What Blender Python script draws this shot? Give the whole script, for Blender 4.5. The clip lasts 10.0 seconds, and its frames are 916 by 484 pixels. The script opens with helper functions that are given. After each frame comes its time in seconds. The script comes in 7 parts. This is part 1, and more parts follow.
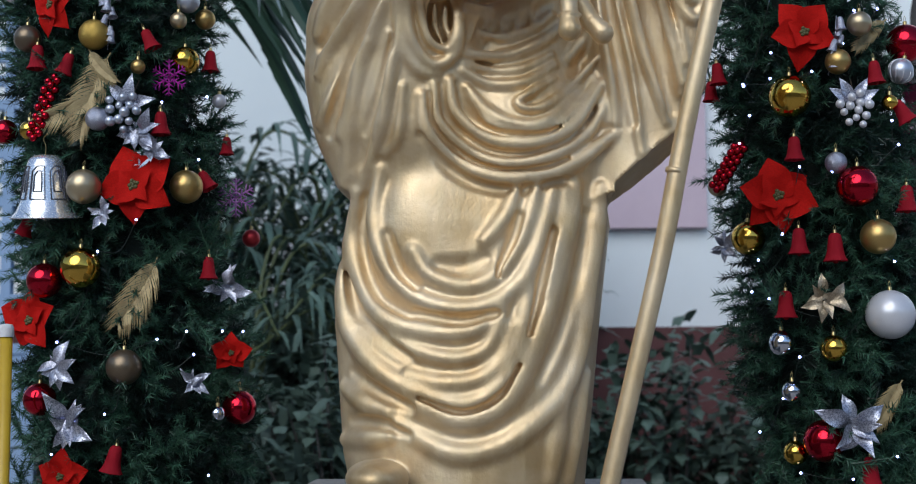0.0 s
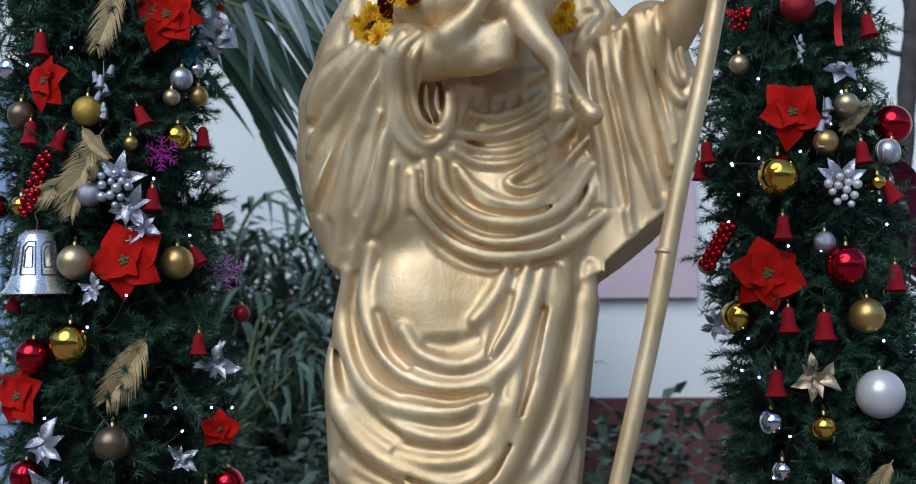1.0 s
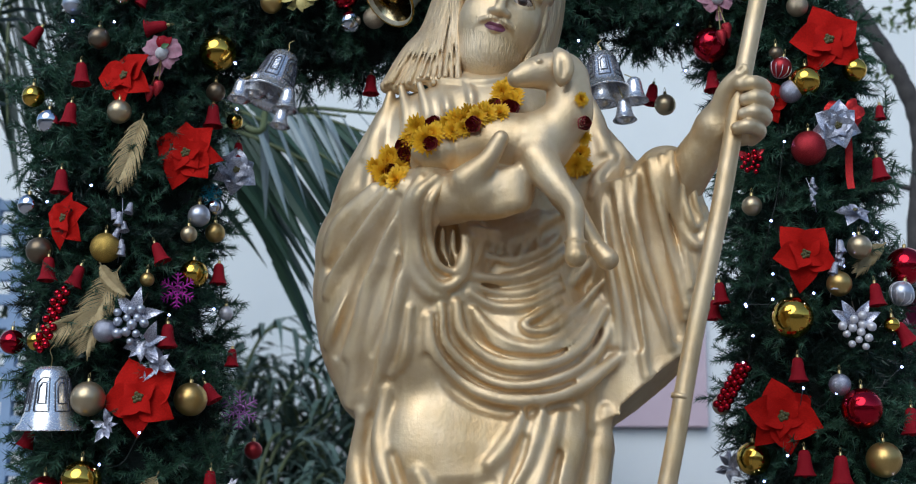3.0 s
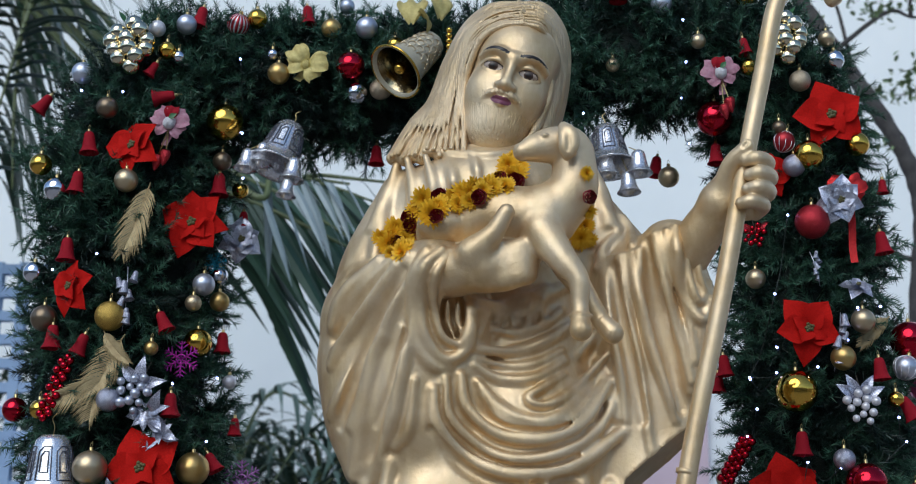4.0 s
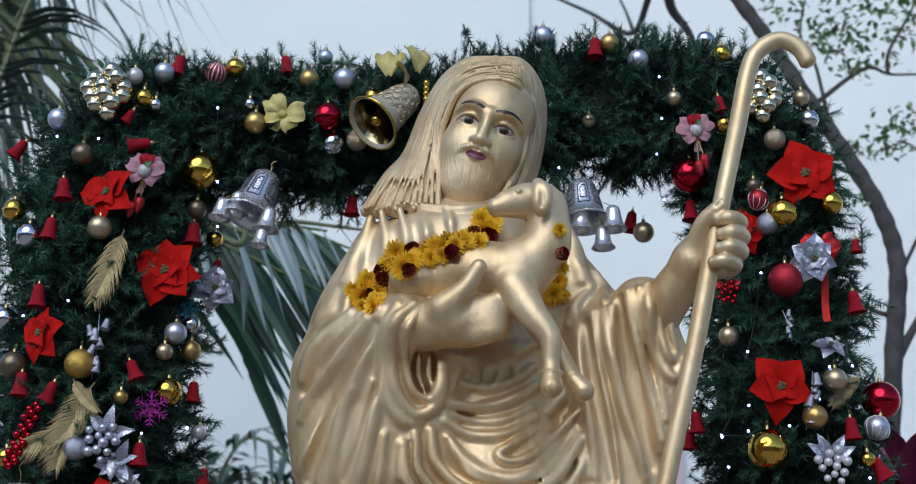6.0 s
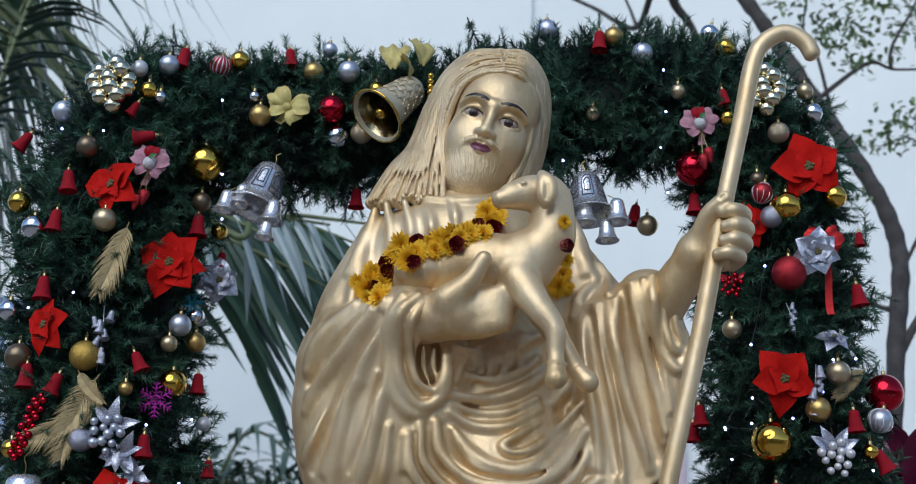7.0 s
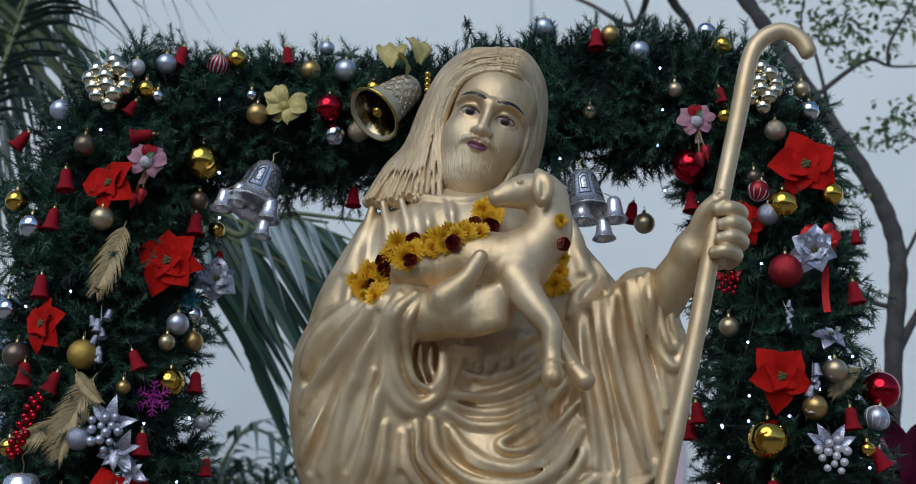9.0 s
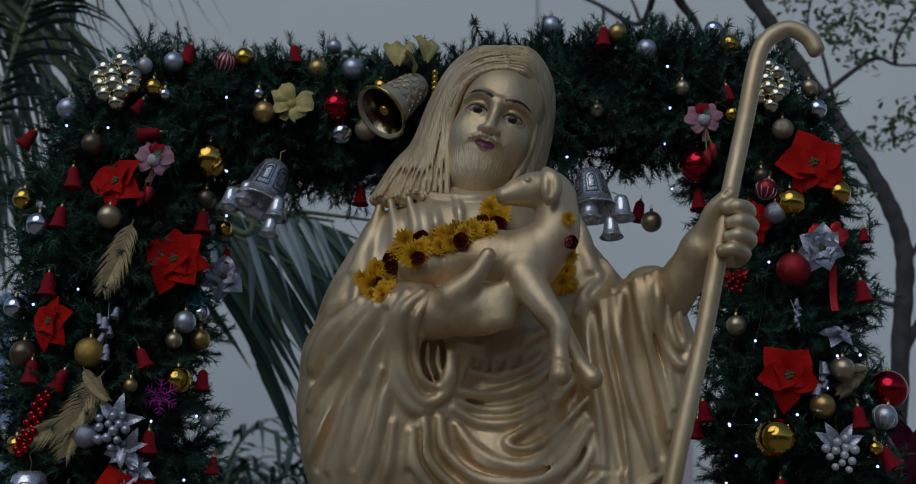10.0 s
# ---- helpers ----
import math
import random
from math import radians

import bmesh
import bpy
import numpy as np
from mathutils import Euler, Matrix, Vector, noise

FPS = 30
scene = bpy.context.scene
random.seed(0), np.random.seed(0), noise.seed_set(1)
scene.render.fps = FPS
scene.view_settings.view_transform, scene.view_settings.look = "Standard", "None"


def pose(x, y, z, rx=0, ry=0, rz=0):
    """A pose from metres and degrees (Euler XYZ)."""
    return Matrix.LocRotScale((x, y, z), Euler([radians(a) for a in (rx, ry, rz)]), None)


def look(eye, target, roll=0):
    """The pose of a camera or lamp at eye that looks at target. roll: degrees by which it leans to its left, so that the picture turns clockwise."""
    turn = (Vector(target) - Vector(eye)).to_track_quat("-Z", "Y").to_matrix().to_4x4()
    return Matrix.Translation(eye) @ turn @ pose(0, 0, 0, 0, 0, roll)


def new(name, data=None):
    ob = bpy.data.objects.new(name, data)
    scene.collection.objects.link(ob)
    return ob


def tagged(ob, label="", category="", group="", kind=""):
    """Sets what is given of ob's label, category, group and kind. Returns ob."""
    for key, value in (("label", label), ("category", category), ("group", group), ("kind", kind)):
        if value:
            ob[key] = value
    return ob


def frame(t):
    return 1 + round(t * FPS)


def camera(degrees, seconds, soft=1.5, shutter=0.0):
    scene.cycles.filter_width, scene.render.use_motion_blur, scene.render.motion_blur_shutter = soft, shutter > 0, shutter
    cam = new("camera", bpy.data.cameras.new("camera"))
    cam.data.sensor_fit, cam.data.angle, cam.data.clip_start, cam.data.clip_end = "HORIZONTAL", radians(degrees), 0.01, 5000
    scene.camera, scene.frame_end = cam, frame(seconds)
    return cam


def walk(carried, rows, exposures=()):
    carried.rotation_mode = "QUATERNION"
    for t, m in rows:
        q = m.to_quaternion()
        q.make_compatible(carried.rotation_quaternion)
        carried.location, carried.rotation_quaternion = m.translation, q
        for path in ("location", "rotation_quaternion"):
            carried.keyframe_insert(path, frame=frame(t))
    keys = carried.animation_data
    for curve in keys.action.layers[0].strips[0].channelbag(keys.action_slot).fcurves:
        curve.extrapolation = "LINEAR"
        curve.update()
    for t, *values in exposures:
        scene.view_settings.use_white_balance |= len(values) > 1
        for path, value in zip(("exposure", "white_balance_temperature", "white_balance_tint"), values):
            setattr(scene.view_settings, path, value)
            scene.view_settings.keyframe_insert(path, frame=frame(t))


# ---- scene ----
cam = camera(36.4, 10.0, soft=1.05)
PATH = [
    (0, (0.225, 0.005, 1.099), (0.112, 1.994, 1.281), -0.3),
    (0.5, (0.224, 0.001, 1.121), (0.12, 1.986, 1.342), -0.2),
    (1, (0.225, -0.003, 1.123), (0.127, 1.975, 1.398), -0.1),
    (1.5, (0.224, -0.016, 1.13), (0.128, 1.956, 1.451), -0.0),
    (2, (0.222, -0.02, 1.135), (0.122, 1.945, 1.499), 0.1),
    (2.5, (0.218, -0.016, 1.15), (0.113, 1.941, 1.551), 0.2),
    (4, (0.203, -0.031, 1.174), (0.095, 1.894, 1.707), 0.8),
    (4.5, (0.207, -0.03, 1.188), (0.104, 1.886, 1.752), 1.0),
    (5, (0.212, -0.029, 1.199), (0.12, 1.88, 1.788), 1.2),
    (5.5, (0.219, -0.031, 1.198), (0.137, 1.876, 1.794), 1.4),
    (7, (0.212, -0.036, 1.185), (0.129, 1.873, 1.773), 1.6),
    (7.5, (0.211, -0.038, 1.187), (0.13, 1.871, 1.777), 1.5),
    (8, (0.215, -0.038, 1.187), (0.135, 1.87, 1.781), 1.5),
    (8.5, (0.217, -0.04, 1.188), (0.136, 1.87, 1.777), 1.5),
    (9, (0.217, -0.04, 1.187), (0.135, 1.871, 1.771), 1.5),
    (9.5, (0.216, -0.04, 1.185), (0.129, 1.871, 1.768), 1.6),
    (10, (0.212, -0.038, 1.185), (0.123, 1.873, 1.768), 1.6),
]
ROWS = [(t, look(eye, target, roll)) for t, eye, target, roll in PATH]
# the picture is a little cool, and fades at the end
FADE = [(0.0, 0.22, 6150, 5), (8.6, 0.25, 6150, 5), (9.0, -0.16, 6150, 5), (9.5, -0.72, 6150, 5), (10.0, -1.3, 6150, 5)]
walk(cam, ROWS, FADE)
cam.data.dof.use_dof = True
cam.data.dof.focus_distance = 2.82
cam.data.dof.aperture_fstop = 4.8

# ---- light: an open, overcast evening sky ----
world = bpy.data.worlds.new("sky")
scene.world = world
world.use_nodes = True
wn = world.node_tree
sky = wn.nodes.new("ShaderNodeTexSky")
sky.sky_type, sky.sun_disc = "NISHITA", False
sky.sun_elevation, sky.sun_rotation, sky.altitude, sky.air_density, sky.dust_density, sky.ozone_density = radians(39), radians(200), 100, 1.0, 0.6, 2.0
wn.links.new(sky.outputs[0], wn.nodes["Background"].inputs[0])
wn.nodes["Background"].inputs[1].default_value = 0.12
sun = new("sun", bpy.data.lights.new("sun", "SUN"))
sun.data.energy, sun.data.angle, sun.data.color = 1.4, radians(50), (1.0, 0.97, 0.92)
sun.matrix_world = look((-2.0, -3.0, 6.3), (0.1, 2.6, 1.6))


# ---- materials ----
def nodes_of(name):
    m = bpy.data.materials.new(name)
    m.use_nodes = True
    return m, m.node_tree, m.node_tree.nodes["Principled BSDF"]


def surface(name, colour, other=None, scale=20.0, rough=0.5, metal=0.0, bump=0.0, bump_scale=None, spread=0.0, rough_to=None, coat=0.0, sheen=0.0, trans=0.0):
    """A material of two mottled colours with fine relief; spread: how far single objects differ in tone."""
    m, t, p = nodes_of(name)
    other = other or tuple(c * 0.7 for c in colour)
    tc = t.nodes.new("ShaderNodeTexCoord")
    n1 = t.nodes.new("ShaderNodeTexNoise")
    n1.inputs["Scale"].default_value, n1.inputs["Detail"].default_value, n1.inputs["Roughness"].default_value = scale, 6, 0.62
    t.links.new(tc.outputs["Object"], n1.inputs["Vector"])
    ramp = t.nodes.new("ShaderNodeValToRGB")
    ramp.color_ramp.elements[0].position, ramp.color_ramp.elements[1].position = 0.35, 0.68
    ramp.color_ramp.elements[0].color, ramp.color_ramp.elements[1].color = (*other, 1), (*colour, 1)
    t.links.new(n1.outputs["Fac"], ramp.inputs["Fac"])
    out = ramp.outputs["Color"]
    if spread:
        info, hsv, mr = t.nodes.new("ShaderNodeObjectInfo"), t.nodes.new("ShaderNodeHueSaturation"), t.nodes.new("ShaderNodeMapRange")
        mr.inputs["To Min"].default_value, mr.inputs["To Max"].default_value = 1 - spread, 1 + spread
        t.links.new(info.outputs["Random"], mr.inputs["Value"])
        t.links.new(mr.outputs["Result"], hsv.inputs["Value"])
        t.links.new(out, hsv.inputs["Color"])
        out = hsv.outputs["Color"]
    t.links.new(out, p.inputs["Base Color"])
    p.inputs["Metallic"].default_value = metal
    p.inputs["Coat Weight"].default_value = coat
    p.inputs["Sheen Weight"].default_value = sheen
    p.inputs["Transmission Weight"].default_value = trans
    if rough_to is None:
        p.inputs["Roughness"].default_value = rough
    else:
        mr2 = t.nodes.new("ShaderNodeMapRange")
        mr2.inputs["From Min"].default_value, mr2.inputs["From Max"].default_value = 0.3, 0.7
        mr2.inputs["To Min"].default_value, mr2.inputs["To Max"].default_value = rough, rough_to
        t.links.new(n1.outputs["Fac"], mr2.inputs["Value"])
        t.links.new(mr2.outputs["Result"], p.inputs["Roughness"])
    if bump:
        n2 = t.nodes.new("ShaderNodeTexNoise")
        n2.inputs["Scale"].default_value, n2.inputs["Detail"].default_value = bump_scale or scale * 6, 4
        t.links.new(tc.outputs["Object"], n2.inputs["Vector"])
        b = t.nodes.new("ShaderNodeBump")
        b.inputs["Strength"].default_value, b.inputs["Distance"].default_value = bump, 0.002
        t.links.new(n2.outputs["Fac"], b.inputs["Height"])
        t.links.new(b.outputs["Normal"], p.inputs["Normal"])
    return m


def glitter(name, colour, dark, scale=75.0, rough=0.35):
    """Coarse glitter: flakes that each tilt their own way."""
    m, t, p = nodes_of(name)
    tc, v = t.nodes.new("ShaderNodeTexCoord"), t.nodes.new("ShaderNodeTexVoronoi")
    v.inputs["Scale"].default_value = scale
    t.links.new(tc.outputs["Object"], v.inputs["Vector"])
    ramp = t.nodes.new("ShaderNodeMix")
    ramp.data_type = "RGBA"
    ramp.inputs[6].default_value, ramp.inputs[7].default_value = (*dark, 1), (*colour, 1)
    sep = t.nodes.new("ShaderNodeSeparateColor")
    t.links.new(v.outputs["Color"], sep.inputs["Color"])
    t.links.new(sep.outputs["Red"], ramp.inputs[0])
    t.links.new(ramp.outputs[2], p.inputs["Base Color"])
    b = t.nodes.new("ShaderNodeBump")
    b.inputs["Strength"].default_value, b.inputs["Distance"].default_value = 0.35, 0.002
    t.links.new(sep.outputs["Green"], b.inputs["Height"])
    t.links.new(b.outputs["Normal"], p.inputs["Normal"])
    p.inputs["Metallic"].default_value, p.inputs["Roughness"].default_value = 0.8, rough
    return m


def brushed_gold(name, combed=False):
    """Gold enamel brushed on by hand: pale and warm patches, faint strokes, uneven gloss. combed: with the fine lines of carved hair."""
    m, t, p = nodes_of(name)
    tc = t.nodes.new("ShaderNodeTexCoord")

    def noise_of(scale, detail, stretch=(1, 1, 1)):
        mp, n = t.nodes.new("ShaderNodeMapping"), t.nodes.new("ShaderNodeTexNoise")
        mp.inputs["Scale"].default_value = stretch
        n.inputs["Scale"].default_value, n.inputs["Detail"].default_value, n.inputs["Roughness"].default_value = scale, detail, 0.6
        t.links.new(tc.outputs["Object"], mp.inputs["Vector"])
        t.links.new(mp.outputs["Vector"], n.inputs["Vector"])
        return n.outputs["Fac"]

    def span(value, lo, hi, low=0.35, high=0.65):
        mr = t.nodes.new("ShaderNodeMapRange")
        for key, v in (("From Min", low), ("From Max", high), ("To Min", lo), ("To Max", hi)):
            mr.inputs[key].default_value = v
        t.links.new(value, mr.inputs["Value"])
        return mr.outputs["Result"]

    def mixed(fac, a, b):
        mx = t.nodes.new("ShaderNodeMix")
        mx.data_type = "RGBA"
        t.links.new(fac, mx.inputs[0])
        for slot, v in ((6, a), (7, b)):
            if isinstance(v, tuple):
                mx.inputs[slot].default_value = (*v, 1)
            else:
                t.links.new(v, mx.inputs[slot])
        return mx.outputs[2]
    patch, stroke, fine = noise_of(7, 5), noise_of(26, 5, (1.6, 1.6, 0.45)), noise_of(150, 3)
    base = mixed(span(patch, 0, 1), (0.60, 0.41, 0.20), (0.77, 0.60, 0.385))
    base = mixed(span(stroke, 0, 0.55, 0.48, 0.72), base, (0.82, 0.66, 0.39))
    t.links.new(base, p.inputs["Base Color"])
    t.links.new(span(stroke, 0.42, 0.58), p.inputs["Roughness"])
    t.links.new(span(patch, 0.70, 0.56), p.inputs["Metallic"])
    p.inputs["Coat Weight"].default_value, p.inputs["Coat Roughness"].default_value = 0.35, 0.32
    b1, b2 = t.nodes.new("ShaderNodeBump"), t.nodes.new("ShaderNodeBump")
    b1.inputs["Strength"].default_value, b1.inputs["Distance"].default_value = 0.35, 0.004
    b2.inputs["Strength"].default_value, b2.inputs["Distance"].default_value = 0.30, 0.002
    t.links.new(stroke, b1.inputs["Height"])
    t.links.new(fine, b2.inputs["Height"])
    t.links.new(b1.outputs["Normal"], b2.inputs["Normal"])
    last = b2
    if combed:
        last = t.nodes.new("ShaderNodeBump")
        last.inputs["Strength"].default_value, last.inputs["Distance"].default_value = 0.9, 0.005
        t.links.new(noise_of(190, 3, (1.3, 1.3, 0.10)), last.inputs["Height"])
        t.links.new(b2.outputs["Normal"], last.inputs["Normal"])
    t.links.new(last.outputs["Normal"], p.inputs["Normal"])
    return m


def glow(name, colour, power):
    m, t, p = nodes_of(name)
    p.inputs["Base Color"].default_value = (*colour, 1)
    p.inputs["Emission Color"].default_value, p.inputs["Emission Strength"].default_value = (*colour, 1), power
    return m


GOLD_PAINT = brushed_gold("gold_paint")
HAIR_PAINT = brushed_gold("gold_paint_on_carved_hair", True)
DARK_PAINT = surface("black_brow_paint", (0.02, 0.012, 0.01), scale=40, rough=0.4)
EYE_WHITE = surface("cream_eye_paint", (0.46, 0.37, 0.30), (0.38, 0.30, 0.24), scale=40, rough=0.3)
LIP_PAINT = surface("plum_lip_paint", (0.24, 0.075, 0.12), (0.17, 0.045, 0.08), scale=60, rough=0.3)
LINE_PAINT = surface("brown_eyeliner_paint", (0.06, 0.03, 0.02), scale=60, rough=0.4)
NEEDLE = surface("dark_green_pvc_needles", (0.016, 0.055, 0.032), (0.008, 0.028, 0.018), scale=14, rough=0.55, spread=0.35)
NEEDLE_TIP = surface("fresh_green_pvc_needles", (0.032, 0.10, 0.06), (0.016, 0.06, 0.036), scale=14, rough=0.5, spread=0.35)
# near-black green: the shade deep inside the arch is put into this colour
SHADE_CORE = surface("painted_shade_foliage_core", (0.007, 0.016, 0.011), (0.004, 0.008, 0.006), scale=50, rough=0.9, bump=1.0, bump_scale=150)
WIRE = surface("dark_green_wire", (0.012, 0.02, 0.016), scale=30, rough=0.5)
UNSEEN_WALL_PAINT = surface("mottled_beige_wall_paint", (0.40, 0.36, 0.31), (0.30, 0.27, 0.24), scale=0.8, rough=0.9, bump=0.3, bump_scale=30)
TWIG = surface("brown_twisted_wire", (0.06, 0.045, 0.03), scale=60, rough=0.6)
RED_PETAL = surface("red_velvet_petal", (0.58, 0.010, 0.006), (0.42, 0.006, 0.004), scale=45, rough=0.8, bump=0.3, bump_scale=400)
RED_FLOCK = surface("red_flocked_plastic", (0.36, 0.010, 0.022), (0.25, 0.006, 0.014), scale=60, rough=0.65, bump=0.4, bump_scale=900)
for velvet in (RED_PETAL, RED_FLOCK):
    velvet.node_tree.nodes["Principled BSDF"].inputs["Specular IOR Level"].default_value = 0.12
STAMEN = surface("dark_gold_stamen", (0.20, 0.15, 0.05), (0.03, 0.05, 0.02), scale=200, rough=0.5)
LEAF = surface("small_green_leaf", (0.05, 0.16, 0.05), (0.03, 0.10, 0.03), scale=40, rough=0.5)
FEATHER = surface("pale_gold_feather", (0.40, 0.31, 0.15), (0.28, 0.20, 0.09), scale=60, rough=0.5, metal=0.25)
GAUZE_GOLD = surface("gold_gauze_ribbon", (0.62, 0.52, 0.20), (0.48, 0.38, 0.12), scale=80, rough=0.5, metal=0.2, bump=0.5, bump_scale=700)
GAUZE_PINK = surface("pink_checked_gauze", (0.42, 0.16, 0.23), (0.48, 0.27, 0.32), scale=120, rough=0.7, bump=0.6, bump_scale=900)
RIBBON_RED = glitter("red_glitter_ribbon", (0.62, 0.04, 0.04), (0.35, 0.01, 0.01), 1200, 0.4)
FELT_WHITE = surface("white_plush", (0.78, 0.76, 0.76), (0.66, 0.64, 0.66), scale=90, rough=0.9, bump=0.8, bump_scale=500)
PURPLE = glitter("magenta_glitter", (0.62, 0.06, 0.48), (0.28, 0.02, 0.22))
LILAC = glitter("lilac_glitter", (0.55, 0.25, 0.60), (0.35, 0.14, 0.40))
TEAL = glitter("teal_glitter", (0.05, 0.38, 0.48), (0.02, 0.18, 0.24))
SILVER_GLIT = glitter("silver_glitter", (0.66, 0.66, 0.76), (0.22, 0.23, 0.30))
GOLD_GLIT = glitter("gold_glitter", (0.75, 0.50, 0.12), (0.35, 0.20, 0.04))
RED_GLIT = glitter("red_glitter", (0.62, 0.05, 0.06), (0.25, 0.01, 0.02))
CHAMPAGNE_GLIT = glitter("champagne_glitter", (0.62, 0.50, 0.36), (0.30, 0.23, 0.15))
SILVER_CHROME = surface("silver_plated_plastic", (0.93, 0.93, 0.95), (0.80, 0.80, 0.84), scale=30, rough=0.20, rough_to=0.30, metal=0.78, bump=0.05, bump_scale=60)
CREAM_ENAMEL = surface("frosted_cream_enamel", (0.66, 0.60, 0.46), (0.55, 0.48, 0.34), scale=60, rough=0.35, metal=0.3, bump=0.4, bump_scale=260)
BELL_LINING = surface("polished_bell_lining", (0.46, 0.38, 0.24), (0.30, 0.24, 0.14), scale=30, rough=0.12, metal=1.0, bump=0.2, bump_scale=40)
GROOVE = surface("dark_engraved_line", (0.13, 0.13, 0.16), scale=60, rough=0.4, metal=0.6)
BALLS = {
    "gold": surface("shiny_gold_ball", (0.80, 0.50, 0.10), (0.70, 0.40, 0.06), scale=20, rough=0.07, metal=1.0, bump=0.05, bump_scale=25),
    "gold_matte": surface("satin_gold_ball", (0.62, 0.42, 0.16), (0.54, 0.35, 0.12), scale=30, rough=0.36, metal=0.9),
    "champagne": surface("satin_champagne_ball", (0.60, 0.48, 0.31), (0.52, 0.40, 0.25), scale=30, rough=0.36, metal=0.85),
    "brown": surface("dull_bronze_ball", (0.24, 0.18, 0.12), (0.16, 0.12, 0.08), scale=40, rough=0.35, metal=0.8),
    "red": surface("shiny_red_ball", (0.55, 0.015, 0.035), (0.44, 0.010, 0.025), scale=20, rough=0.09, metal=0.95, bump=0.04, bump_scale=25),
    "red_matte": surface("satin_red_ball", (0.45, 0.03, 0.04), scale=30, rough=0.4, metal=0.6),
    "silver": surface("shiny_silver_ball", (0.80, 0.80, 0.84), (0.70, 0.70, 0.76), scale=20, rough=0.08, metal=1.0, bump=0.05, bump_scale=25),
    "silver_matte": surface("satin_silver_ball", (0.62, 0.64, 0.72), (0.54, 0.56, 0.64), scale=30, rough=0.38, metal=0.8),
    "pale": surface("pearl_white_ball", (0.74, 0.73, 0.76), (0.66, 0.64, 0.68), scale=30, rough=0.3, metal=0.3),
    "glit_gold": GOLD_GLIT, "glit_red": RED_GLIT, "glit_champ": CHAMPAGNE_GLIT, "glit_silver": SILVER_GLIT,
}
CAP = surface("brass_cap", (0.62, 0.48, 0.22), scale=60, rough=0.3, metal=1.0)
THREAD = surface("gold_thread", (0.45, 0.36, 0.16), scale=80, rough=0.5, metal=0.5)
LED = glow("white_led", (0.36, 0.42, 1.0), 9.0)
MARIGOLD = surface("marigold_petals", (0.88, 0.56, 0.02), (0.78, 0.40, 0.008), scale=60, rough=0.6, spread=0.12)
ROSE = surface("dark_red_rose_petals", (0.34, 0.010, 0.026), (0.20, 0.005, 0.016), scale=60, rough=0.55)
WALL_PAINT = surface("pale_grey_wall_paint", (0.85, 0.87, 0.88), (0.78, 0.81, 0.83), scale=0.9, rough=0.85, bump=0.3, bump_scale=40)
WALL_PINK = surface("pink_wall_paint", (0.66, 0.52, 0.58), (0.58, 0.44, 0.51), scale=2, rough=0.85)
WALL_BLUE = surface("blue_lattice_paint", (0.30, 0.42, 0.62), (0.24, 0.35, 0.54), scale=4, rough=0.7)
RED_OXIDE = surface("red_oxide_kerb", (0.12, 0.045, 0.045), (0.09, 0.03, 0.03), scale=5, rough=0.8)
PAVING = surface("grey_brown_paving", (0.34, 0.31, 0.29), (0.25, 0.225, 0.21), scale=3, rough=0.8, bump=0.5, bump_scale=60)
PALM = surface("palm_leaflet", (0.040, 0.085, 0.050), (0.022, 0.055, 0.035), scale=6, rough=0.4, spread=0.3)
PALM_SOFT = surface("grey_green_areca_leaflet", (0.12, 0.185, 0.145), (0.075, 0.125, 0.10), scale=6, rough=0.5, spread=0.3)
# blue-grey: light reflected off leaflet undersides is put into this colour
PALM_SHEEN = surface("painted_sheen_palm_leaflet", (0.30, 0.36, 0.38), (0.22, 0.28, 0.30), scale=6, rough=0.4)
PALM_STEM = surface("palm_midrib", (0.12, 0.15, 0.06), scale=8, rough=0.5)
BARK = surface("grey_bark", (0.075, 0.068, 0.066), (0.04, 0.036, 0.036), scale=18, rough=0.9, bump=0.8, bump_scale=60)
TREE_LEAF = surface("tree_leaf", (0.20, 0.27, 0.13), (0.13, 0.20, 0.09), scale=10, rough=0.6)
HEDGE = surface("hedge_leaf", (0.10, 0.15, 0.12), (0.055, 0.09, 0.07), scale=6, rough=0.5)
MAGENTA_LEAF = surface("magenta_cordyline_leaf", (0.28, 0.03, 0.10), (0.16, 0.015, 0.06), scale=10, rough=0.4)
YELLOW_PAINT = surface("yellow_post_paint", (0.62, 0.40, 0.03), (0.52, 0.32, 0.02), scale=10, rough=0.4)
STONE = surface("grey_granite_plinth", (0.24, 0.23, 0.22), (0.15, 0.15, 0.15), scale=60, rough=0.6, bump=0.4, bump_scale=200)


# ---- building helpers ----
def mesh_of(name, verts, faces, mats, smooth=False):
    me = bpy.data.meshes.new(name)
    me.from_pydata([tuple(v) for v in verts], [], [tuple(int(i) for i in f) for f in faces])
    for m in mats:
        me.materials.append(m)
    if smooth:
        me.polygons.foreach_set("use_smooth", [True] * len(me.polygons))
    return me


def part(name, data, material, parent, label="", place=None, smooth=True):
    """Links a bmesh, or shared mesh data, as one object under a thing or part."""
    if isinstance(data, bmesh.types.BMesh):
        me = bpy.data.meshes.new(name)
        data.to_mesh(me)
        data.free()
        me.materials.append(material)
        if smooth:
            me.polygons.foreach_set("use_smooth", [True] * len(me.polygons))
        data = me
    ob = new(name, data)
    ob.parent = parent
    if place is not None:
        ob.matrix_basis = place
    return tagged(ob, label)


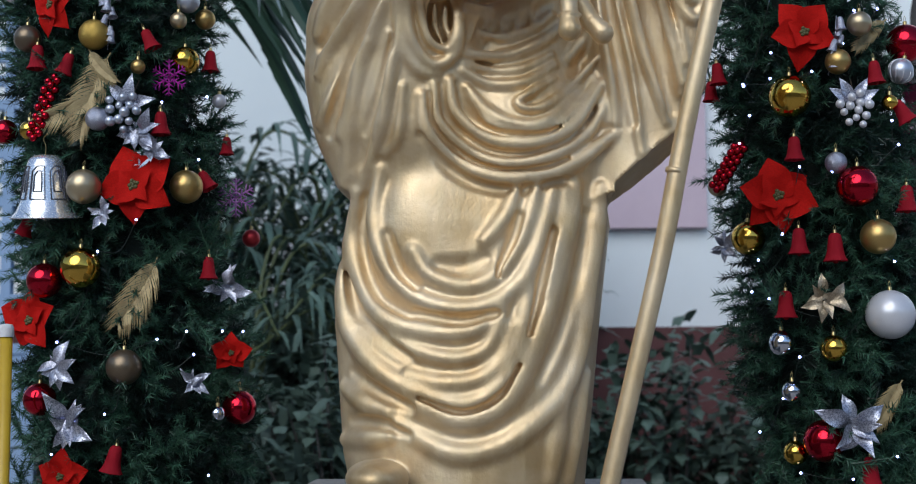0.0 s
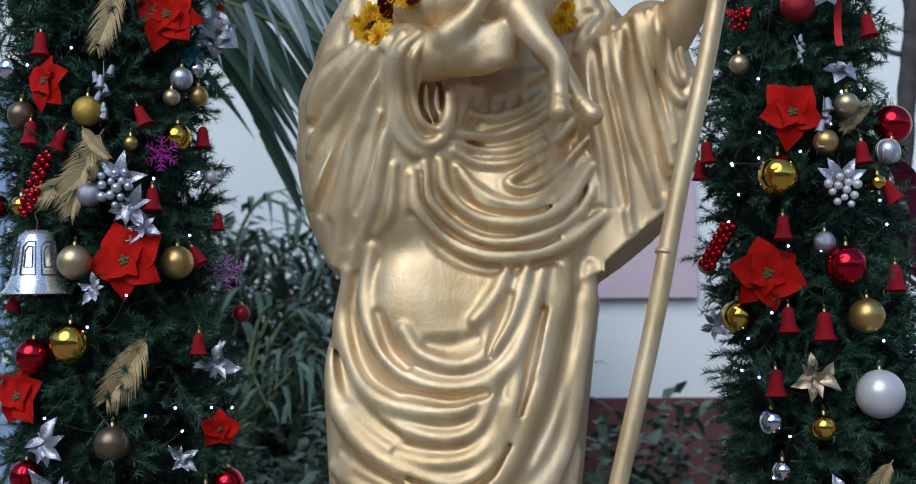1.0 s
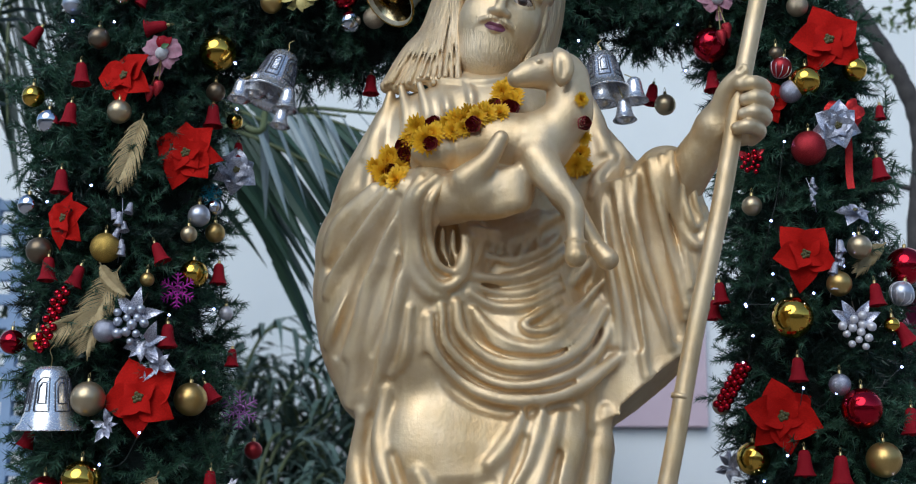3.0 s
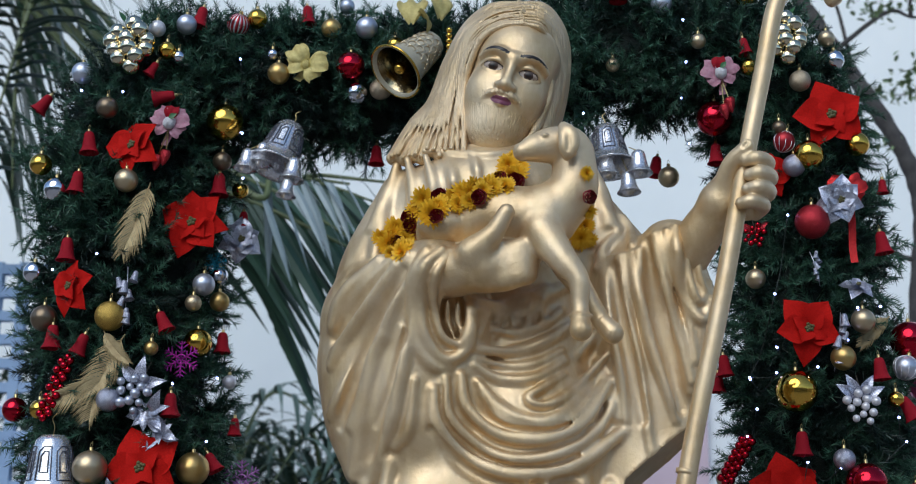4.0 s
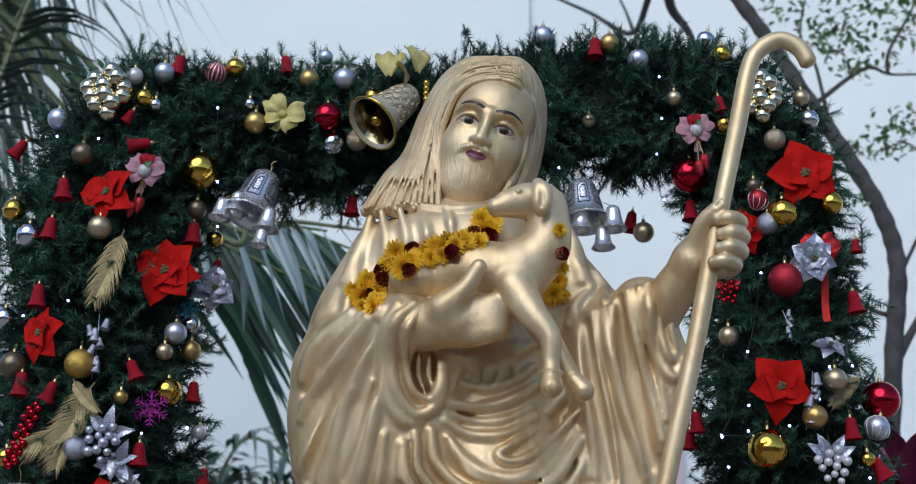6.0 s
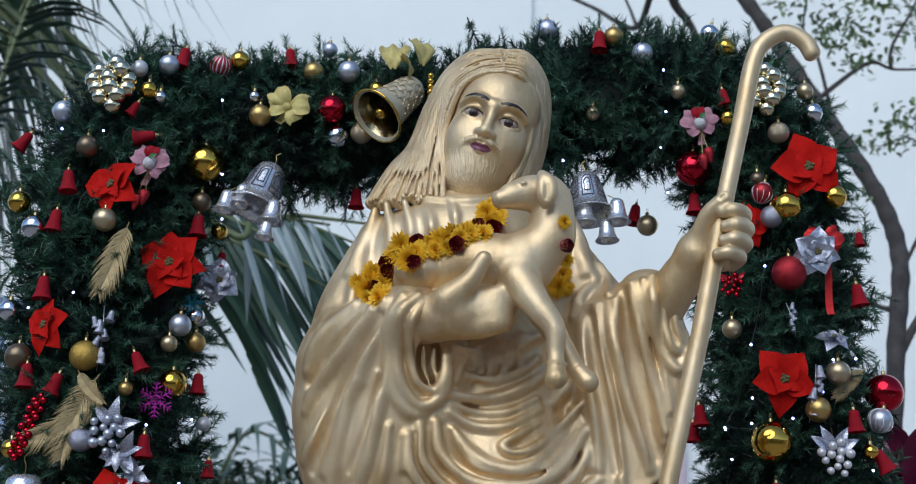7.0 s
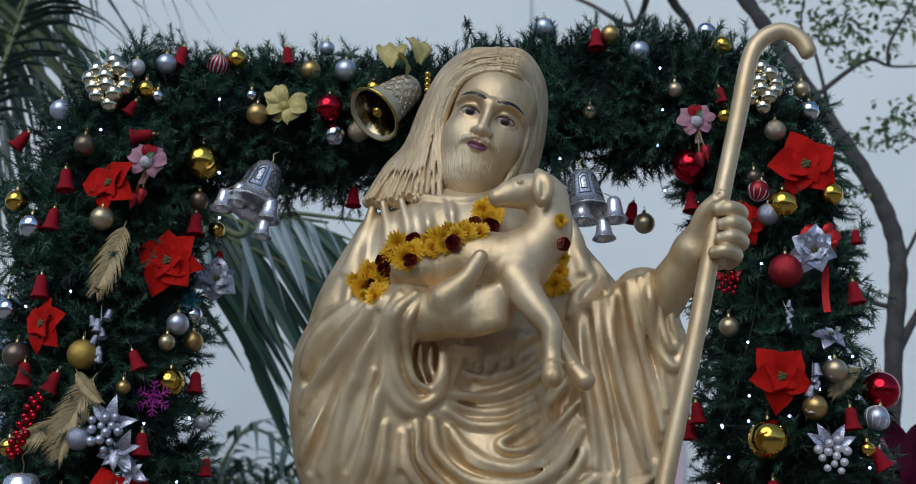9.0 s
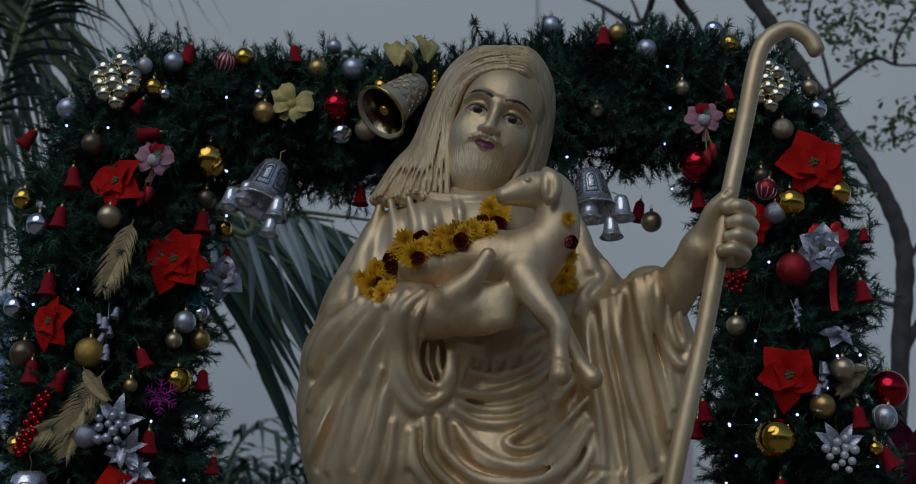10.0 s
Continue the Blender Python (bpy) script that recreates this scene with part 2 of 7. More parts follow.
def thing(name, place, label, category, group="", kind=""):
    ob = new(name)
    ob.empty_display_size = 0.05
    ob.matrix_basis = place if isinstance(place, Matrix) else Matrix.Translation(place)
    return tagged(ob, label, category, group, kind)


def turned(profile, steps=24, name="turned", material=None, sides=None):
    """A mesh turned about z from (radius, z) pairs."""
    verts, faces, n = [], [], steps
    for r, z in profile:
        for i in range(n):
            a = 2 * math.pi * i / n
            verts.append((r * math.cos(a), r * math.sin(a), z))
    down = profile[0][1] > profile[-1][1] or profile[0][1] > profile[len(profile) // 2][1]
    for j in range(len(profile) - 1):
        for i in range(n):
            k = (i + 1) % n
            quad = (j * n + i, j * n + k, (j + 1) * n + k, (j + 1) * n + i)
            faces.append(quad[::-1] if down else quad)
    return mesh_of(name, verts, faces, [material], True)


def tube_data(points, radii, sides=6, closed=True):
    """Vertices and faces of a tube along points."""
    pts = [Vector(p) for p in points]
    radii = [float(radii)] * len(pts) if not hasattr(radii, "__len__") else [float(r) for r in radii]
    verts, faces = [], []
    side = None
    for i, p in enumerate(pts):
        d = (pts[min(i + 1, len(pts) - 1)] - pts[max(i - 1, 0)]).normalized()
        if side is None:
            side = d.orthogonal().normalized()
        side = (side - d * side.dot(d)).normalized()
        up = d.cross(side)
        for j in range(sides):
            a = 2 * math.pi * j / sides
            verts.append(p + radii[i] * (side * math.cos(a) + up * math.sin(a)))
    for i in range(len(pts) - 1):
        for j in range(sides):
            k = (j + 1) % sides
            faces.append((i * sides + j, i * sides + k, (i + 1) * sides + k, (i + 1) * sides + j))
    if closed:
        faces.append(tuple(range(sides))[::-1])
        faces.append(tuple((len(pts) - 1) * sides + j for j in range(sides)))
    return verts, faces


def tube_mesh(name, points, radii, material, sides=6):
    v, f = tube_data(points, radii, sides)
    return mesh_of(name, v, f, [material], True)


def curve_through(points, fine=8):
    """Points on a smooth curve through the given ones."""
    q = [Vector(p) for p in points]
    e = [2 * q[0] - q[1], *q, 2 * q[-1] - q[-2]]
    out = []
    for i in range(1, len(e) - 2):
        a, b, c, d = e[i - 1:i + 3]
        for k in range(fine):
            s = k / fine
            out.append(0.5 * (2 * b + (c - a) * s + (2 * a - 5 * b + 4 * c - d) * s * s + (3 * b - a - 3 * c + d) * s ** 3))
    return out + [q[-1]]


def joined(pieces):
    """Vertices and faces of several (verts, faces) as one."""
    verts, faces = [], []
    for v, f in pieces:
        n = len(verts)
        verts += list(v)
        faces += [tuple(i + n for i in g) for g in f]
    return verts, faces


# ---- the ground and what stands behind ----
def slab(name, lo, hi, material, label="", category="", bevel=0.0, kind="structure"):
    bm = bmesh.new()
    bmesh.ops.create_cube(bm, size=1)
    size = [b - a for a, b in zip(lo, hi)]
    bmesh.ops.scale(bm, vec=size, verts=bm.verts)
    bmesh.ops.translate(bm, vec=[(a + b) / 2 for a, b in zip(lo, hi)], verts=bm.verts)
    if bevel:
        bmesh.ops.bevel(bm, geom=bm.edges, offset=bevel, segments=2, affect="EDGES")
    return tagged(part(name, bm, material, None, smooth=False), label, category, kind=kind)


slab("ground", (-300, -300, -0.3), (300, 300, 0.0), PAVING, "worn grey brown paving round the statue", "ground")
slab("wall_back", (-9, 9.0, 0.0), (0.30, 9.3, 9.0), WALL_PAINT, "pale grey painted building wall", "wall")
slab("wall_back_wing", (0.30, 9.05, 0.0), (12, 9.36, 9.0), WALL_PAINT, "pale grey painted wing of the building", "wall")
slab("wall_pink_band", (0.62, 8.98, 2.0), (1.32, 9.047, 3.3), WALL_PINK, "pink painted panel on the wall", "wall panel")
slab("kerb_planter", (-6, 8.2, 0.0), (8, 8.5, 1.34), RED_OXIDE, "dark red planter kerb before the wall", "planter", 0.02)

# walls added out of view to block low sky, so light falls from above
slab("unseen_wall_south", (-9.5, -7.3, 0.0), (12.5, -7.0, 3.6), UNSEEN_WALL_PAINT, "unseen beige wall added in front to block low sky", "wall")
slab("unseen_wall_west", (-9.3, -7.0, 0.0), (-9.0, 9.0, 3.6), UNSEEN_WALL_PAINT, "unseen beige wall added on the west to block sky", "wall")
slab("unseen_wall_east", (12.0, -7.0, 0.0), (12.3, 9.05, 3.6), UNSEEN_WALL_PAINT, "unseen beige wall added on the east to block sky", "wall")


def plinth():
    root = thing("plinth", (0.10, 2.60, 0.0), "grey granite plinth under the statue", "plinth")
    bm = bmesh.new()
    bmesh.ops.create_cube(bm, size=1)
    bmesh.ops.scale(bm, vec=(0.62, 0.56, 0.80), verts=bm.verts)
    bmesh.ops.translate(bm, vec=(0, 0, 0.40), verts=bm.verts)
    bmesh.ops.bevel(bm, geom=bm.edges, offset=0.012, segments=2, affect="EDGES")
    part("block", bm, STONE, root, smooth=False)
    bm = bmesh.new()
    bmesh.ops.create_cube(bm, size=1)
    bmesh.ops.scale(bm, vec=(0.70, 0.64, 0.072), verts=bm.verts)
    bmesh.ops.translate(bm, vec=(0, 0, 0.838), verts=bm.verts)
    bmesh.ops.bevel(bm, geom=bm.edges, offset=0.015, segments=3, affect="EDGES")
    part("cap_stone", bm, STONE, root, smooth=False)


plinth()
# ---- sculpting: a distance field on a grid, rounded shapes joined softly, then skinned ----
class Clay:
    def __init__(self, lo, hi, step):
        self.lo, self.step = np.array(lo, float), step
        self.n = np.ceil((np.array(hi) - self.lo) / step).astype(int) + 1
        self.f = np.full(self.n, 0.5, np.float32)

    def box(self, lo, hi, pad):
        a = np.clip(np.floor((np.array(lo) - pad - self.lo) / self.step).astype(int), 0, self.n)
        b = np.clip(np.ceil((np.array(hi) + pad - self.lo) / self.step).astype(int) + 1, 0, self.n)
        return tuple(slice(i, j) for i, j in zip(a, b))

    def grid(self, sl):
        return [(np.arange(s.start, s.stop, dtype=np.float32) * self.step + self.lo[i]).reshape([-1 if k == i else 1 for k in range(3)])
                for i, s in enumerate(sl)]

    def join(self, sl, d, k, cut=False):
        f = self.f[sl]
        if cut:
            h = np.clip(0.5 - 0.5 * (d + f) / k, 0, 1)
            self.f[sl] = f * (1 - h) - d * h + k * h * (1 - h)
        else:
            h = np.clip(0.5 + 0.5 * (f - d) / k, 0, 1)
            self.f[sl] = f * (1 - h) + d * h - k * h * (1 - h)

    def ball(self, c, r, k=0.02, turn=None, cut=False):
        """An ellipsoid; turn: a 3 x 3 matrix whose columns are its axes."""
        c, r = np.array(c, float), np.array(r, float)
        sl = self.box(c - r.max(), c + r.max(), 2.5 * k + 0.02)
        p = [g - c[i] for i, g in enumerate(self.grid(sl))]
        if turn is not None:
            t = np.array(turn)
            p = [p[0] * t[0, j] + p[1] * t[1, j] + p[2] * t[2, j] for j in range(3)]
        a = np.sqrt((p[0] / r[0]) ** 2 + (p[1] / r[1]) ** 2 + (p[2] / r[2]) ** 2)
        b = np.sqrt((p[0] / r[0] ** 2) ** 2 + (p[1] / r[1] ** 2) ** 2 + (p[2] / r[2] ** 2) ** 2)
        self.join(sl, a * (a - 1) / (b + 1e-6), k, cut)

    def tube(self, pts, rad, k=0.012, cut=False, fine=6, flat=1.0):
        """A round tube along a curve through pts; rad: one radius, or one for each point; flat under 1 flattens it in depth."""
        pts = np.array(pts, float)
        rad = np.full(len(pts), rad, float) if np.isscalar(rad) else np.array(rad, float)
        q = np.column_stack([pts, rad])
        fine = fine if rad.max() < 0.04 and np.ptp(rad) < 0.007 else 18
        if len(q) > 2:
            e = np.vstack([2 * q[0] - q[1], q, 2 * q[-1] - q[-2]])
            out = []
            for i in range(1, len(e) - 2):
                for s in np.arange(fine) / fine:
                    a, b, c, d = e[i - 1:i + 3]
                    out.append(0.5 * (2 * b + (c - a) * s + (2 * a - 5 * b + 4 * c - d) * s * s + (3 * b - a - 3 * c + d) * s ** 3))
            q = np.vstack(out + [q[-1]])
        q[:, 3] = np.maximum(q[:, 3], 0.002)
        big = q[:, 3].max()
        sl = self.box(q[:, :3].min(0), q[:, :3].max(0), big + 2.5 * k + 0.012)
        d = np.full([s.stop - s.start for s in sl], 0.4, np.float32)
        for u, v in zip(q[:-1], q[1:]):
            s2 = self.box(np.minimum(u[:3], v[:3]), np.maximum(u[:3], v[:3]), big + 2.5 * k + 0.012)
            rel = tuple(slice(s.start - t.start, s.stop - t.start) for s, t in zip(s2, sl))
            p = self.grid(s2)
            ba = v[:3] - u[:3]
            t = sum((p[i] - u[i]) * ba[i] for i in range(3)) / (ba @ ba + 1e-9)
            t = np.clip(t, 0, 1)
            e = [p[i] - u[i] - t * ba[i] for i in range(3)]
            dd = np.sqrt(e[0] ** 2 + (e[1] / flat) ** 2 + e[2] ** 2) - (u[3] + (v[3] - u[3]) * t)
            d[rel] = np.minimum(d[rel], dd)
        self.join(sl, d, k, cut)

    def loft(self, rows, k=0.02, power=2.3):
        """A body of oval sections, rows of (z, centre x, centre y, half width, half depth) from below."""
        rows = np.array(rows, float)
        z0, z1, big = rows[0, 0], rows[-1, 0], rows[:, 3:].max()
        sl = self.box((rows[:, 1].min() - big, rows[:, 2].min() - big, z0), (rows[:, 1].max() + big, rows[:, 2].max() + big, z1), 0.04)
        p = self.grid(sl)
        z = np.clip(p[2], z0, z1)
        cx, cy, rx, ry = [np.interp(z.ravel(), rows[:, 0], rows[:, j]).reshape(z.shape) for j in range(1, 5)]
        q = (np.abs((p[0] - cx) / rx) ** power + np.abs((p[1] - cy) / ry) ** power) ** (1 / power)
        d = (q - 1) * np.minimum(rx, ry)
        self.join(sl, np.maximum(d, np.abs(p[2] - (z0 + z1) / 2) - (z1 - z0) / 2), k)

    def slice_off(self, point, normal, lo, hi):
        """Cuts away what lies beyond a plane within a box."""
        sl = self.box(lo, hi, 0)
        p = self.grid(sl)
        n = np.array(normal, float) / np.linalg.norm(normal)
        d = sum((p[i] - point[i]) * n[i] for i in range(3))
        inside = np.maximum.reduce([np.broadcast_to(np.maximum(lo[i] - p[i], p[i] - hi[i]), d.shape) for i in range(3)])
        self.f[sl] = np.maximum(self.f[sl], np.where(inside < 0, d, -1.0))

    def sharpen(self, amount, cells):
        """Raises ridges and deepens hollows narrower than the given number of cells."""
        g = np.clip(self.f, -0.04, 0.04).astype(np.float32)
        b, w = g, 2 * cells + 1
        for axis in (0, 1, 2, 0, 1, 2):
            pad = [(cells + 1, cells) if i == axis else (0, 0) for i in range(3)]
            total = np.cumsum(np.pad(b, pad, mode="edge"), axis=axis, dtype=np.float64)
            n = total.shape[axis]
            b = ((np.take(total, range(w, n), axis) - np.take(total, range(n - w), axis)) / w).astype(np.float32)
        self.f = self.f + amount * (g - b)

    def front(self, x, z):
        """Depth of the first surface met along +y."""
        i, k = int(round((x - self.lo[0]) / self.step)), int(round((z - self.lo[2]) / self.step))
        return self.lo[1] + self.step * int(np.argmax(self.f[i, :, k] < 0))

    def skin(self):
        """Vertices and quads of the surface, by surface nets."""
        f = self.f
        f[0], f[-1], f[:, 0], f[:, -1], f[:, :, 0], f[:, :, -1] = (0.1,) * 6
        s = f < 0
        n0, n1, n2 = self.n
        acc = {}
        cnt = np.zeros((n0 - 1, n1 - 1, n2 - 1), np.int8)
        for dx in (0, 1):
            for dy in (0, 1):
                for dz in (0, 1):
                    cnt += s[dx:n0 - 1 + dx, dy:n1 - 1 + dy, dz:n2 - 1 + dz]
        cell = (cnt > 0) & (cnt < 8)
        idx = np.full(cell.shape, -1, np.int32)
        ii = np.argwhere(cell)
        idx[cell] = np.arange(len(ii))
        corner = np.array([(a, b, c) for a in (0, 1) for b in (0, 1) for c in (0, 1)])
        val = np.stack([f[ii[:, 0] + c[0], ii[:, 1] + c[1], ii[:, 2] + c[2]] for c in corner], 1)
        tot, num = np.zeros((len(ii), 3)), np.zeros(len(ii))
        for a in range(8):
            for b in range(a + 1, 8):
                if abs(corner[a] - corner[b]).sum() == 1:
                    m = (val[:, a] < 0) != (val[:, b] < 0)
                    t = np.where(m, val[:, a] / np.where(m, val[:, a] - val[:, b], 1), 0)
                    tot += np.where(m[:, None], corner[a] + t[:, None] * (corner[b] - corner[a]), 0)
                    num += m
        verts = (ii + tot / num[:, None]) * self.step + self.lo
        quads = []
        for ax in range(3):
            o1, o2 = (ax + 1) % 3, (ax + 2) % 3
            a = np.take(s, np.arange(self.n[ax] - 1), ax)
            b = np.take(s, np.arange(1, self.n[ax]), ax)
            e = np.argwhere(a != b)
            e = e[(e[:, o1] > 0) & (e[:, o2] > 0) & (e[:, o1] < self.n[o1] - 1) & (e[:, o2] < self.n[o2] - 1)]
            u, w = np.eye(3, dtype=int)[o1], np.eye(3, dtype=int)[o2]
            q = np.stack([idx[tuple((e - x).T)] for x in (0 * u, u, u + w, w)], 1)
            up = a[tuple(e.T)]
            q[~up] = q[~up][:, ::-1]
            quads.append(q)
        quads = np.vstack(quads)
        # one round of smoothing, to rub out the grid
        for lam in (0.5, -0.52):
            s1, n = np.zeros_like(verts), np.zeros(len(verts))
            for i in range(4):
                np.add.at(s1, quads[:, i], verts[quads[:, (i + 1) % 4]])
                np.add.at(n, quads[:, i], 1)
            verts = verts + lam * (s1 / np.maximum(n, 1)[:, None] - verts)
        return verts, quads


def statue_body():
    """The robe, arms and lamb, without the drapery's folds."""
    c = Clay((-0.25, 2.26, 0.86), (0.66, 2.88, 2.14), 0.0034)
    # robe and trunk
    c.loft([(0.87, 0.09, 2.60, 0.215, 0.185), (1.03, 0.095, 2.60, 0.228, 0.19), (1.18, 0.10, 2.60, 0.238, 0.185), (1.36, 0.128, 2.61, 0.232, 0.175),
            (1.48, 0.135, 2.62, 0.215, 0.165), (1.70, 0.14, 2.63, 0.195, 0.15), (1.88, 0.125, 2.63, 0.205, 0.145), (1.97, 0.12, 2.64, 0.20, 0.125),
            (2.03, 0.12, 2.64, 0.165, 0.115), (2.075, 0.13, 2.63, 0.10, 0.09)], k=0.03)
    c.ball((0.11, 2.57, 1.985), (0.165, 0.095, 0.085), k=0.05)
    c.tube([(0.03, 2.58, 2.06), (0.08, 2.535, 2.052), (0.13, 2.525, 2.046), (0.19, 2.545, 2.05), (0.23, 2.60, 2.06)], 0.013, k=0.02)
    c.tube([(0.13, 2.62, 2.0), (0.145, 2.60, 2.13)], 0.062, k=0.03)
    # the belly under the sash and the forward knee
    c.ball((0.17, 2.56, 1.52), (0.17, 0.11, 0.12), k=0.05)
    c.ball((0.02, 2.54, 1.36), (0.105, 0.10, 0.16), k=0.05)
    # near sleeve: upper arm, elbow and the hanging cloth
    c.tube([(-0.035, 2.63, 1.985), (-0.09, 2.60, 1.83), (-0.095, 2.57, 1.66)], [0.075, 0.088, 0.10], k=0.04)
    c.tube([(-0.095, 2.56, 1.72), (-0.10, 2.55, 1.58), (-0.085, 2.54, 1.47)], [0.10, 0.092, 0.065], k=0.04)
    c.tube([(-0.10, 2.54, 1.74), (-0.03, 2.46, 1.78), (0.03, 2.41, 1.80)], [0.085, 0.07, 0.058], k=0.03)
    c.tube([(-0.05, 2.50, 1.74), (-0.03, 2.50, 1.60), (-0.03, 2.53, 1.48)], [0.075, 0.072, 0.05], k=0.04)
    # raised sleeve and the cloth that hangs from it
    c.tube([(0.285, 2.63, 1.965), (0.35, 2.61, 1.87), (0.40, 2.57, 1.80)], [0.075, 0.08, 0.08], k=0.04)
    c.tube([(0.40, 2.57, 1.80), (0.46, 2.51, 1.855)], [0.08, 0.062], k=0.03)
    c.loft([(1.42, 0.42, 2.55, 0.088, 0.05), (1.60, 0.42, 2.55, 0.095, 0.055), (1.74, 0.42, 2.55, 0.10, 0.06), (1.84, 0.42, 2.55, 0.08, 0.06)], k=0.03)
    c.tube([(0.46, 2.52, 1.83), (0.505, 2.51, 1.75), (0.50, 2.52, 1.62)], [0.05, 0.04, 0.03], k=0.03)
    c.slice_off((0.375, 2.5, 1.445), (0.62, -0.2, -0.75), (0.368, 2.30, 1.38), (0.60, 2.72, 1.62))
    return c


def statue_fist():
    """The raised forearm and the fist on the staff."""
    c = Clay((0.40, 2.31, 1.74), (0.66, 2.54, 2.04), 0.0022)
    c.tube([(0.462, 2.535, 1.80), (0.503, 2.475, 1.868), (0.545, 2.432, 1.925)], [0.042, 0.042, 0.036], k=0.012)
    c.tube([(0.545, 2.428, 1.93), (0.575, 2.418, 1.965)], [0.039, 0.037], k=0.015)
    c.ball((0.590, 2.42, 1.945), (0.042, 0.033, 0.052), k=0.015)
    for i, z in enumerate((1.990, 1.963, 1.936, 1.910)):
        x = 0.620 - 0.004 * (i - 1) ** 2
        c.tube([(x + 0.004, 2.43, z), (x + 0.010, 2.385, z), (x - 0.012, 2.350, z - 0.002), (x - 0.032, 2.356, z - 0.004)], [0.0145, 0.0145, 0.0135, 0.0115], k=0.003)
    c.tube([(0.548, 2.41, 1.945), (0.560, 2.376, 1.985), (0.586, 2.352, 2.012)], [0.022, 0.017, 0.0125], k=0.008)
    c.tube([(0.588, 2.338, 2.018), (0.578, 2.342, 2.008)], 0.004, k=0.003, cut=True)
    return c


def statue_lamb():
    """The lamb and the arm that carries it."""
    c = Clay((-0.05, 2.25, 1.62), (0.38, 2.50, 2.085), 0.0022)
    # trunk, haunch with its crease, shoulder, neck
    c.tube([(0.03, 2.42, 1.868), (0.10, 2.405, 1.892), (0.18, 2.395, 1.893), (0.225, 2.39, 1.885)], [0.042, 0.055, 0.056, 0.052], k=0.012)
    c.ball((0.042, 2.388, 1.874), (0.050, 0.042, 0.036), k=0.005)
    c.tube([(0.075, 2.345, 1.915), (0.092, 2.340, 1.895), (0.096, 2.345, 1.865)], 0.005, k=0.006, cut=True)
    c.ball((0.222, 2.382, 1.885), (0.044, 0.047, 0.060), k=0.008)
    c.tube([(0.185, 2.335, 1.93), (0.178, 2.332, 1.90), (0.186, 2.33, 1.86)], 0.004, k=0.008, cut=True)
    c.tube([(0.235, 2.395, 1.90), (0.274, 2.385, 1.94), (0.278, 2.385, 2.01)], [0.052, 0.046, 0.037], k=0.018)
    # head with brow, muzzle, mouth, eye and hanging ear
    c.tube([(0.268, 2.378, 2.022), (0.235, 2.368, 2.020), (0.205, 2.358, 2.012)], [0.036, 0.033, 0.024], k=0.008)
    c.tube([(0.205, 2.355, 2.010), (0.184, 2.350, 2.002)], [0.022, 0.0175], k=0.008)
    c.tube([(0.164, 2.336, 1.996), (0.185, 2.328, 1.9955), (0.203, 2.330, 1.998)], 0.0022, k=0.002, cut=True)
    c.ball((0.172, 2.338, 2.008), (0.003, 0.004, 0.002), k=0.002, cut=True)
    c.ball((0.224, 2.336, 2.028), (0.0065, 0.005, 0.0048), k=0.002)
    c.tube([(0.216, 2.333, 2.030), (0.224, 2.330, 2.0345), (0.233, 2.334, 2.031)], 0.0018, k=0.002, cut=True)
    c.tube([(0.258, 2.335, 2.044), (0.266, 2.322, 2.022), (0.266, 2.322, 2.0), (0.262, 2.330, 1.984)], [0.010, 0.0185, 0.0175, 0.007], k=0.0025, flat=0.5)
    c.tube([(0.262, 2.309, 2.032), (0.266, 2.307, 2.012), (0.265, 2.312, 1.994)], [0.004, 0.0075, 0.004], k=0.006, cut=True)
    # forelegs with knees, pasterns and cloven hooves
    c.tube([(0.218, 2.36, 1.855), (0.252, 2.335, 1.80), (0.281, 2.325, 1.757), (0.283, 2.325, 1.715), (0.284, 2.322, 1.69)], [0.036, 0.026, 0.0195, 0.0155, 0.0165], k=0.01)
    c.tube([(0.266, 2.322, 1.694), (0.284, 2.303, 1.692), (0.303, 2.322, 1.694)], 0.003, k=0.004)
    c.tube([(0.283, 2.320, 1.688), (0.284, 2.312, 1.667)], [0.0165, 0.0195], k=0.002)
    c.tube([(0.285, 2.292, 1.690), (0.287, 2.290, 1.652)], 0.0028, k=0.002, cut=True)
    c.tube([(0.262, 2.39, 1.80), (0.30, 2.375, 1.735), (0.325, 2.372, 1.69)], [0.026, 0.018, 0.016], k=0.008)
    c.tube([(0.326, 2.368, 1.69), (0.341, 2.362, 1.672)], [0.0165, 0.0195], k=0.002)
    # forearm, back of the palm, thumb, fingers under the belly
    c.tube([(0.005, 2.475, 1.788), (0.05, 2.405, 1.790), (0.11, 2.376, 1.796)], [0.028, 0.045, 0.045], k=0.012)
    c.ball((0.132, 2.368, 1.794), (0.072, 0.034, 0.048), k=0.015)
    c.tube([(0.095, 2.345, 1.812), (0.132, 2.328, 1.842), (0.156, 2.320, 1.880)], [0.028, 0.0185, 0.0145], k=0.012)
    for i in range(4):
        z = 1.822 - 0.018 * i
        c.tube([(0.15, 2.358, z - 0.002), (0.190, 2.356, z + 0.005), (0.212 - 0.006 * i, 2.405, z + 0.018)], [0.017, 0.0165, 0.014], k=0.011)
    return c


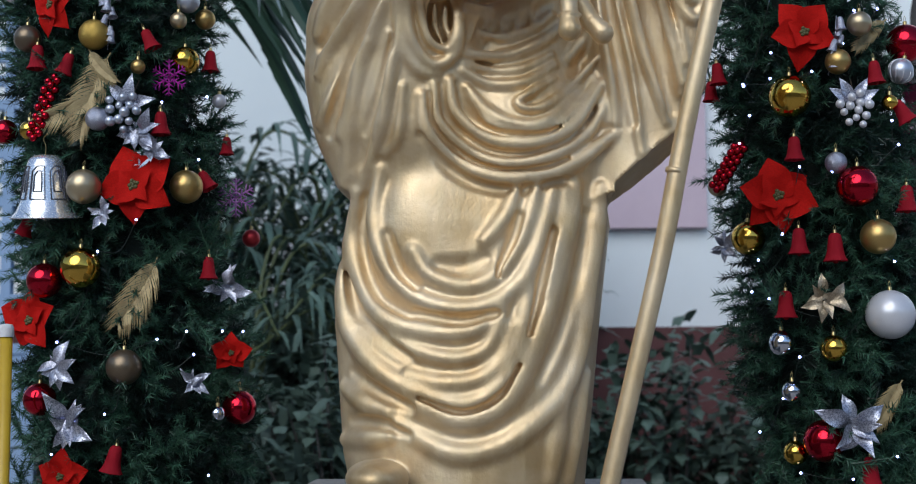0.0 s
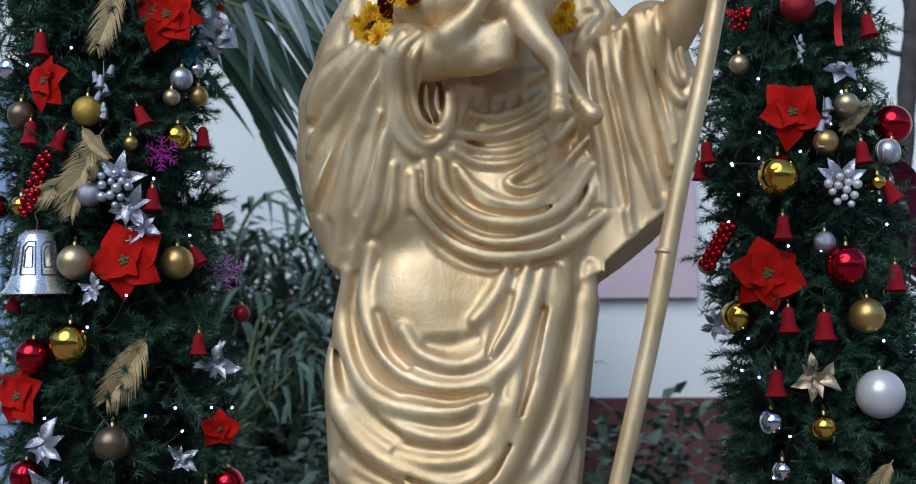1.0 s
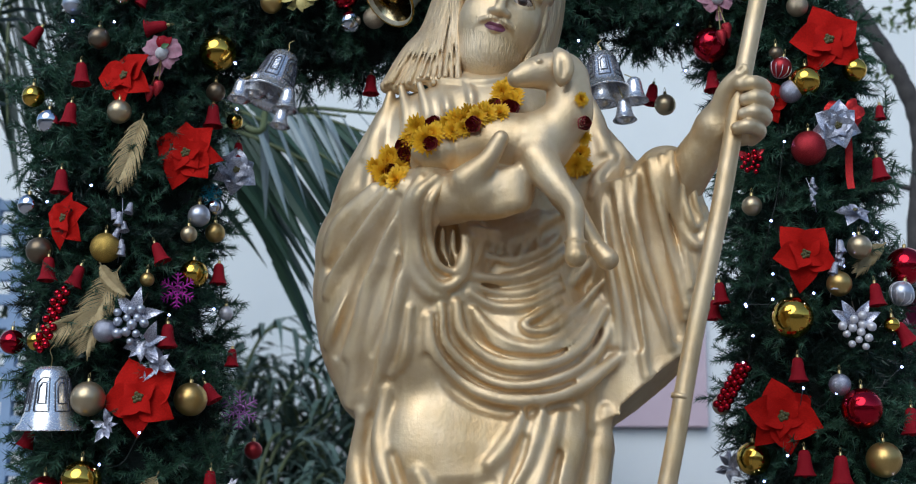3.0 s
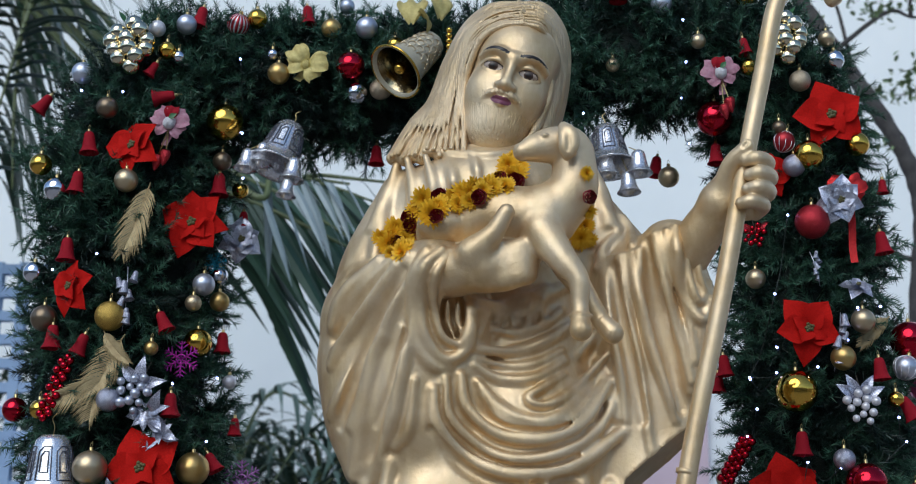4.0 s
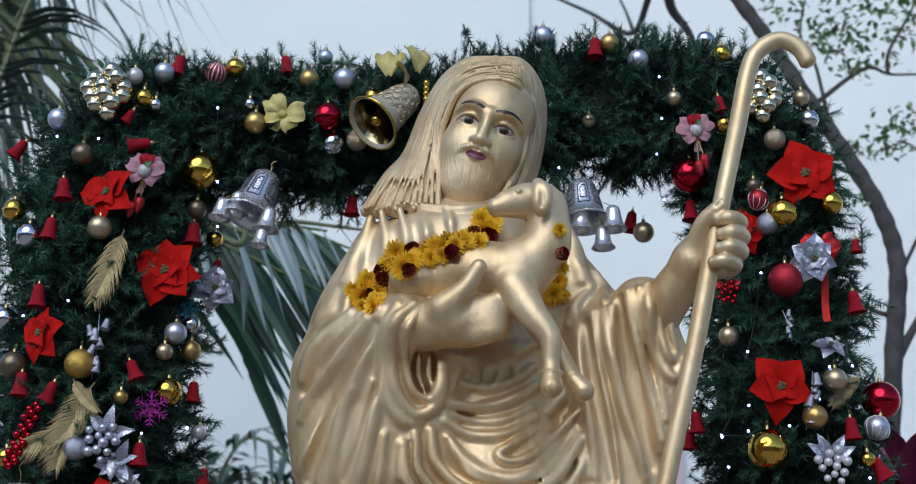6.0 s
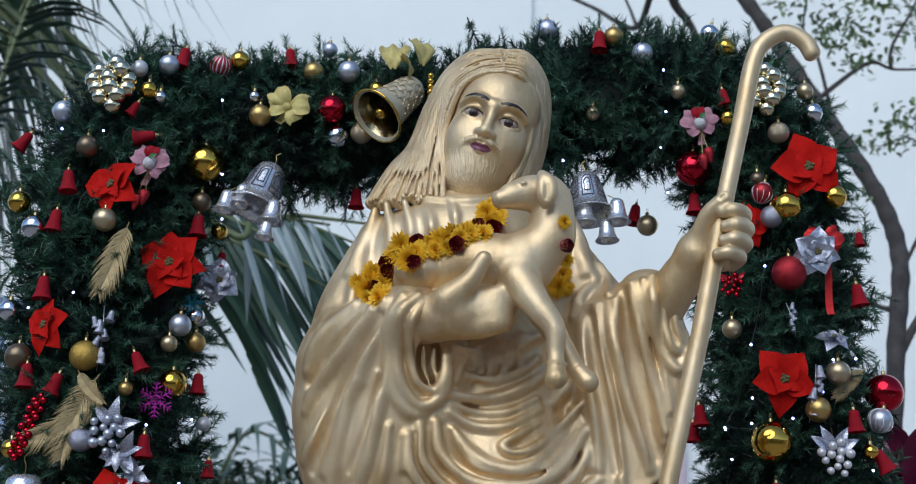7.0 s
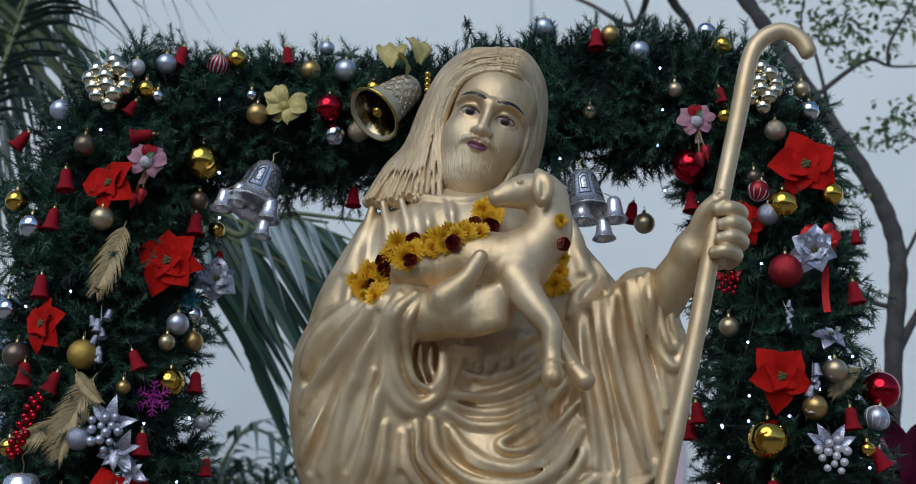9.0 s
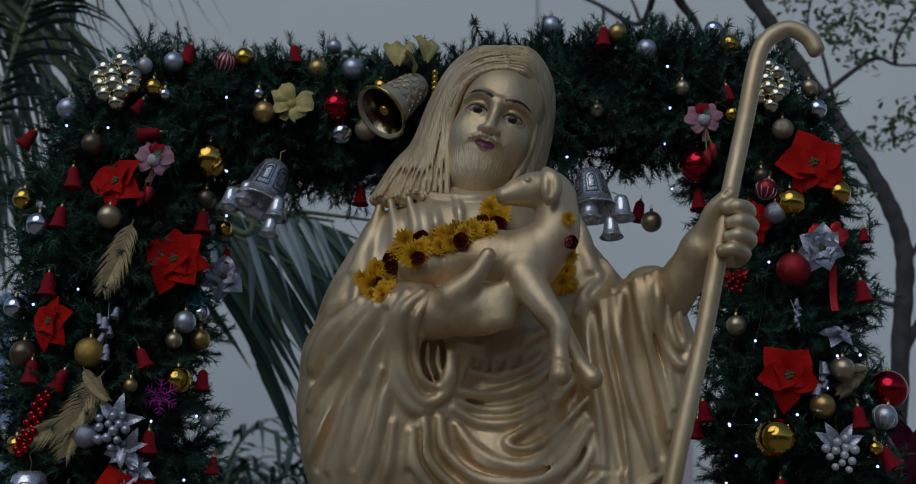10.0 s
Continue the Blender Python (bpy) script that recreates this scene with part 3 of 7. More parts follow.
def statue_cuff(c):
    """The mass of the wide sleeve below the wrist, and the toes."""
    c.ball((0.070, 2.475, 1.71), (0.055, 0.055, 0.085), k=0.03)
    c.ball((-0.005, 2.465, 1.71), (0.065, 0.062, 0.11), k=0.04)
    c.ball((0.0, 2.49, 1.57), (0.085, 0.065, 0.12), k=0.04)
    c.ball((0.055, 2.50, 1.60), (0.07, 0.06, 0.09), k=0.04)
    c.ball((-0.05, 2.40, 0.915), (0.052, 0.085, 0.032), k=0.01)
    c.tube([(-0.085, 2.560, 1.350), (-0.093, 2.560, 1.241), (-0.085, 2.560, 1.134), (-0.076, 2.560, 0.964)], [0.035, 0.05, 0.05, 0.045], k=0.03)


def statue_head():
    """Face, beard and hair, in the head's own frame: x across, y back, z up, from between the eyes."""
    c = Clay((-0.155, -0.06, -0.20), (0.14, 0.22, 0.165), 0.0019)
    c.ball((0, 0.075, -0.025), (0.079, 0.088, 0.130), k=0.01)
    c.ball((0, 0.080, 0.045), (0.082, 0.080, 0.074), k=0.03)
    c.ball((0, 0.060, -0.092), (0.068, 0.068, 0.072), k=0.03)
    c.ball((0, 0.046, -0.128), (0.054, 0.056, 0.046), k=0.03)
    for s in (-1, 1):
        c.ball((s * 0.046, 0.035, -0.045), (0.026, 0.030, 0.032), k=0.035)
        c.ball((s * 0.036, -0.016, 0.001), (0.024, 0.018, 0.0125), k=0.012, cut=True)
        c.ball((s * 0.036, 0.019, 0.0), (0.023, 0.024, 0.0155), k=0.003)
        c.tube([(s * 0.013, 0.004, -0.002), (s * 0.024, -0.003, 0.0095), (s * 0.038, -0.003, 0.0125), (s * 0.052, 0.003, 0.0075), (s * 0.061, 0.011, -0.003)],
               [0.002, 0.0035, 0.004, 0.0035, 0.002], k=0.003)
        c.tube([(s * 0.014, 0.006, -0.006), (s * 0.026, 0.0, -0.0115), (s * 0.040, 0.0, -0.013), (s * 0.056, 0.008, -0.007)], [0.002, 0.003, 0.003, 0.002], k=0.003)
        c.tube([(s * 0.008, -0.006, 0.022), (s * 0.028, -0.008, 0.031), (s * 0.05, 0.002, 0.030), (s * 0.068, 0.02, 0.016)], [0.006, 0.008, 0.007, 0.004], k=0.012)
        c.tube([(s * 0.003, -0.017, -0.049), (s * 0.018, -0.016, -0.053), (s * 0.034, -0.003, -0.064), (s * 0.043, 0.010, -0.086)], [0.004, 0.0065, 0.006, 0.003], k=0.005)
        c.ball((s * 0.0125, -0.016, -0.037), (0.0095, 0.011, 0.008), k=0.005)
        c.ball((s * 0.007, -0.026, -0.0455), (0.004, 0.006, 0.003), k=0.003, cut=True)
    c.tube([(0, -0.008, 0.024), (0, -0.014, 0.0), (0, -0.026, -0.030)], [0.009, 0.0075, 0.0095], k=0.012)
    c.ball((0, -0.026, -0.035), (0.0105, 0.011, 0.009), k=0.006)
    # lips
    c.tube([(-0.026, -0.001, -0.064), (-0.010, -0.014, -0.0585), (0, -0.0145, -0.0605), (0.010, -0.014, -0.0585), (0.026, -0.001, -0.064)],
           [0.002, 0.0045, 0.004, 0.0045, 0.002], k=0.003)
    c.tube([(-0.024, 0.0, -0.0655), (0, -0.0135, -0.0715), (0.024, 0.0, -0.0655)], [0.002, 0.0062, 0.002], k=0.003)
    # the skull under the hair
    c.ball((0.0, 0.110, 0.030), (0.086, 0.088, 0.088), k=0.008)
    return c


def statue_folds(c):
    """The folds of the drapery: soft ridges laid along the cloth, and the hollows between them."""
    # near sleeve
    c.tube([(-0.020, 2.379, 1.814), (-0.046, 2.403, 1.737), (-0.086, 2.441, 1.637), (-0.123, 2.472, 1.521)], [0.0059, 0.013, 0.013, 0.0059], k=0.016)
    c.tube([(-0.000, 2.365, 1.786), (-0.014, 2.402, 1.701), (-0.031, 2.418, 1.613), (-0.056, 2.441, 1.519)], [0.0045, 0.01, 0.01, 0.0045], k=0.0112)
    c.tube([(-0.079, 2.429, 1.819), (-0.142, 2.465, 1.764), (-0.166, 2.481, 1.708)], [0.0059, 0.013, 0.0059], k=0.0192)
    c.tube([(-0.046, 2.391, 1.802), (-0.100, 2.430, 1.735), (-0.145, 2.469, 1.677), (-0.166, 2.481, 1.635)], [0.0049, 0.011, 0.011, 0.0049], k=0.016)
    c.tube([(-0.064, 2.421, 1.676), (-0.115, 2.457, 1.618), (-0.147, 2.475, 1.571), (-0.166, 2.496, 1.545)], [0.0049, 0.011, 0.011, 0.0049], k=0.016)
    c.tube([(-0.090, 2.569, 1.993), (-0.088, 2.539, 1.920), (-0.097, 2.516, 1.852)], [0.0049, 0.011, 0.0049], k=0.0192)
    c.tube([(-0.027, 2.406, 1.689), (-0.035, 2.423, 1.581), (-0.052, 2.443, 1.514), (-0.092, 2.495, 1.418)], [0.0045, 0.01, 0.01, 0.0045], k=0.0112)
    c.tube([(-0.081, 2.434, 1.655), (-0.102, 2.463, 1.541), (-0.121, 2.502, 1.435)], [0.0049, 0.011, 0.0049], k=0.016)
    c.tube([(-0.008, 2.417, 1.596), (-0.018, 2.433, 1.512), (-0.041, 2.450, 1.482)], [0.0036, 0.008, 0.0036], k=0.0112)
    c.tube([(-0.008, 2.370, 1.766), (-0.025, 2.401, 1.680), (-0.053, 2.421, 1.585), (-0.081, 2.449, 1.520)], [0.0027, 0.006, 0.006, 0.0027], k=0.0096, cut=True)
    c.tube([(-0.031, 2.374, 1.788), (-0.075, 2.416, 1.703), (-0.121, 2.451, 1.610), (-0.151, 2.480, 1.523)], [0.0041, 0.009, 0.009, 0.0041], k=0.016, cut=True)
    c.tube([(-0.060, 2.395, 1.803), (-0.118, 2.432, 1.739), (-0.164, 2.474, 1.681)], [0.0041, 0.009, 0.0041], k=0.016, cut=True)
    # its cuff, an open loop below the wrist
    c.tube([(0.013, 2.360, 1.819), (-0.007, 2.369, 1.780), (-0.013, 2.398, 1.722), (-0.003, 2.409, 1.661), (0.024, 2.420, 1.623), (0.055, 2.429, 1.622)], [0.0045, 0.01, 0.01, 0.01, 0.01, 0.0045], k=0.0096)
    c.tube([(0.041, 2.358, 1.820), (0.011, 2.356, 1.787), (0.002, 2.390, 1.735), (0.010, 2.405, 1.674), (0.043, 2.422, 1.636), (0.079, 2.429, 1.653), (0.091, 2.424, 1.693), (0.088, 2.429, 1.745)], [0.0045, 0.01, 0.01, 0.01, 0.01, 0.01, 0.01, 0.0045], k=0.008)
    c.tube([(0.057, 2.363, 1.818), (0.031, 2.354, 1.776), (0.024, 2.396, 1.729), (0.038, 2.412, 1.679), (0.068, 2.423, 1.663), (0.084, 2.421, 1.682), (0.084, 2.424, 1.729)], [0.0032, 0.007, 0.007, 0.007, 0.007, 0.007, 0.0032], k=0.0064)
    c.ball((0.059, 2.418, 1.717), (0.023, 0.040, 0.045), k=0.006, cut=True)
    c.tube([(0.049, 2.407, 1.739), (0.048, 2.424, 1.707), (0.060, 2.423, 1.678)], [0.0023, 0.005, 0.0023], k=0.008)
    c.tube([(0.067, 2.419, 1.738), (0.067, 2.426, 1.708), (0.073, 2.423, 1.686)], [0.0023, 0.005, 0.0023], k=0.008)
    # sash and belly folds
    c.tube([(0.120, 2.455, 1.728), (0.108, 2.439, 1.686)], [0.0023, 0.0023], k=0.0096)
    c.tube([(0.140, 2.480, 1.726), (0.134, 2.475, 1.688)], [0.0023, 0.0023], k=0.0096)
    c.tube([(0.163, 2.481, 1.724), (0.164, 2.481, 1.695)], [0.0023, 0.0023], k=0.0096)
    c.tube([(0.194, 2.485, 1.737), (0.188, 2.483, 1.706)], [0.0023, 0.0023], k=0.0096)
    c.tube([(0.219, 2.491, 1.757), (0.219, 2.490, 1.724)], [0.0023, 0.0023], k=0.0096)
    c.tube([(0.094, 2.428, 1.727), (0.140, 2.483, 1.734), (0.190, 2.489, 1.746), (0.226, 2.497, 1.769), (0.263, 2.512, 1.792)], [0.0041, 0.009, 0.009, 0.009, 0.0041], k=0.0128)
    c.tube([(0.098, 2.435, 1.746), (0.147, 2.483, 1.750), (0.197, 2.489, 1.767), (0.226, 2.495, 1.784)], [0.0027, 0.006, 0.006, 0.0027], k=0.0128)
    c.tube([(0.126, 2.467, 1.701), (0.174, 2.482, 1.696), (0.222, 2.491, 1.714), (0.254, 2.504, 1.742)], [0.0027, 0.006, 0.006, 0.0027], k=0.0128)
    c.tube([(0.097, 2.444, 1.642), (0.150, 2.471, 1.633), (0.206, 2.478, 1.638), (0.254, 2.497, 1.666)], [0.0027, 0.006, 0.006, 0.0027], k=0.0128)
    c.tube([(0.111, 2.449, 1.581), (0.151, 2.444, 1.525), (0.205, 2.446, 1.509), (0.276, 2.469, 1.540), (0.334, 2.519, 1.617)], [0.0032, 0.007, 0.007, 0.007, 0.0032], k=0.0128)
    c.tube([(0.286, 2.517, 1.662), (0.311, 2.534, 1.698), (0.323, 2.527, 1.713)], [0.0036, 0.008, 0.0036], k=0.016)
    c.tube([(0.322, 2.528, 1.647), (0.341, 2.515, 1.587), (0.356, 2.509, 1.546)], [0.0041, 0.009, 0.0041], k=0.016)
    c.tube([(0.090, 2.436, 1.660), (0.166, 2.476, 1.660), (0.230, 2.491, 1.685), (0.280, 2.520, 1.727)], [0.0045, 0.01, 0.01, 0.0045], k=0.0112)
    c.tube([(0.097, 2.445, 1.628), (0.142, 2.461, 1.607), (0.205, 2.467, 1.609), (0.260, 2.498, 1.648)], [0.0041, 0.009, 0.009, 0.0041], k=0.0112)
    c.tube([(0.104, 2.447, 1.599), (0.135, 2.449, 1.560), (0.182, 2.445, 1.533), (0.244, 2.457, 1.538), (0.322, 2.525, 1.626)], [0.0041, 0.009, 0.009, 0.009, 0.0041], k=0.0112)
    c.tube([(0.344, 2.512, 1.668), (0.295, 2.505, 1.614), (0.246, 2.461, 1.567), (0.210, 2.449, 1.558), (0.194, 2.450, 1.571), (0.218, 2.460, 1.590), (0.259, 2.489, 1.621)], [0.0036, 0.008, 0.008, 0.008, 0.008, 0.008, 0.0036], k=0.008)
    c.tube([(0.073, 2.434, 1.610), (0.085, 2.440, 1.552), (0.143, 2.443, 1.504), (0.220, 2.447, 1.496), (0.293, 2.476, 1.531), (0.347, 2.512, 1.615)], [0.0045, 0.01, 0.01, 0.01, 0.01, 0.0045], k=0.0112)
    c.tube([(0.046, 2.426, 1.601), (0.054, 2.434, 1.536), (0.112, 2.446, 1.482), (0.174, 2.445, 1.461), (0.251, 2.458, 1.474), (0.317, 2.493, 1.519), (0.354, 2.510, 1.580)], [0.0045, 0.01, 0.01, 0.01, 0.01, 0.01, 0.0045], k=0.0112)
    c.tube([(0.025, 2.426, 1.581), (0.033, 2.436, 1.520), (0.080, 2.452, 1.470), (0.143, 2.448, 1.439), (0.204, 2.453, 1.435), (0.283, 2.478, 1.458), (0.368, 2.509, 1.522)], [0.0067, 0.015, 0.015, 0.015, 0.015, 0.015, 0.0067], k=0.0128)
    c.tube([(0.088, 2.437, 1.603), (0.108, 2.443, 1.545), (0.174, 2.439, 1.512), (0.244, 2.451, 1.515), (0.283, 2.469, 1.540)], [0.0023, 0.005, 0.005, 0.005, 0.0023], k=0.008, cut=True)
    c.tube([(0.060, 2.425, 1.601), (0.069, 2.435, 1.543), (0.127, 2.441, 1.491), (0.197, 2.443, 1.478), (0.275, 2.463, 1.501), (0.303, 2.480, 1.526)], [0.0023, 0.005, 0.005, 0.005, 0.005, 0.0023], k=0.008, cut=True)
    c.tube([(0.039, 2.420, 1.584), (0.045, 2.430, 1.527), (0.096, 2.444, 1.476), (0.158, 2.442, 1.450), (0.236, 2.452, 1.454), (0.282, 2.470, 1.471)], [0.0023, 0.005, 0.005, 0.005, 0.005, 0.0023], k=0.008, cut=True)
    c.tube([(0.024, 2.429, 1.511), (0.073, 2.442, 1.452), (0.135, 2.440, 1.419), (0.212, 2.446, 1.416), (0.274, 2.470, 1.435)], [0.0036, 0.008, 0.008, 0.008, 0.0036], k=0.0128, cut=True)
    # raised sleeve and its hanging cloth
    c.tube([(0.334, 2.525, 1.861), (0.346, 2.503, 1.743), (0.362, 2.502, 1.648), (0.370, 2.504, 1.540)], [0.0041, 0.009, 0.009, 0.0041], k=0.0112)
    c.tube([(0.386, 2.498, 1.866), (0.397, 2.479, 1.775), (0.424, 2.492, 1.676), (0.445, 2.495, 1.591), (0.458, 2.501, 1.540)], [0.0041, 0.009, 0.009, 0.009, 0.0041], k=0.0096)
    c.tube([(0.429, 2.463, 1.876), (0.442, 2.465, 1.802), (0.467, 2.489, 1.691), (0.487, 2.500, 1.593)], [0.0041, 0.009, 0.009, 0.0041], k=0.0096)
    c.tube([(0.450, 2.456, 1.882), (0.460, 2.458, 1.815), (0.481, 2.476, 1.747), (0.497, 2.485, 1.647)], [0.0032, 0.007, 0.007, 0.0032], k=0.0096)
    c.tube([(0.365, 2.492, 1.841), (0.372, 2.492, 1.756), (0.395, 2.496, 1.648), (0.408, 2.499, 1.540)], [0.0032, 0.007, 0.007, 0.0032], k=0.0112)
    c.tube([(0.381, 2.497, 1.665), (0.401, 2.497, 1.576), (0.414, 2.499, 1.487)], [0.0036, 0.008, 0.0036], k=0.0112)
    c.tube([(0.392, 2.482, 1.776), (0.422, 2.492, 1.656), (0.457, 2.500, 1.566)], [0.0041, 0.009, 0.0041], k=0.0096)
    c.tube([(0.455, 2.480, 1.767), (0.476, 2.488, 1.679), (0.489, 2.491, 1.610)], [0.0036, 0.008, 0.0036], k=0.0096)
    c.tube([(0.412, 2.468, 1.869), (0.426, 2.479, 1.754), (0.451, 2.488, 1.654), (0.471, 2.497, 1.560)], [0.0049, 0.011, 0.011, 0.0049], k=0.016, cut=True)
    c.tube([(0.351, 2.491, 1.822), (0.367, 2.491, 1.704), (0.388, 2.490, 1.604), (0.402, 2.493, 1.538)], [0.0041, 0.009, 0.009, 0.0041], k=0.016, cut=True)
    c.tube([(0.363, 2.540, 1.903), (0.338, 2.528, 1.869), (0.321, 2.522, 1.829)], [0.0041, 0.009, 0.0041], k=0.0112)
    c.tube([(0.377, 2.574, 1.945), (0.390, 2.548, 1.906), (0.388, 2.497, 1.865)], [0.0036, 0.008, 0.0036], k=0.0112)
    c.tube([(0.324, 2.583, 2.010), (0.338, 2.557, 1.955), (0.364, 2.546, 1.913)], [0.0045, 0.01, 0.0045], k=0.016)
    c.tube([(0.466, 2.460, 1.891), (0.466, 2.448, 1.843), (0.477, 2.471, 1.775), (0.508, 2.473, 1.721), (0.529, 2.479, 1.759)], [0.0041, 0.009, 0.009, 0.009, 0.0041], k=0.008)
    c.tube([(0.487, 2.462, 1.884), (0.485, 2.460, 1.809), (0.504, 2.467, 1.752), (0.528, 2.489, 1.794)], [0.0027, 0.006, 0.006, 0.0027], k=0.0064)
    c.tube([(0.504, 2.466, 1.855), (0.507, 2.471, 1.805), (0.517, 2.473, 1.776)], [0.0023, 0.005, 0.0023], k=0.0064)
    # chest and collar
    c.tube([(-0.041, 2.539, 2.050), (-0.026, 2.514, 1.976), (-0.034, 2.525, 1.924)], [0.0036, 0.008, 0.0036], k=0.016)
    c.tube([(-0.004, 2.516, 2.049), (0.013, 2.494, 1.986), (0.012, 2.499, 1.948)], [0.0032, 0.007, 0.0032], k=0.0128)
    c.tube([(0.036, 2.544, 2.067), (0.051, 2.484, 1.999), (0.054, 2.483, 1.968)], [0.0032, 0.007, 0.0032], k=0.0128)
    c.tube([(0.086, 2.510, 2.056), (0.096, 2.481, 2.015), (0.099, 2.476, 1.990)], [0.0027, 0.006, 0.0027], k=0.0112)
    c.tube([(-0.065, 2.565, 2.049), (-0.081, 2.551, 1.971), (-0.108, 2.541, 1.911)], [0.0045, 0.01, 0.0045], k=0.0192)
    c.tube([(-0.006, 2.530, 2.065), (0.025, 2.531, 2.063), (0.069, 2.511, 2.052), (0.116, 2.501, 2.047), (0.153, 2.512, 2.058)], [0.0027, 0.006, 0.006, 0.006, 0.0027], k=0.0096)
    c.tube([(0.316, 2.580, 2.049), (0.339, 2.576, 1.983), (0.345, 2.545, 1.919)], [0.0049, 0.011, 0.0049], k=0.0192)
    # the skirt: hollows and hanging loops over the forward knee
    c.tube([(-0.113, 2.527, 1.325), (-0.123, 2.521, 1.250), (-0.114, 2.504, 1.175), (-0.064, 2.458, 1.110), (0.001, 2.428, 1.067), (0.093, 2.416, 1.039), (0.153, 2.419, 1.066), (0.188, 2.428, 1.131), (0.205, 2.436, 1.212), (0.213, 2.442, 1.284)], [0.0067, 0.015, 0.015, 0.015, 0.015, 0.015, 0.015, 0.015, 0.015, 0.0067], k=0.0192)
    c.tube([(-0.099, 2.500, 1.419), (-0.108, 2.521, 1.325), (-0.077, 2.481, 1.232), (-0.031, 2.441, 1.183), (0.042, 2.422, 1.162), (0.113, 2.418, 1.166), (0.154, 2.424, 1.202)], [0.0063, 0.014, 0.014, 0.014, 0.014, 0.014, 0.0063], k=0.0192)
    c.tube([(-0.053, 2.467, 1.456), (-0.064, 2.472, 1.372), (-0.047, 2.456, 1.298), (-0.008, 2.439, 1.242), (0.042, 2.425, 1.213), (0.103, 2.421, 1.204), (0.160, 2.425, 1.222), (0.207, 2.437, 1.271), (0.237, 2.451, 1.351), (0.253, 2.466, 1.410)], [0.0054, 0.012, 0.012, 0.012, 0.012, 0.012, 0.012, 0.012, 0.012, 0.0054], k=0.0192)
    c.tube([(0.009, 2.434, 1.306), (0.037, 2.431, 1.264), (0.093, 2.425, 1.243), (0.144, 2.427, 1.255), (0.185, 2.436, 1.304), (0.211, 2.446, 1.366), (0.225, 2.456, 1.417)], [0.0045, 0.01, 0.01, 0.01, 0.01, 0.01, 0.0045], k=0.0192)
    c.tube([(0.134, 2.433, 1.323), (0.169, 2.440, 1.364), (0.190, 2.449, 1.414)], [0.0045, 0.01, 0.0045], k=0.0192)
    c.tube([(-0.029, 2.437, 1.152), (0.022, 2.421, 1.129), (0.083, 2.414, 1.117), (0.132, 2.416, 1.131), (0.156, 2.419, 1.166), (0.169, 2.425, 1.217)], [0.0041, 0.009, 0.009, 0.009, 0.009, 0.0041], k=0.0192)
    c.tube([(0.001, 2.426, 1.091), (0.063, 2.415, 1.076), (0.123, 2.415, 1.083), (0.162, 2.420, 1.119), (0.180, 2.424, 1.171)], [0.0041, 0.009, 0.009, 0.009, 0.0041], k=0.0192)
    c.tube([(0.016, 2.422, 1.031), (0.092, 2.416, 1.009), (0.153, 2.419, 1.028), (0.195, 2.428, 1.080), (0.231, 2.442, 1.171), (0.256, 2.458, 1.264), (0.282, 2.473, 1.358), (0.294, 2.489, 1.428)], [0.0063, 0.014, 0.014, 0.014, 0.014, 0.014, 0.014, 0.0063], k=0.0192)
    c.tube([(-0.020, 2.433, 1.002), (0.072, 2.417, 0.957), (0.142, 2.420, 0.961), (0.203, 2.433, 0.994), (0.262, 2.463, 1.049), (0.297, 2.491, 1.131), (0.317, 2.507, 1.256), (0.334, 2.521, 1.357), (0.339, 2.519, 1.421)], [0.0063, 0.014, 0.014, 0.014, 0.014, 0.014, 0.014, 0.014, 0.0063], k=0.0192)
    c.tube([(0.230, 2.442, 1.232), (0.255, 2.457, 1.315), (0.275, 2.476, 1.411)], [0.0041, 0.009, 0.0041], k=0.0192)
    c.tube([(-0.122, 2.516, 1.068), (-0.085, 2.473, 1.042), (-0.036, 2.438, 1.025)], [0.0054, 0.012, 0.0054], k=0.0192)
    c.tube([(-0.123, 2.528, 0.974), (-0.073, 2.465, 0.977), (-0.033, 2.438, 0.982)], [0.0049, 0.011, 0.0049], k=0.0192)
    c.tube([(0.266, 2.465, 1.039), (0.253, 2.466, 0.968), (0.244, 2.460, 0.910)], [0.0067, 0.015, 0.0067], k=0.0192)
    c.tube([(0.309, 2.511, 1.089), (0.291, 2.499, 0.987), (0.278, 2.492, 0.907)], [0.0045, 0.01, 0.0045], k=0.0192)
    c.tube([(-0.124, 2.526, 1.304), (-0.102, 2.492, 1.217), (-0.052, 2.443, 1.158), (0.002, 2.420, 1.121)], [0.0036, 0.008, 0.008, 0.0036], k=0.0144, cut=True)
    c.tube([(-0.082, 2.487, 1.406), (-0.087, 2.491, 1.311), (-0.056, 2.458, 1.233), (0.001, 2.425, 1.193)], [0.0032, 0.007, 0.007, 0.0032], k=0.0144, cut=True)
    c.tube([(0.012, 2.423, 1.196), (0.094, 2.411, 1.183), (0.154, 2.414, 1.196)], [0.0036, 0.008, 0.0036], k=0.0144, cut=True)
    c.tube([(-0.040, 2.446, 1.338), (-0.018, 2.438, 1.275), (0.013, 2.427, 1.241)], [0.0032, 0.007, 0.0032], k=0.0144, cut=True)
    c.tube([(0.229, 2.433, 1.080), (0.272, 2.457, 1.171), (0.302, 2.480, 1.286), (0.316, 2.494, 1.376)], [0.0036, 0.008, 0.008, 0.0036], k=0.0144, cut=True)
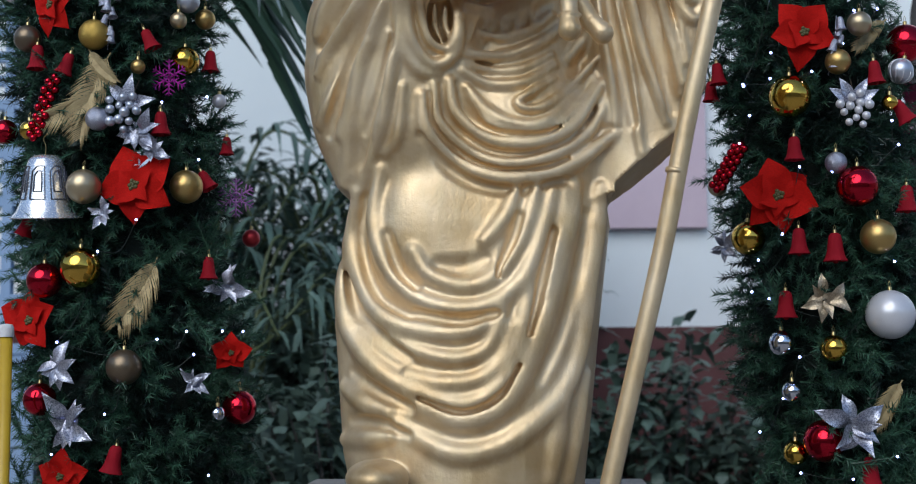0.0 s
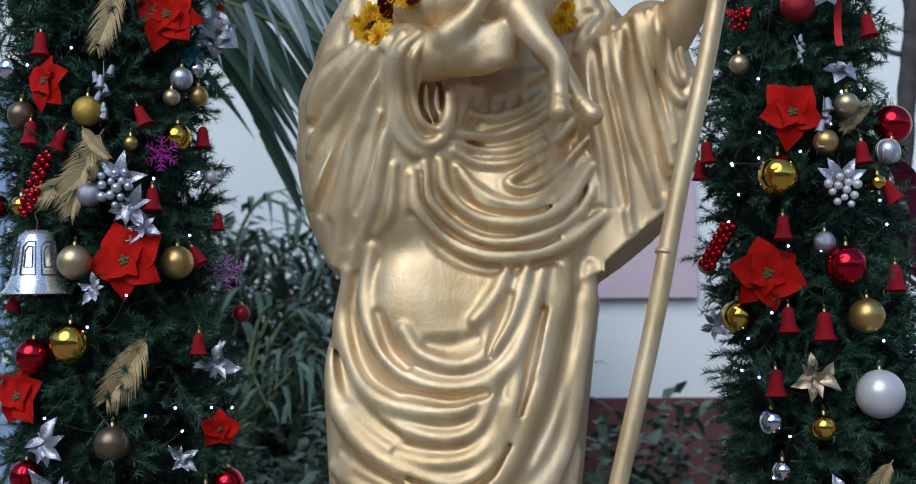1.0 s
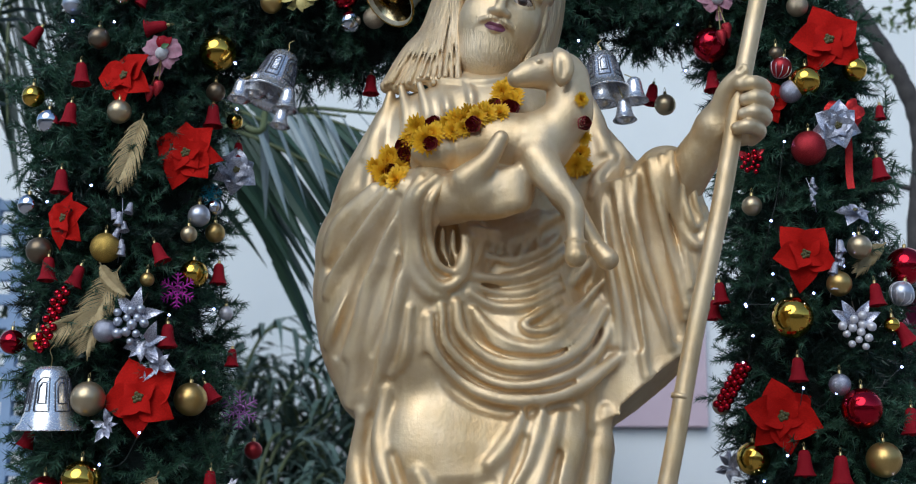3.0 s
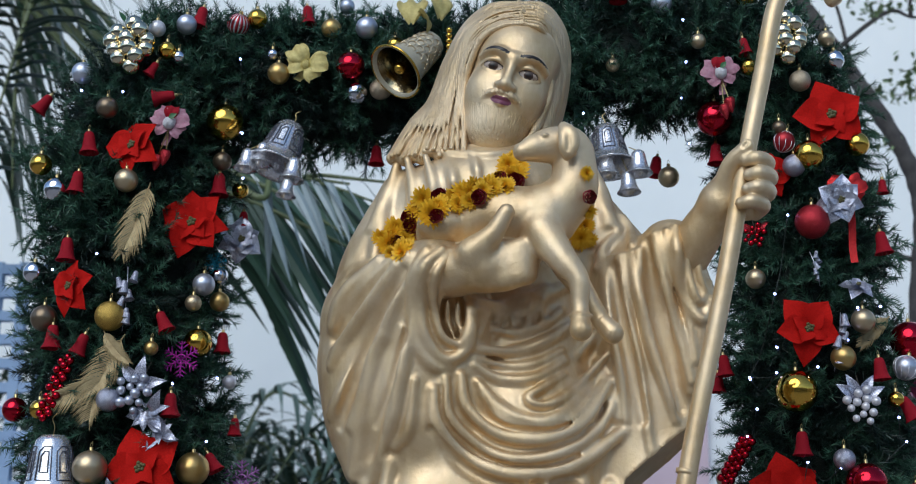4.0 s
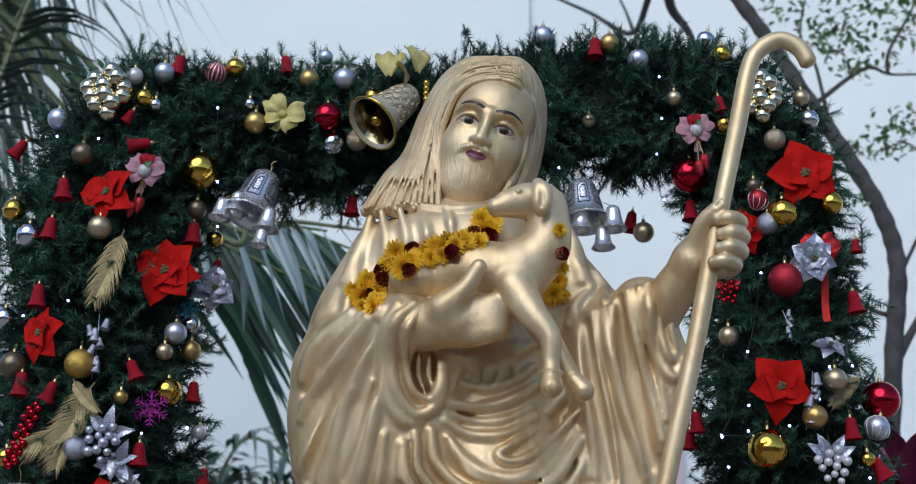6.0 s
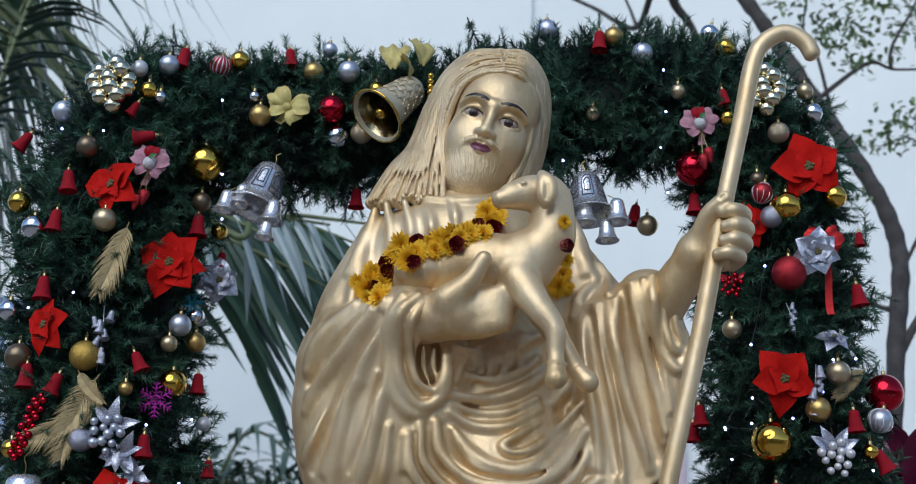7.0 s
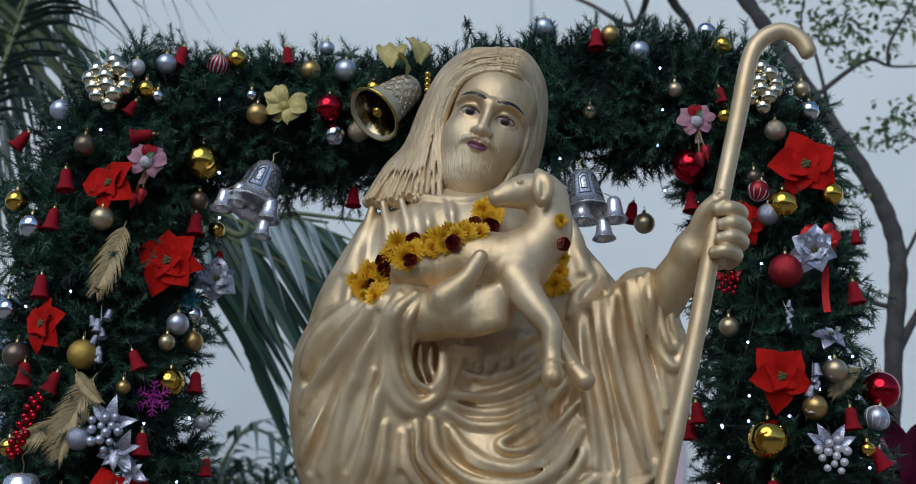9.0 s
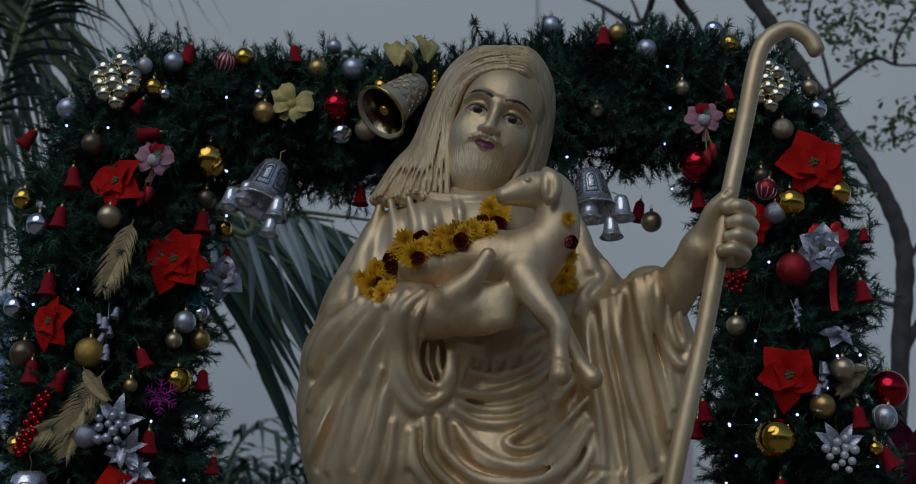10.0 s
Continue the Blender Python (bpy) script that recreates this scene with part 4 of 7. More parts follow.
    c.tube([(0.022, 2.414, 1.051), (0.093, 2.409, 1.027), (0.155, 2.412, 1.051), (0.192, 2.420, 1.105)], [0.0023, 0.005, 0.005, 0.0023], k=0.0144, cut=True)
    c.tube([(0.053, 2.420, 1.284), (0.094, 2.417, 1.281), (0.134, 2.422, 1.293)], [0.0059, 0.013, 0.0059], k=0.0144, cut=True)
    c.tube([(0.209, 2.426, 1.161), (0.236, 2.441, 1.263), (0.255, 2.452, 1.341)], [0.0027, 0.006, 0.0027], k=0.0144, cut=True)
    c.tube([(-0.111, 2.499, 1.010), (-0.052, 2.442, 1.006), (0.001, 2.418, 0.986)], [0.0032, 0.007, 0.0032], k=0.0144, cut=True)
    c.tube([(-0.108, 2.492, 1.096), (-0.057, 2.445, 1.063), (0.007, 2.416, 1.031)], [0.0032, 0.007, 0.0032], k=0.0144, cut=True)
    c.tube([(0.155, 2.423, 1.262), (0.185, 2.433, 1.329), (0.196, 2.437, 1.366)], [0.0023, 0.005, 0.0023], k=0.0144, cut=True)


def statue_hair():
    """The long hair, combed back from the brow in fine carved strands that fall on both shoulders."""
    c = Clay((-0.14, 2.42, 1.96), (0.34, 2.80, 2.45), 0.0021)
    rnd = random.Random(5)
    falls = (
        ([(0.184, 2.510, 2.324), (0.141, 2.515, 2.320), (0.099, 2.530, 2.300), (0.074, 2.550, 2.255), (0.065, 2.560, 2.202), (0.064, 2.550, 2.143), (0.068, 2.515, 2.070)],
         [(0.172, 2.600, 2.412), (0.115, 2.610, 2.407), (0.068, 2.625, 2.372), (0.031, 2.635, 2.304), (0.001, 2.610, 2.202), (-0.033, 2.580, 2.139), (-0.073, 2.545, 2.065)], 13, 0.008),
        ([(0.189, 2.510, 2.323), (0.215, 2.515, 2.314), (0.233, 2.551, 2.295), (0.237, 2.551, 2.247), (0.233, 2.559, 2.194), (0.217, 2.555, 2.147), (0.198, 2.530, 2.094)],
         [(0.177, 2.600, 2.411), (0.223, 2.612, 2.407), (0.253, 2.630, 2.377), (0.266, 2.650, 2.331), (0.261, 2.650, 2.258), (0.248, 2.630, 2.179), (0.235, 2.600, 2.136)], 10, 0.006),
    )
    c.ball((0.165, 2.625, 2.30), (0.085, 0.085, 0.115), k=0.01)
    for inner, outer, count, bulge in falls:
        inner, outer = np.array(inner), np.array(outer)
        for j in range(count):
            u = j / (count - 1)
            line = inner * (1 - u) + outer * u
            line[:, 1] -= bulge * math.sin(math.pi * u) + 0.004 * rnd.random()
            line[1:-1] += np.array([[rnd.uniform(-1, 1) * 0.0025, 0, rnd.uniform(-1, 1) * 0.0025] for _ in line[1:-1]])
            line[-1] += np.array([0, 0.006, rnd.uniform(-0.012, 0.004)])
            thick = 0.45 + 0.55 * min(1, 2.5 * u)
            c.tube(line + np.array([0, 0.014, 0]), [thick * r for r in (0.009, 0.012, 0.014, 0.015, 0.016, 0.017, 0.012)], k=0.006)
            c.tube(line, [0.003, 0.0042, 0.0048, 0.0052, 0.0058, 0.0058, 0.004], k=0.0015)
    for inner, outer, count, bulge in falls:
        inner, outer = np.array(inner), np.array(outer)
        for j in range(count - 1):
            v = (j + 0.5 + rnd.uniform(-0.15, 0.15)) / (count - 1)
            hollow = inner * (1 - v) + outer * v
            hollow[:, 1] -= bulge * math.sin(math.pi * v) + 0.0035
            c.tube(hollow[rnd.choice((0, 0, 1)):], 0.0034, k=0.0012, cut=True)
    c.sharpen(0.9, 3)
    return c


HEAD_FRAME = Matrix.Translation((0.160, 2.500, 2.222)) @ Euler((radians(9), 0, 0)).to_matrix().to_4x4() @ Euler((0, radians(17), 0)).to_matrix().to_4x4() @ Euler((0, 0, radians(-2))).to_matrix().to_4x4()


def statue():
    c = statue_body()
    statue_cuff(c)
    statue_folds(c)
    c.sharpen(0.62, 5)
    v1, q1 = c.skin()
    h = statue_head()
    v2, q2 = h.skin()
    # painted details of the face, by their place on it
    mid = v2[q2].mean(1)
    mats = np.zeros(len(q2), int)
    x, y, z = np.abs(mid[:, 0]), mid[:, 1], mid[:, 2]
    front = y < 0.03
    ex, ez = (x - 0.036), z + 0.0012
    eye = front & ((ex / 0.0185) ** 2 + (ez / 0.0066) ** 2 < 1)
    mats[eye] = 2
    mats[front & (((ex / 0.0200) ** 2 + ((ez - 0.0010) / 0.0082) ** 2) < 1) & ~eye] = 4
    mats[eye & (ex ** 2 + ez ** 2 < 0.0092 ** 2)] = 4
    mats[eye & (ex ** 2 + ez ** 2 < 0.0052 ** 2)] = 1
    arch = 0.030 + 0.004 * np.cos((x - 0.040) * 60)
    mats[front & (x > 0.012) & (x < 0.066) & (np.abs(z - arch + 0.018 * np.clip(x - 0.045, 0, 1) * 20 * 0.5) < 0.0032 * (1.15 - np.abs(x - 0.030) / 0.06))] = 1
    mats[(y < 0.012) & (((x / 0.0205) ** 2 + ((z + 0.066) / 0.0080) ** 2) < 1)] = 3
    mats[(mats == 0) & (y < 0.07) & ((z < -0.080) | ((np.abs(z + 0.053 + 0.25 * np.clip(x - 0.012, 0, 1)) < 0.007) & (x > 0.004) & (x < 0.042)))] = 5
    m = np.array(HEAD_FRAME)
    v2 = v2 @ m[:3, :3].T + m[:3, 3]
    tones = [np.zeros(len(q1), int)]
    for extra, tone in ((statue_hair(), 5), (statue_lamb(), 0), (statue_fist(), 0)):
        v3, q3 = extra.skin()
        tones.append(np.full(len(q3), tone))
        q1 = np.vstack([q1, q3 + len(v1)])
        v1 = np.vstack([v1, v3])
    verts = np.vstack([v1, v2])
    faces = np.vstack([q1, q2 + len(v1)])
    me = mesh_of("statue", verts.tolist(), faces.tolist(), [GOLD_PAINT, DARK_PAINT, EYE_WHITE, LIP_PAINT, LINE_PAINT, HAIR_PAINT], True)
    me.polygons.foreach_set("material_index", np.concatenate([*tones, mats]).astype(np.int32))
    return tagged(new("statue", me), "gold-painted statue of a robed bearded shepherd carrying a lamb", "statue")


def shepherd_staff():
    root = thing("shepherd_staff", (0.339, 2.375, 0.874), "gold-painted crooked staff gripped by the statue", "staff")
    low = Vector((0.339, 2.375, 0.874))
    line = [(0.336, 2.38, 0.874), (0.358, 2.38, 0.968), (0.436, 2.38, 1.29), (0.484, 2.38, 1.522), (0.538, 2.38, 1.756), (0.584, 2.38, 1.984), (0.627, 2.38, 2.177), (0.650, 2.38, 2.285),
            (0.672, 2.38, 2.330), (0.712, 2.38, 2.352), (0.748, 2.38, 2.335), (0.766, 2.38, 2.300)]
    pts = curve_through(line, 8)
    n = len(pts)
    rad = [0.0165 + 0.0003 * math.sin(i * 0.4) for i in range(n)]
    rad[-1], rad[-2] = 0.011, 0.0155
    part("shaft", tube_mesh("shaft", [p - low for p in pts], rad, GOLD_PAINT, 16), None, root)
    collar = Vector((0.462, 2.38, 1.43)) - low
    part("collar", tube_mesh("collar", [collar, collar + Vector((0.0018, 0, 0.008))], 0.0178, GOLD_PAINT, 16), None, root)


statue()
shepherd_staff()
# ---- garden behind the arch ----
def blade(root, tip, width, sag, fold=0.25, seg=6, face=(0, 0, 1)):
    """A long folded leaflet from root to tip, sagging: vertices and faces."""
    a, b = Vector(root), Vector(tip)
    d = b - a
    side = d.cross(Vector(face))
    side = side.normalized() if side.length > 1e-5 else Vector((1, 0, 0))
    v, f = [], []
    for j in range(seg + 1):
        u = j / seg
        p = a + d * u + Vector((0, 0, -sag * 4 * u * (1 - u) * -0.5 - sag * u * u))
        w = width * (0.35 + 1.1 * math.sin(math.pi * (0.15 + 0.85 * u)) ** 0.8) * (1 - u ** 4) * 0.5 + 0.0006
        v += [p - side * w, p + Vector(face) * fold * w, p + side * w]
    for j in range(seg):
        k = 3 * j
        f += [(k, k + 1, k + 4, k + 3), (k + 1, k + 2, k + 5, k + 4)]
    return v, f


def frond(root, line, leaf, width, reach, droop, count, seed, both=True, mats=None, face=(0, 0, 1)):
    """A palm leaf: a tapering midrib with long drooping leaflets. leaf: their length; reach: the way they point, sideways and down."""
    rng = random.Random(seed)
    pts = curve_through(line, 10)
    mats = mats or (PALM_STEM, PALM)
    stem = part("midrib", tube_mesh("midrib", pts, [0.014 * (1.1 - i / len(pts)) + 0.003 for i in range(len(pts))], mats[0], 6), None, root)
    pieces = []
    for k in range(count):
        u = 0.08 + 0.9 * k / count
        i = min(int(u * (len(pts) - 1)), len(pts) - 2)
        p, d = pts[i], (pts[i + 1] - pts[i]).normalized()
        for s in ((-1, 1) if both else (1,)):
            side = Vector(reach) * s if both else Vector(reach)
            ln = leaf * (0.55 + 0.6 * math.sin(math.pi * (0.2 + 0.75 * u))) * rng.uniform(0.85, 1.1)
            way = (side + d * rng.uniform(0.45, 0.7) + Vector((rng.uniform(-0.08, 0.08), rng.uniform(-0.15, 0.15), rng.uniform(-0.1, 0.05)))).normalized()
            pieces.append(blade(p, p + way * ln, width * rng.uniform(0.8, 1.2), droop * ln * rng.uniform(0.7, 1.3), face=face))
    for k in range(0, len(pieces), 1):
        v, f = pieces[k]
        part("leaflet", mesh_of("leaflet", v, f, [mats[1]]), None, root)


def coconut_palm():
    root = thing("coconut_palm", (0, 0, 0), "coconut palm with long drooping dark green fronds", "palm tree")
    pts = curve_through([(-3.1, 6.2, 0.0), (-3.05, 6.1, 1.6), (-2.9, 6.0, 3.2), (-2.75, 5.9, 4.6)], 8)
    part("trunk", tube_mesh("trunk", pts, [0.16 - 0.06 * i / len(pts) + 0.006 * (i % 2) for i in range(len(pts))], BARK, 14), None, root)
    # the frond high on one side, and those that hang behind the arch
    frond(root, [(-2.75, 5.9, 4.6), (-1.735, 5.200, 4.297), (-1.767, 5.000, 3.724), (-1.796, 4.900, 3.371), (-1.830, 4.850, 3.059)], 0.72, 0.030, (1.0, -0.1, 0.25), 0.38, 26, 1, both=False)
    frond(root, [(-2.75, 5.9, 4.6), (-1.960, 5.400, 4.564), (-2.104, 5.300, 4.098), (-2.157, 5.200, 3.634)], 0.80, 0.032, (1.0, -0.1, 0.10), 0.45, 24, 2, both=False)
    frond(root, [(-2.75, 5.9, 4.6), (-1.656, 5.400, 3.704), (-1.172, 5.300, 3.060), (-0.778, 5.200, 2.809), (-0.419, 5.200, 2.575)], 0.80, 0.034, (0.55, -0.1, -0.85), 0.06, 20, 3, both=False, face=(0.5, -0.7, 0.4))
    frond(root, [(-2.75, 5.9, 4.6), (-1.688, 5.700, 3.670), (-1.239, 5.600, 3.032), (-1.047, 5.500, 2.771), (-0.933, 5.500, 2.548)], 0.75, 0.032, (0.60, -0.1, -0.75), 0.06, 16, 4, both=False, face=(0.5, -0.7, 0.4))
    # frond with the undersides' reflected light painted in as a pale tone
    frond(root, [(-2.75, 5.9, 4.6), (-1.352, 5.000, 3.269), (-0.839, 4.900, 2.830), (-0.572, 4.900, 2.798), (-0.308, 4.900, 2.767)], 0.40, 0.020, (0.10, -0.1, -1.0), 0.1, 11, 5, both=False, mats=(PALM_STEM, PALM_SHEEN))
    frond(root, [(-2.75, 5.9, 4.6), (-1.929, 5.600, 4.443), (-2.016, 5.500, 3.861), (-1.995, 5.400, 3.349), (-1.965, 5.400, 2.907)], 0.42, 0.040, (0.7, -0.1, -0.55), 0.4, 30, 6)
    frond(root, [(-2.75, 5.9, 4.6), (-2.105, 5.800, 4.684), (-2.220, 5.700, 4.075), (-2.235, 5.700, 3.552), (-2.140, 5.600, 2.916)], 0.55, 0.045, (0.7, -0.1, -0.7), 0.4, 30, 7)
    frond(root, [(-2.75, 5.9, 4.6), (-1.282, 5.100, 2.989), (-1.037, 5.100, 2.822), (-0.824, 5.100, 2.730), (-0.544, 5.100, 2.593), (-0.313, 5.100, 2.458)], 0.62, 0.034, (0.30, -0.1, -0.95), 0.05, 18, 8, both=False, face=(0.4, -0.8, 0.3))
    frond(root, [(-2.75, 5.9, 4.6), (-1.278, 5.300, 3.161), (-1.048, 5.300, 3.011), (-0.827, 5.300, 2.939), (-0.634, 5.300, 2.891), (-0.441, 5.300, 2.820)], 0.70, 0.036, (0.45, -0.1, -0.90), 0.05, 18, 9, both=False, face=(0.5, -0.8, 0.3))
    frond(root, [(-2.75, 5.9, 4.6), (-1.377, 5.500, 2.895), (-1.118, 5.500, 2.745), (-0.985, 5.500, 2.597), (-0.874, 5.500, 2.402), (-0.790, 5.500, 2.211)], 0.50, 0.028, (0.55, -0.1, -0.80), 0.10, 16, 10, both=False, face=(0.4, -0.8, 0.3))
    frond(root, [(-2.75, 5.9, 4.6), (-0.993, 4.900, 2.828), (-0.770, 4.900, 2.796), (-0.637, 4.900, 2.786), (-0.482, 4.900, 2.765)], 0.34, 0.022, (0.02, -0.1, -1.0), 0.05, 10, 11, both=False, mats=(PALM_STEM, PALM_SHEEN), face=(0.3, -0.9, 0.1))


def areca_palm(x, y, z, size, seed):
    """A bushy palm: many thin stems that arch outwards, with fine leaflets."""
    root = thing("areca_palm", (x, y, 0.0), "bushy dark green areca palm by the wall", "palm", "palms by the wall")
    rng = random.Random(seed)
    for k in range(11):
        a = 2 * math.pi * k / 11 + rng.uniform(-0.3, 0.3)
        r = size * rng.uniform(0.35, 0.75)
        top = z * rng.uniform(0.78, 1.0)
        frond(root, [(0.05 * math.cos(a), 0.05 * math.sin(a), 0.0), (0.12 * math.cos(a), 0.12 * math.sin(a), top * 0.6), (r * 0.55 * math.cos(a), r * 0.55 * math.sin(a), top), (r * 1.3 * math.cos(a), r * 1.3 * math.sin(a), top * 0.86)],
              0.36 * size, 0.024 * size, (0.9 * math.sin(a), -0.9 * math.cos(a), -0.25), 0.35, 13, seed * 20 + k, mats=(PALM_STEM, PALM_SOFT))


def shrub(x, y, height, width, seed, mat, label):
    """A low bush: stems and a ragged crown of single leaves."""
    root = thing("shrub", (x, y, 0.0), label, "shrub", "shrubs by the wall")
    rng = random.Random(seed)
    v, f, stems = [], [], []
    for k in range(int(16 + 14 * (height > 2))):
        a, r = rng.uniform(0, 6.28), width * rng.random() ** 0.5
        tip = Vector((r * math.cos(a), r * 0.6 * math.sin(a), height * rng.uniform(0.55, 1.0)))
        stems.append(tube_data([(0.1 * tip.x, 0.1 * tip.y, 0.0), (0.5 * tip.x, 0.5 * tip.y, tip.z * 0.6), tip], [0.010, 0.007, 0.003], 5))
        for j in range(70):
            u = rng.uniform(0.3, 1.05)
            p = Vector((tip.x * u, tip.y * u, tip.z * u)) + Vector((rng.gauss(0, 0.08), rng.gauss(0, 0.08), rng.gauss(0, 0.06)))
            d = Vector((rng.gauss(0, 1), rng.gauss(0, 1), rng.gauss(0.2, 0.6))).normalized()
            bv, bf = blade(p, p + d * rng.uniform(0.07, 0.14), rng.uniform(0.03, 0.05), 0.02, 0.2, 2)
            n = len(v)
            v += bv
            f += [tuple(i + n for i in g) for g in bf]
    vv, ff = joined(stems)
    tagged(part("woody_stem", mesh_of("woody_stem", vv, ff, [BARK], True), None, root), kind="stuff")
    tagged(part("foliage", mesh_of("foliage", v, f, [mat]), None, root), kind="stuff")


def bare_tree():
    root = thing("garden_tree", (0, 0, 0), "leaning grey-barked tree with sparse small leaves", "tree")
    line = [(1.681, 5.600, 1.363), (1.723, 5.600, 1.971), (1.776, 5.600, 2.514), (1.813, 5.600, 2.838), (1.780, 5.600, 3.054), (1.666, 5.600, 3.302), (1.519, 5.650, 3.591), (1.365, 5.700, 3.906), (1.219, 5.750, 4.177), (0.938, 5.800, 4.628)]
    line = [(line[0][0] + 0.02, line[0][1], 0.0)] + line
    pts = curve_through(line, 8)
    part("trunk", tube_mesh("trunk", pts, [0.041 - 0.010 * i / len(pts) + 0.003 * math.sin(i * 1.9) for i in range(len(pts))], BARK, 12), None, root)
    limbs = [
        ([(1.780, 5.600, 2.465), (1.869, 5.600, 2.614), (2.066, 5.600, 2.942)], 0.022),
        ([(1.793, 5.600, 2.650), (1.688, 5.600, 2.685), (1.600, 5.700, 2.838)], 0.013),
        ([(1.507, 5.650, 3.604), (1.759, 5.700, 3.809), (1.885, 5.700, 3.782), (2.167, 5.700, 3.798)], 0.011),
        ([(1.860, 5.700, 3.788), (1.873, 5.700, 3.895), (1.985, 5.700, 4.097), (2.080, 5.700, 4.332)], 0.009),
        ([(0.938, 5.800, 4.628), (0.862, 6.200, 4.407), (0.791, 6.400, 4.313), (0.597, 6.600, 4.526), (0.356, 6.800, 4.748)], 0.020),
        ([(0.938, 5.800, 4.628), (0.962, 6.200, 4.407), (1.071, 6.300, 4.266), (1.193, 6.400, 4.028)], 0.030),
        ([(1.816, 5.600, 2.812), (2.022, 5.700, 3.235), (1.938, 5.700, 3.450), (1.785, 5.700, 3.416)], 0.008),
        ([(0.806, 6.400, 4.320), (0.772, 6.500, 4.494), (0.683, 6.500, 4.695)], 0.010),
        ([(1.579, 5.650, 3.536), (1.542, 5.700, 3.836), (1.485, 5.700, 3.979), (1.537, 5.700, 4.241)], 0.009),
    ]
    for pts2, r in limbs:
        q = curve_through(pts2, 8)
        part("limb", tube_mesh("limb", q, [r * (1.1 - 0.8 * i / len(q)) for i in range(len(q))], BARK, 8), None, root)
    rng = random.Random(12)
    v, f = [], []
    clumps = [
        (1.670, 5.700, 4.037, 0.12, 70), (1.827, 5.700, 4.067, 0.14, 100), (1.938, 5.700, 3.981, 0.12, 90), (1.612, 5.700, 3.936, 0.07, 90), (1.987, 5.700, 4.126, 0.12, 80),
        (1.735, 5.700, 3.838, 0.06, 50), (1.865, 5.700, 3.491, 0.06, 70), (1.786, 5.700, 3.435, 0.05, 40), (1.412, 5.700, 4.094, 0.05, 30), (1.935, 5.700, 3.587, 0.05, 40),
        (1.695, 5.600, 3.171, 0.03, 16), (1.578, 5.700, 4.271, 0.14, 70), (1.871, 5.700, 4.331, 0.18, 110),
    ]
    for x, y, z, s, n in clumps:
        for k in range(n):
            p = Vector((rng.gauss(x, s), rng.gauss(y, s), rng.gauss(z, s * 0.6)))
            d = Vector((rng.gauss(0, 1), rng.gauss(0, 1), rng.gauss(-0.4, 0.6))).normalized()
            bv, bf = blade(p, p + d * rng.uniform(0.025, 0.045), rng.uniform(0.010, 0.018), 0.005, 0.2, 2)
            i = len(v)
            v += bv
            f += [tuple(m + i for m in g) for g in bf]
    tagged(part("foliage", mesh_of("foliage", v, f, [TREE_LEAF]), None, root), kind="stuff")


def lattice_screen(x0, x1, y, z0, z1):
    root = thing("lattice_screen", (x0, y, 0.0), "pale blue pierced lattice screen beside the wall", "screen")

    def bar(a, b, w):
        bm = bmesh.new()
        bmesh.ops.create_cube(bm, size=1)
        bmesh.ops.scale(bm, vec=[abs(q - p) + w for p, q in zip(a, b)], verts=bm.verts)
        bmesh.ops.translate(bm, vec=[(p + q) / 2 for p, q in zip(a, b)], verts=bm.verts)
        part("bar", bm, WALL_BLUE, root, smooth=False)
    w, n = x1 - x0, int((z1 - z0) / 0.11)
    for k in range(7):
        bar((w * k / 6, 0, 0), (w * k / 6, 0, z1), 0.045)
    for k in range(n + 1):
        bar((0, 0.003, z0 + 0.11 * k), (w, 0.003, z0 + 0.11 * k), 0.045)
    bar((0, 0.01, 0.02), (w, 0.01, z0), 0.04)


def cordyline(x, y, height):
    root = thing("cordyline", (x, y, 0.0), "magenta leaved cordyline plant beside the arch", "plant")
    part("stem", tube_mesh("stem", [(0, 0, 0), (0.02, 0, height * 0.5), (0, 0, height)], [0.016, 0.013, 0.01], BARK, 8), None, root)
    rng = random.Random(3)
    for k in range(24):
        a = 2.4 * k
        up = 0.2 + 0.8 * rng.random()
        p = Vector((0, 0, height - 0.012 * (24 - k)))
        tip = p + Vector((math.cos(a), math.sin(a) * 0.8, up)).normalized() * rng.uniform(0.22, 0.32)
        v, f = blade(p, tip, 0.055, 0.05, 0.35)
        part("leaf", mesh_of("leaf", v, f, [MAGENTA_LEAF]), None, root)


def yellow_post(x, y, top):
    root = thing("yellow_post", (x, y, 0.0), "thin yellow painted post with a pale cap", "post")
    part("pole", tube_mesh("pole", [(0, 0, 0), (0, 0, top - 0.02)], 0.0125, YELLOW_PAINT, 16), None, root)
    part("cap", turned([(0.0145, -0.022), (0.0150, -0.004), (0.012, 0.003), (0.0001, 0.005)], 16, "cap", FELT_WHITE), None, root, "pale grey cap", place=pose(0, 0, top))
    part("foot", turned([(0.0001, 0.0), (0.09, 0.0), (0.09, 0.012), (0.02, 0.02), (0.0125, 0.03)], 24, "foot", YELLOW_PAINT), None, root)


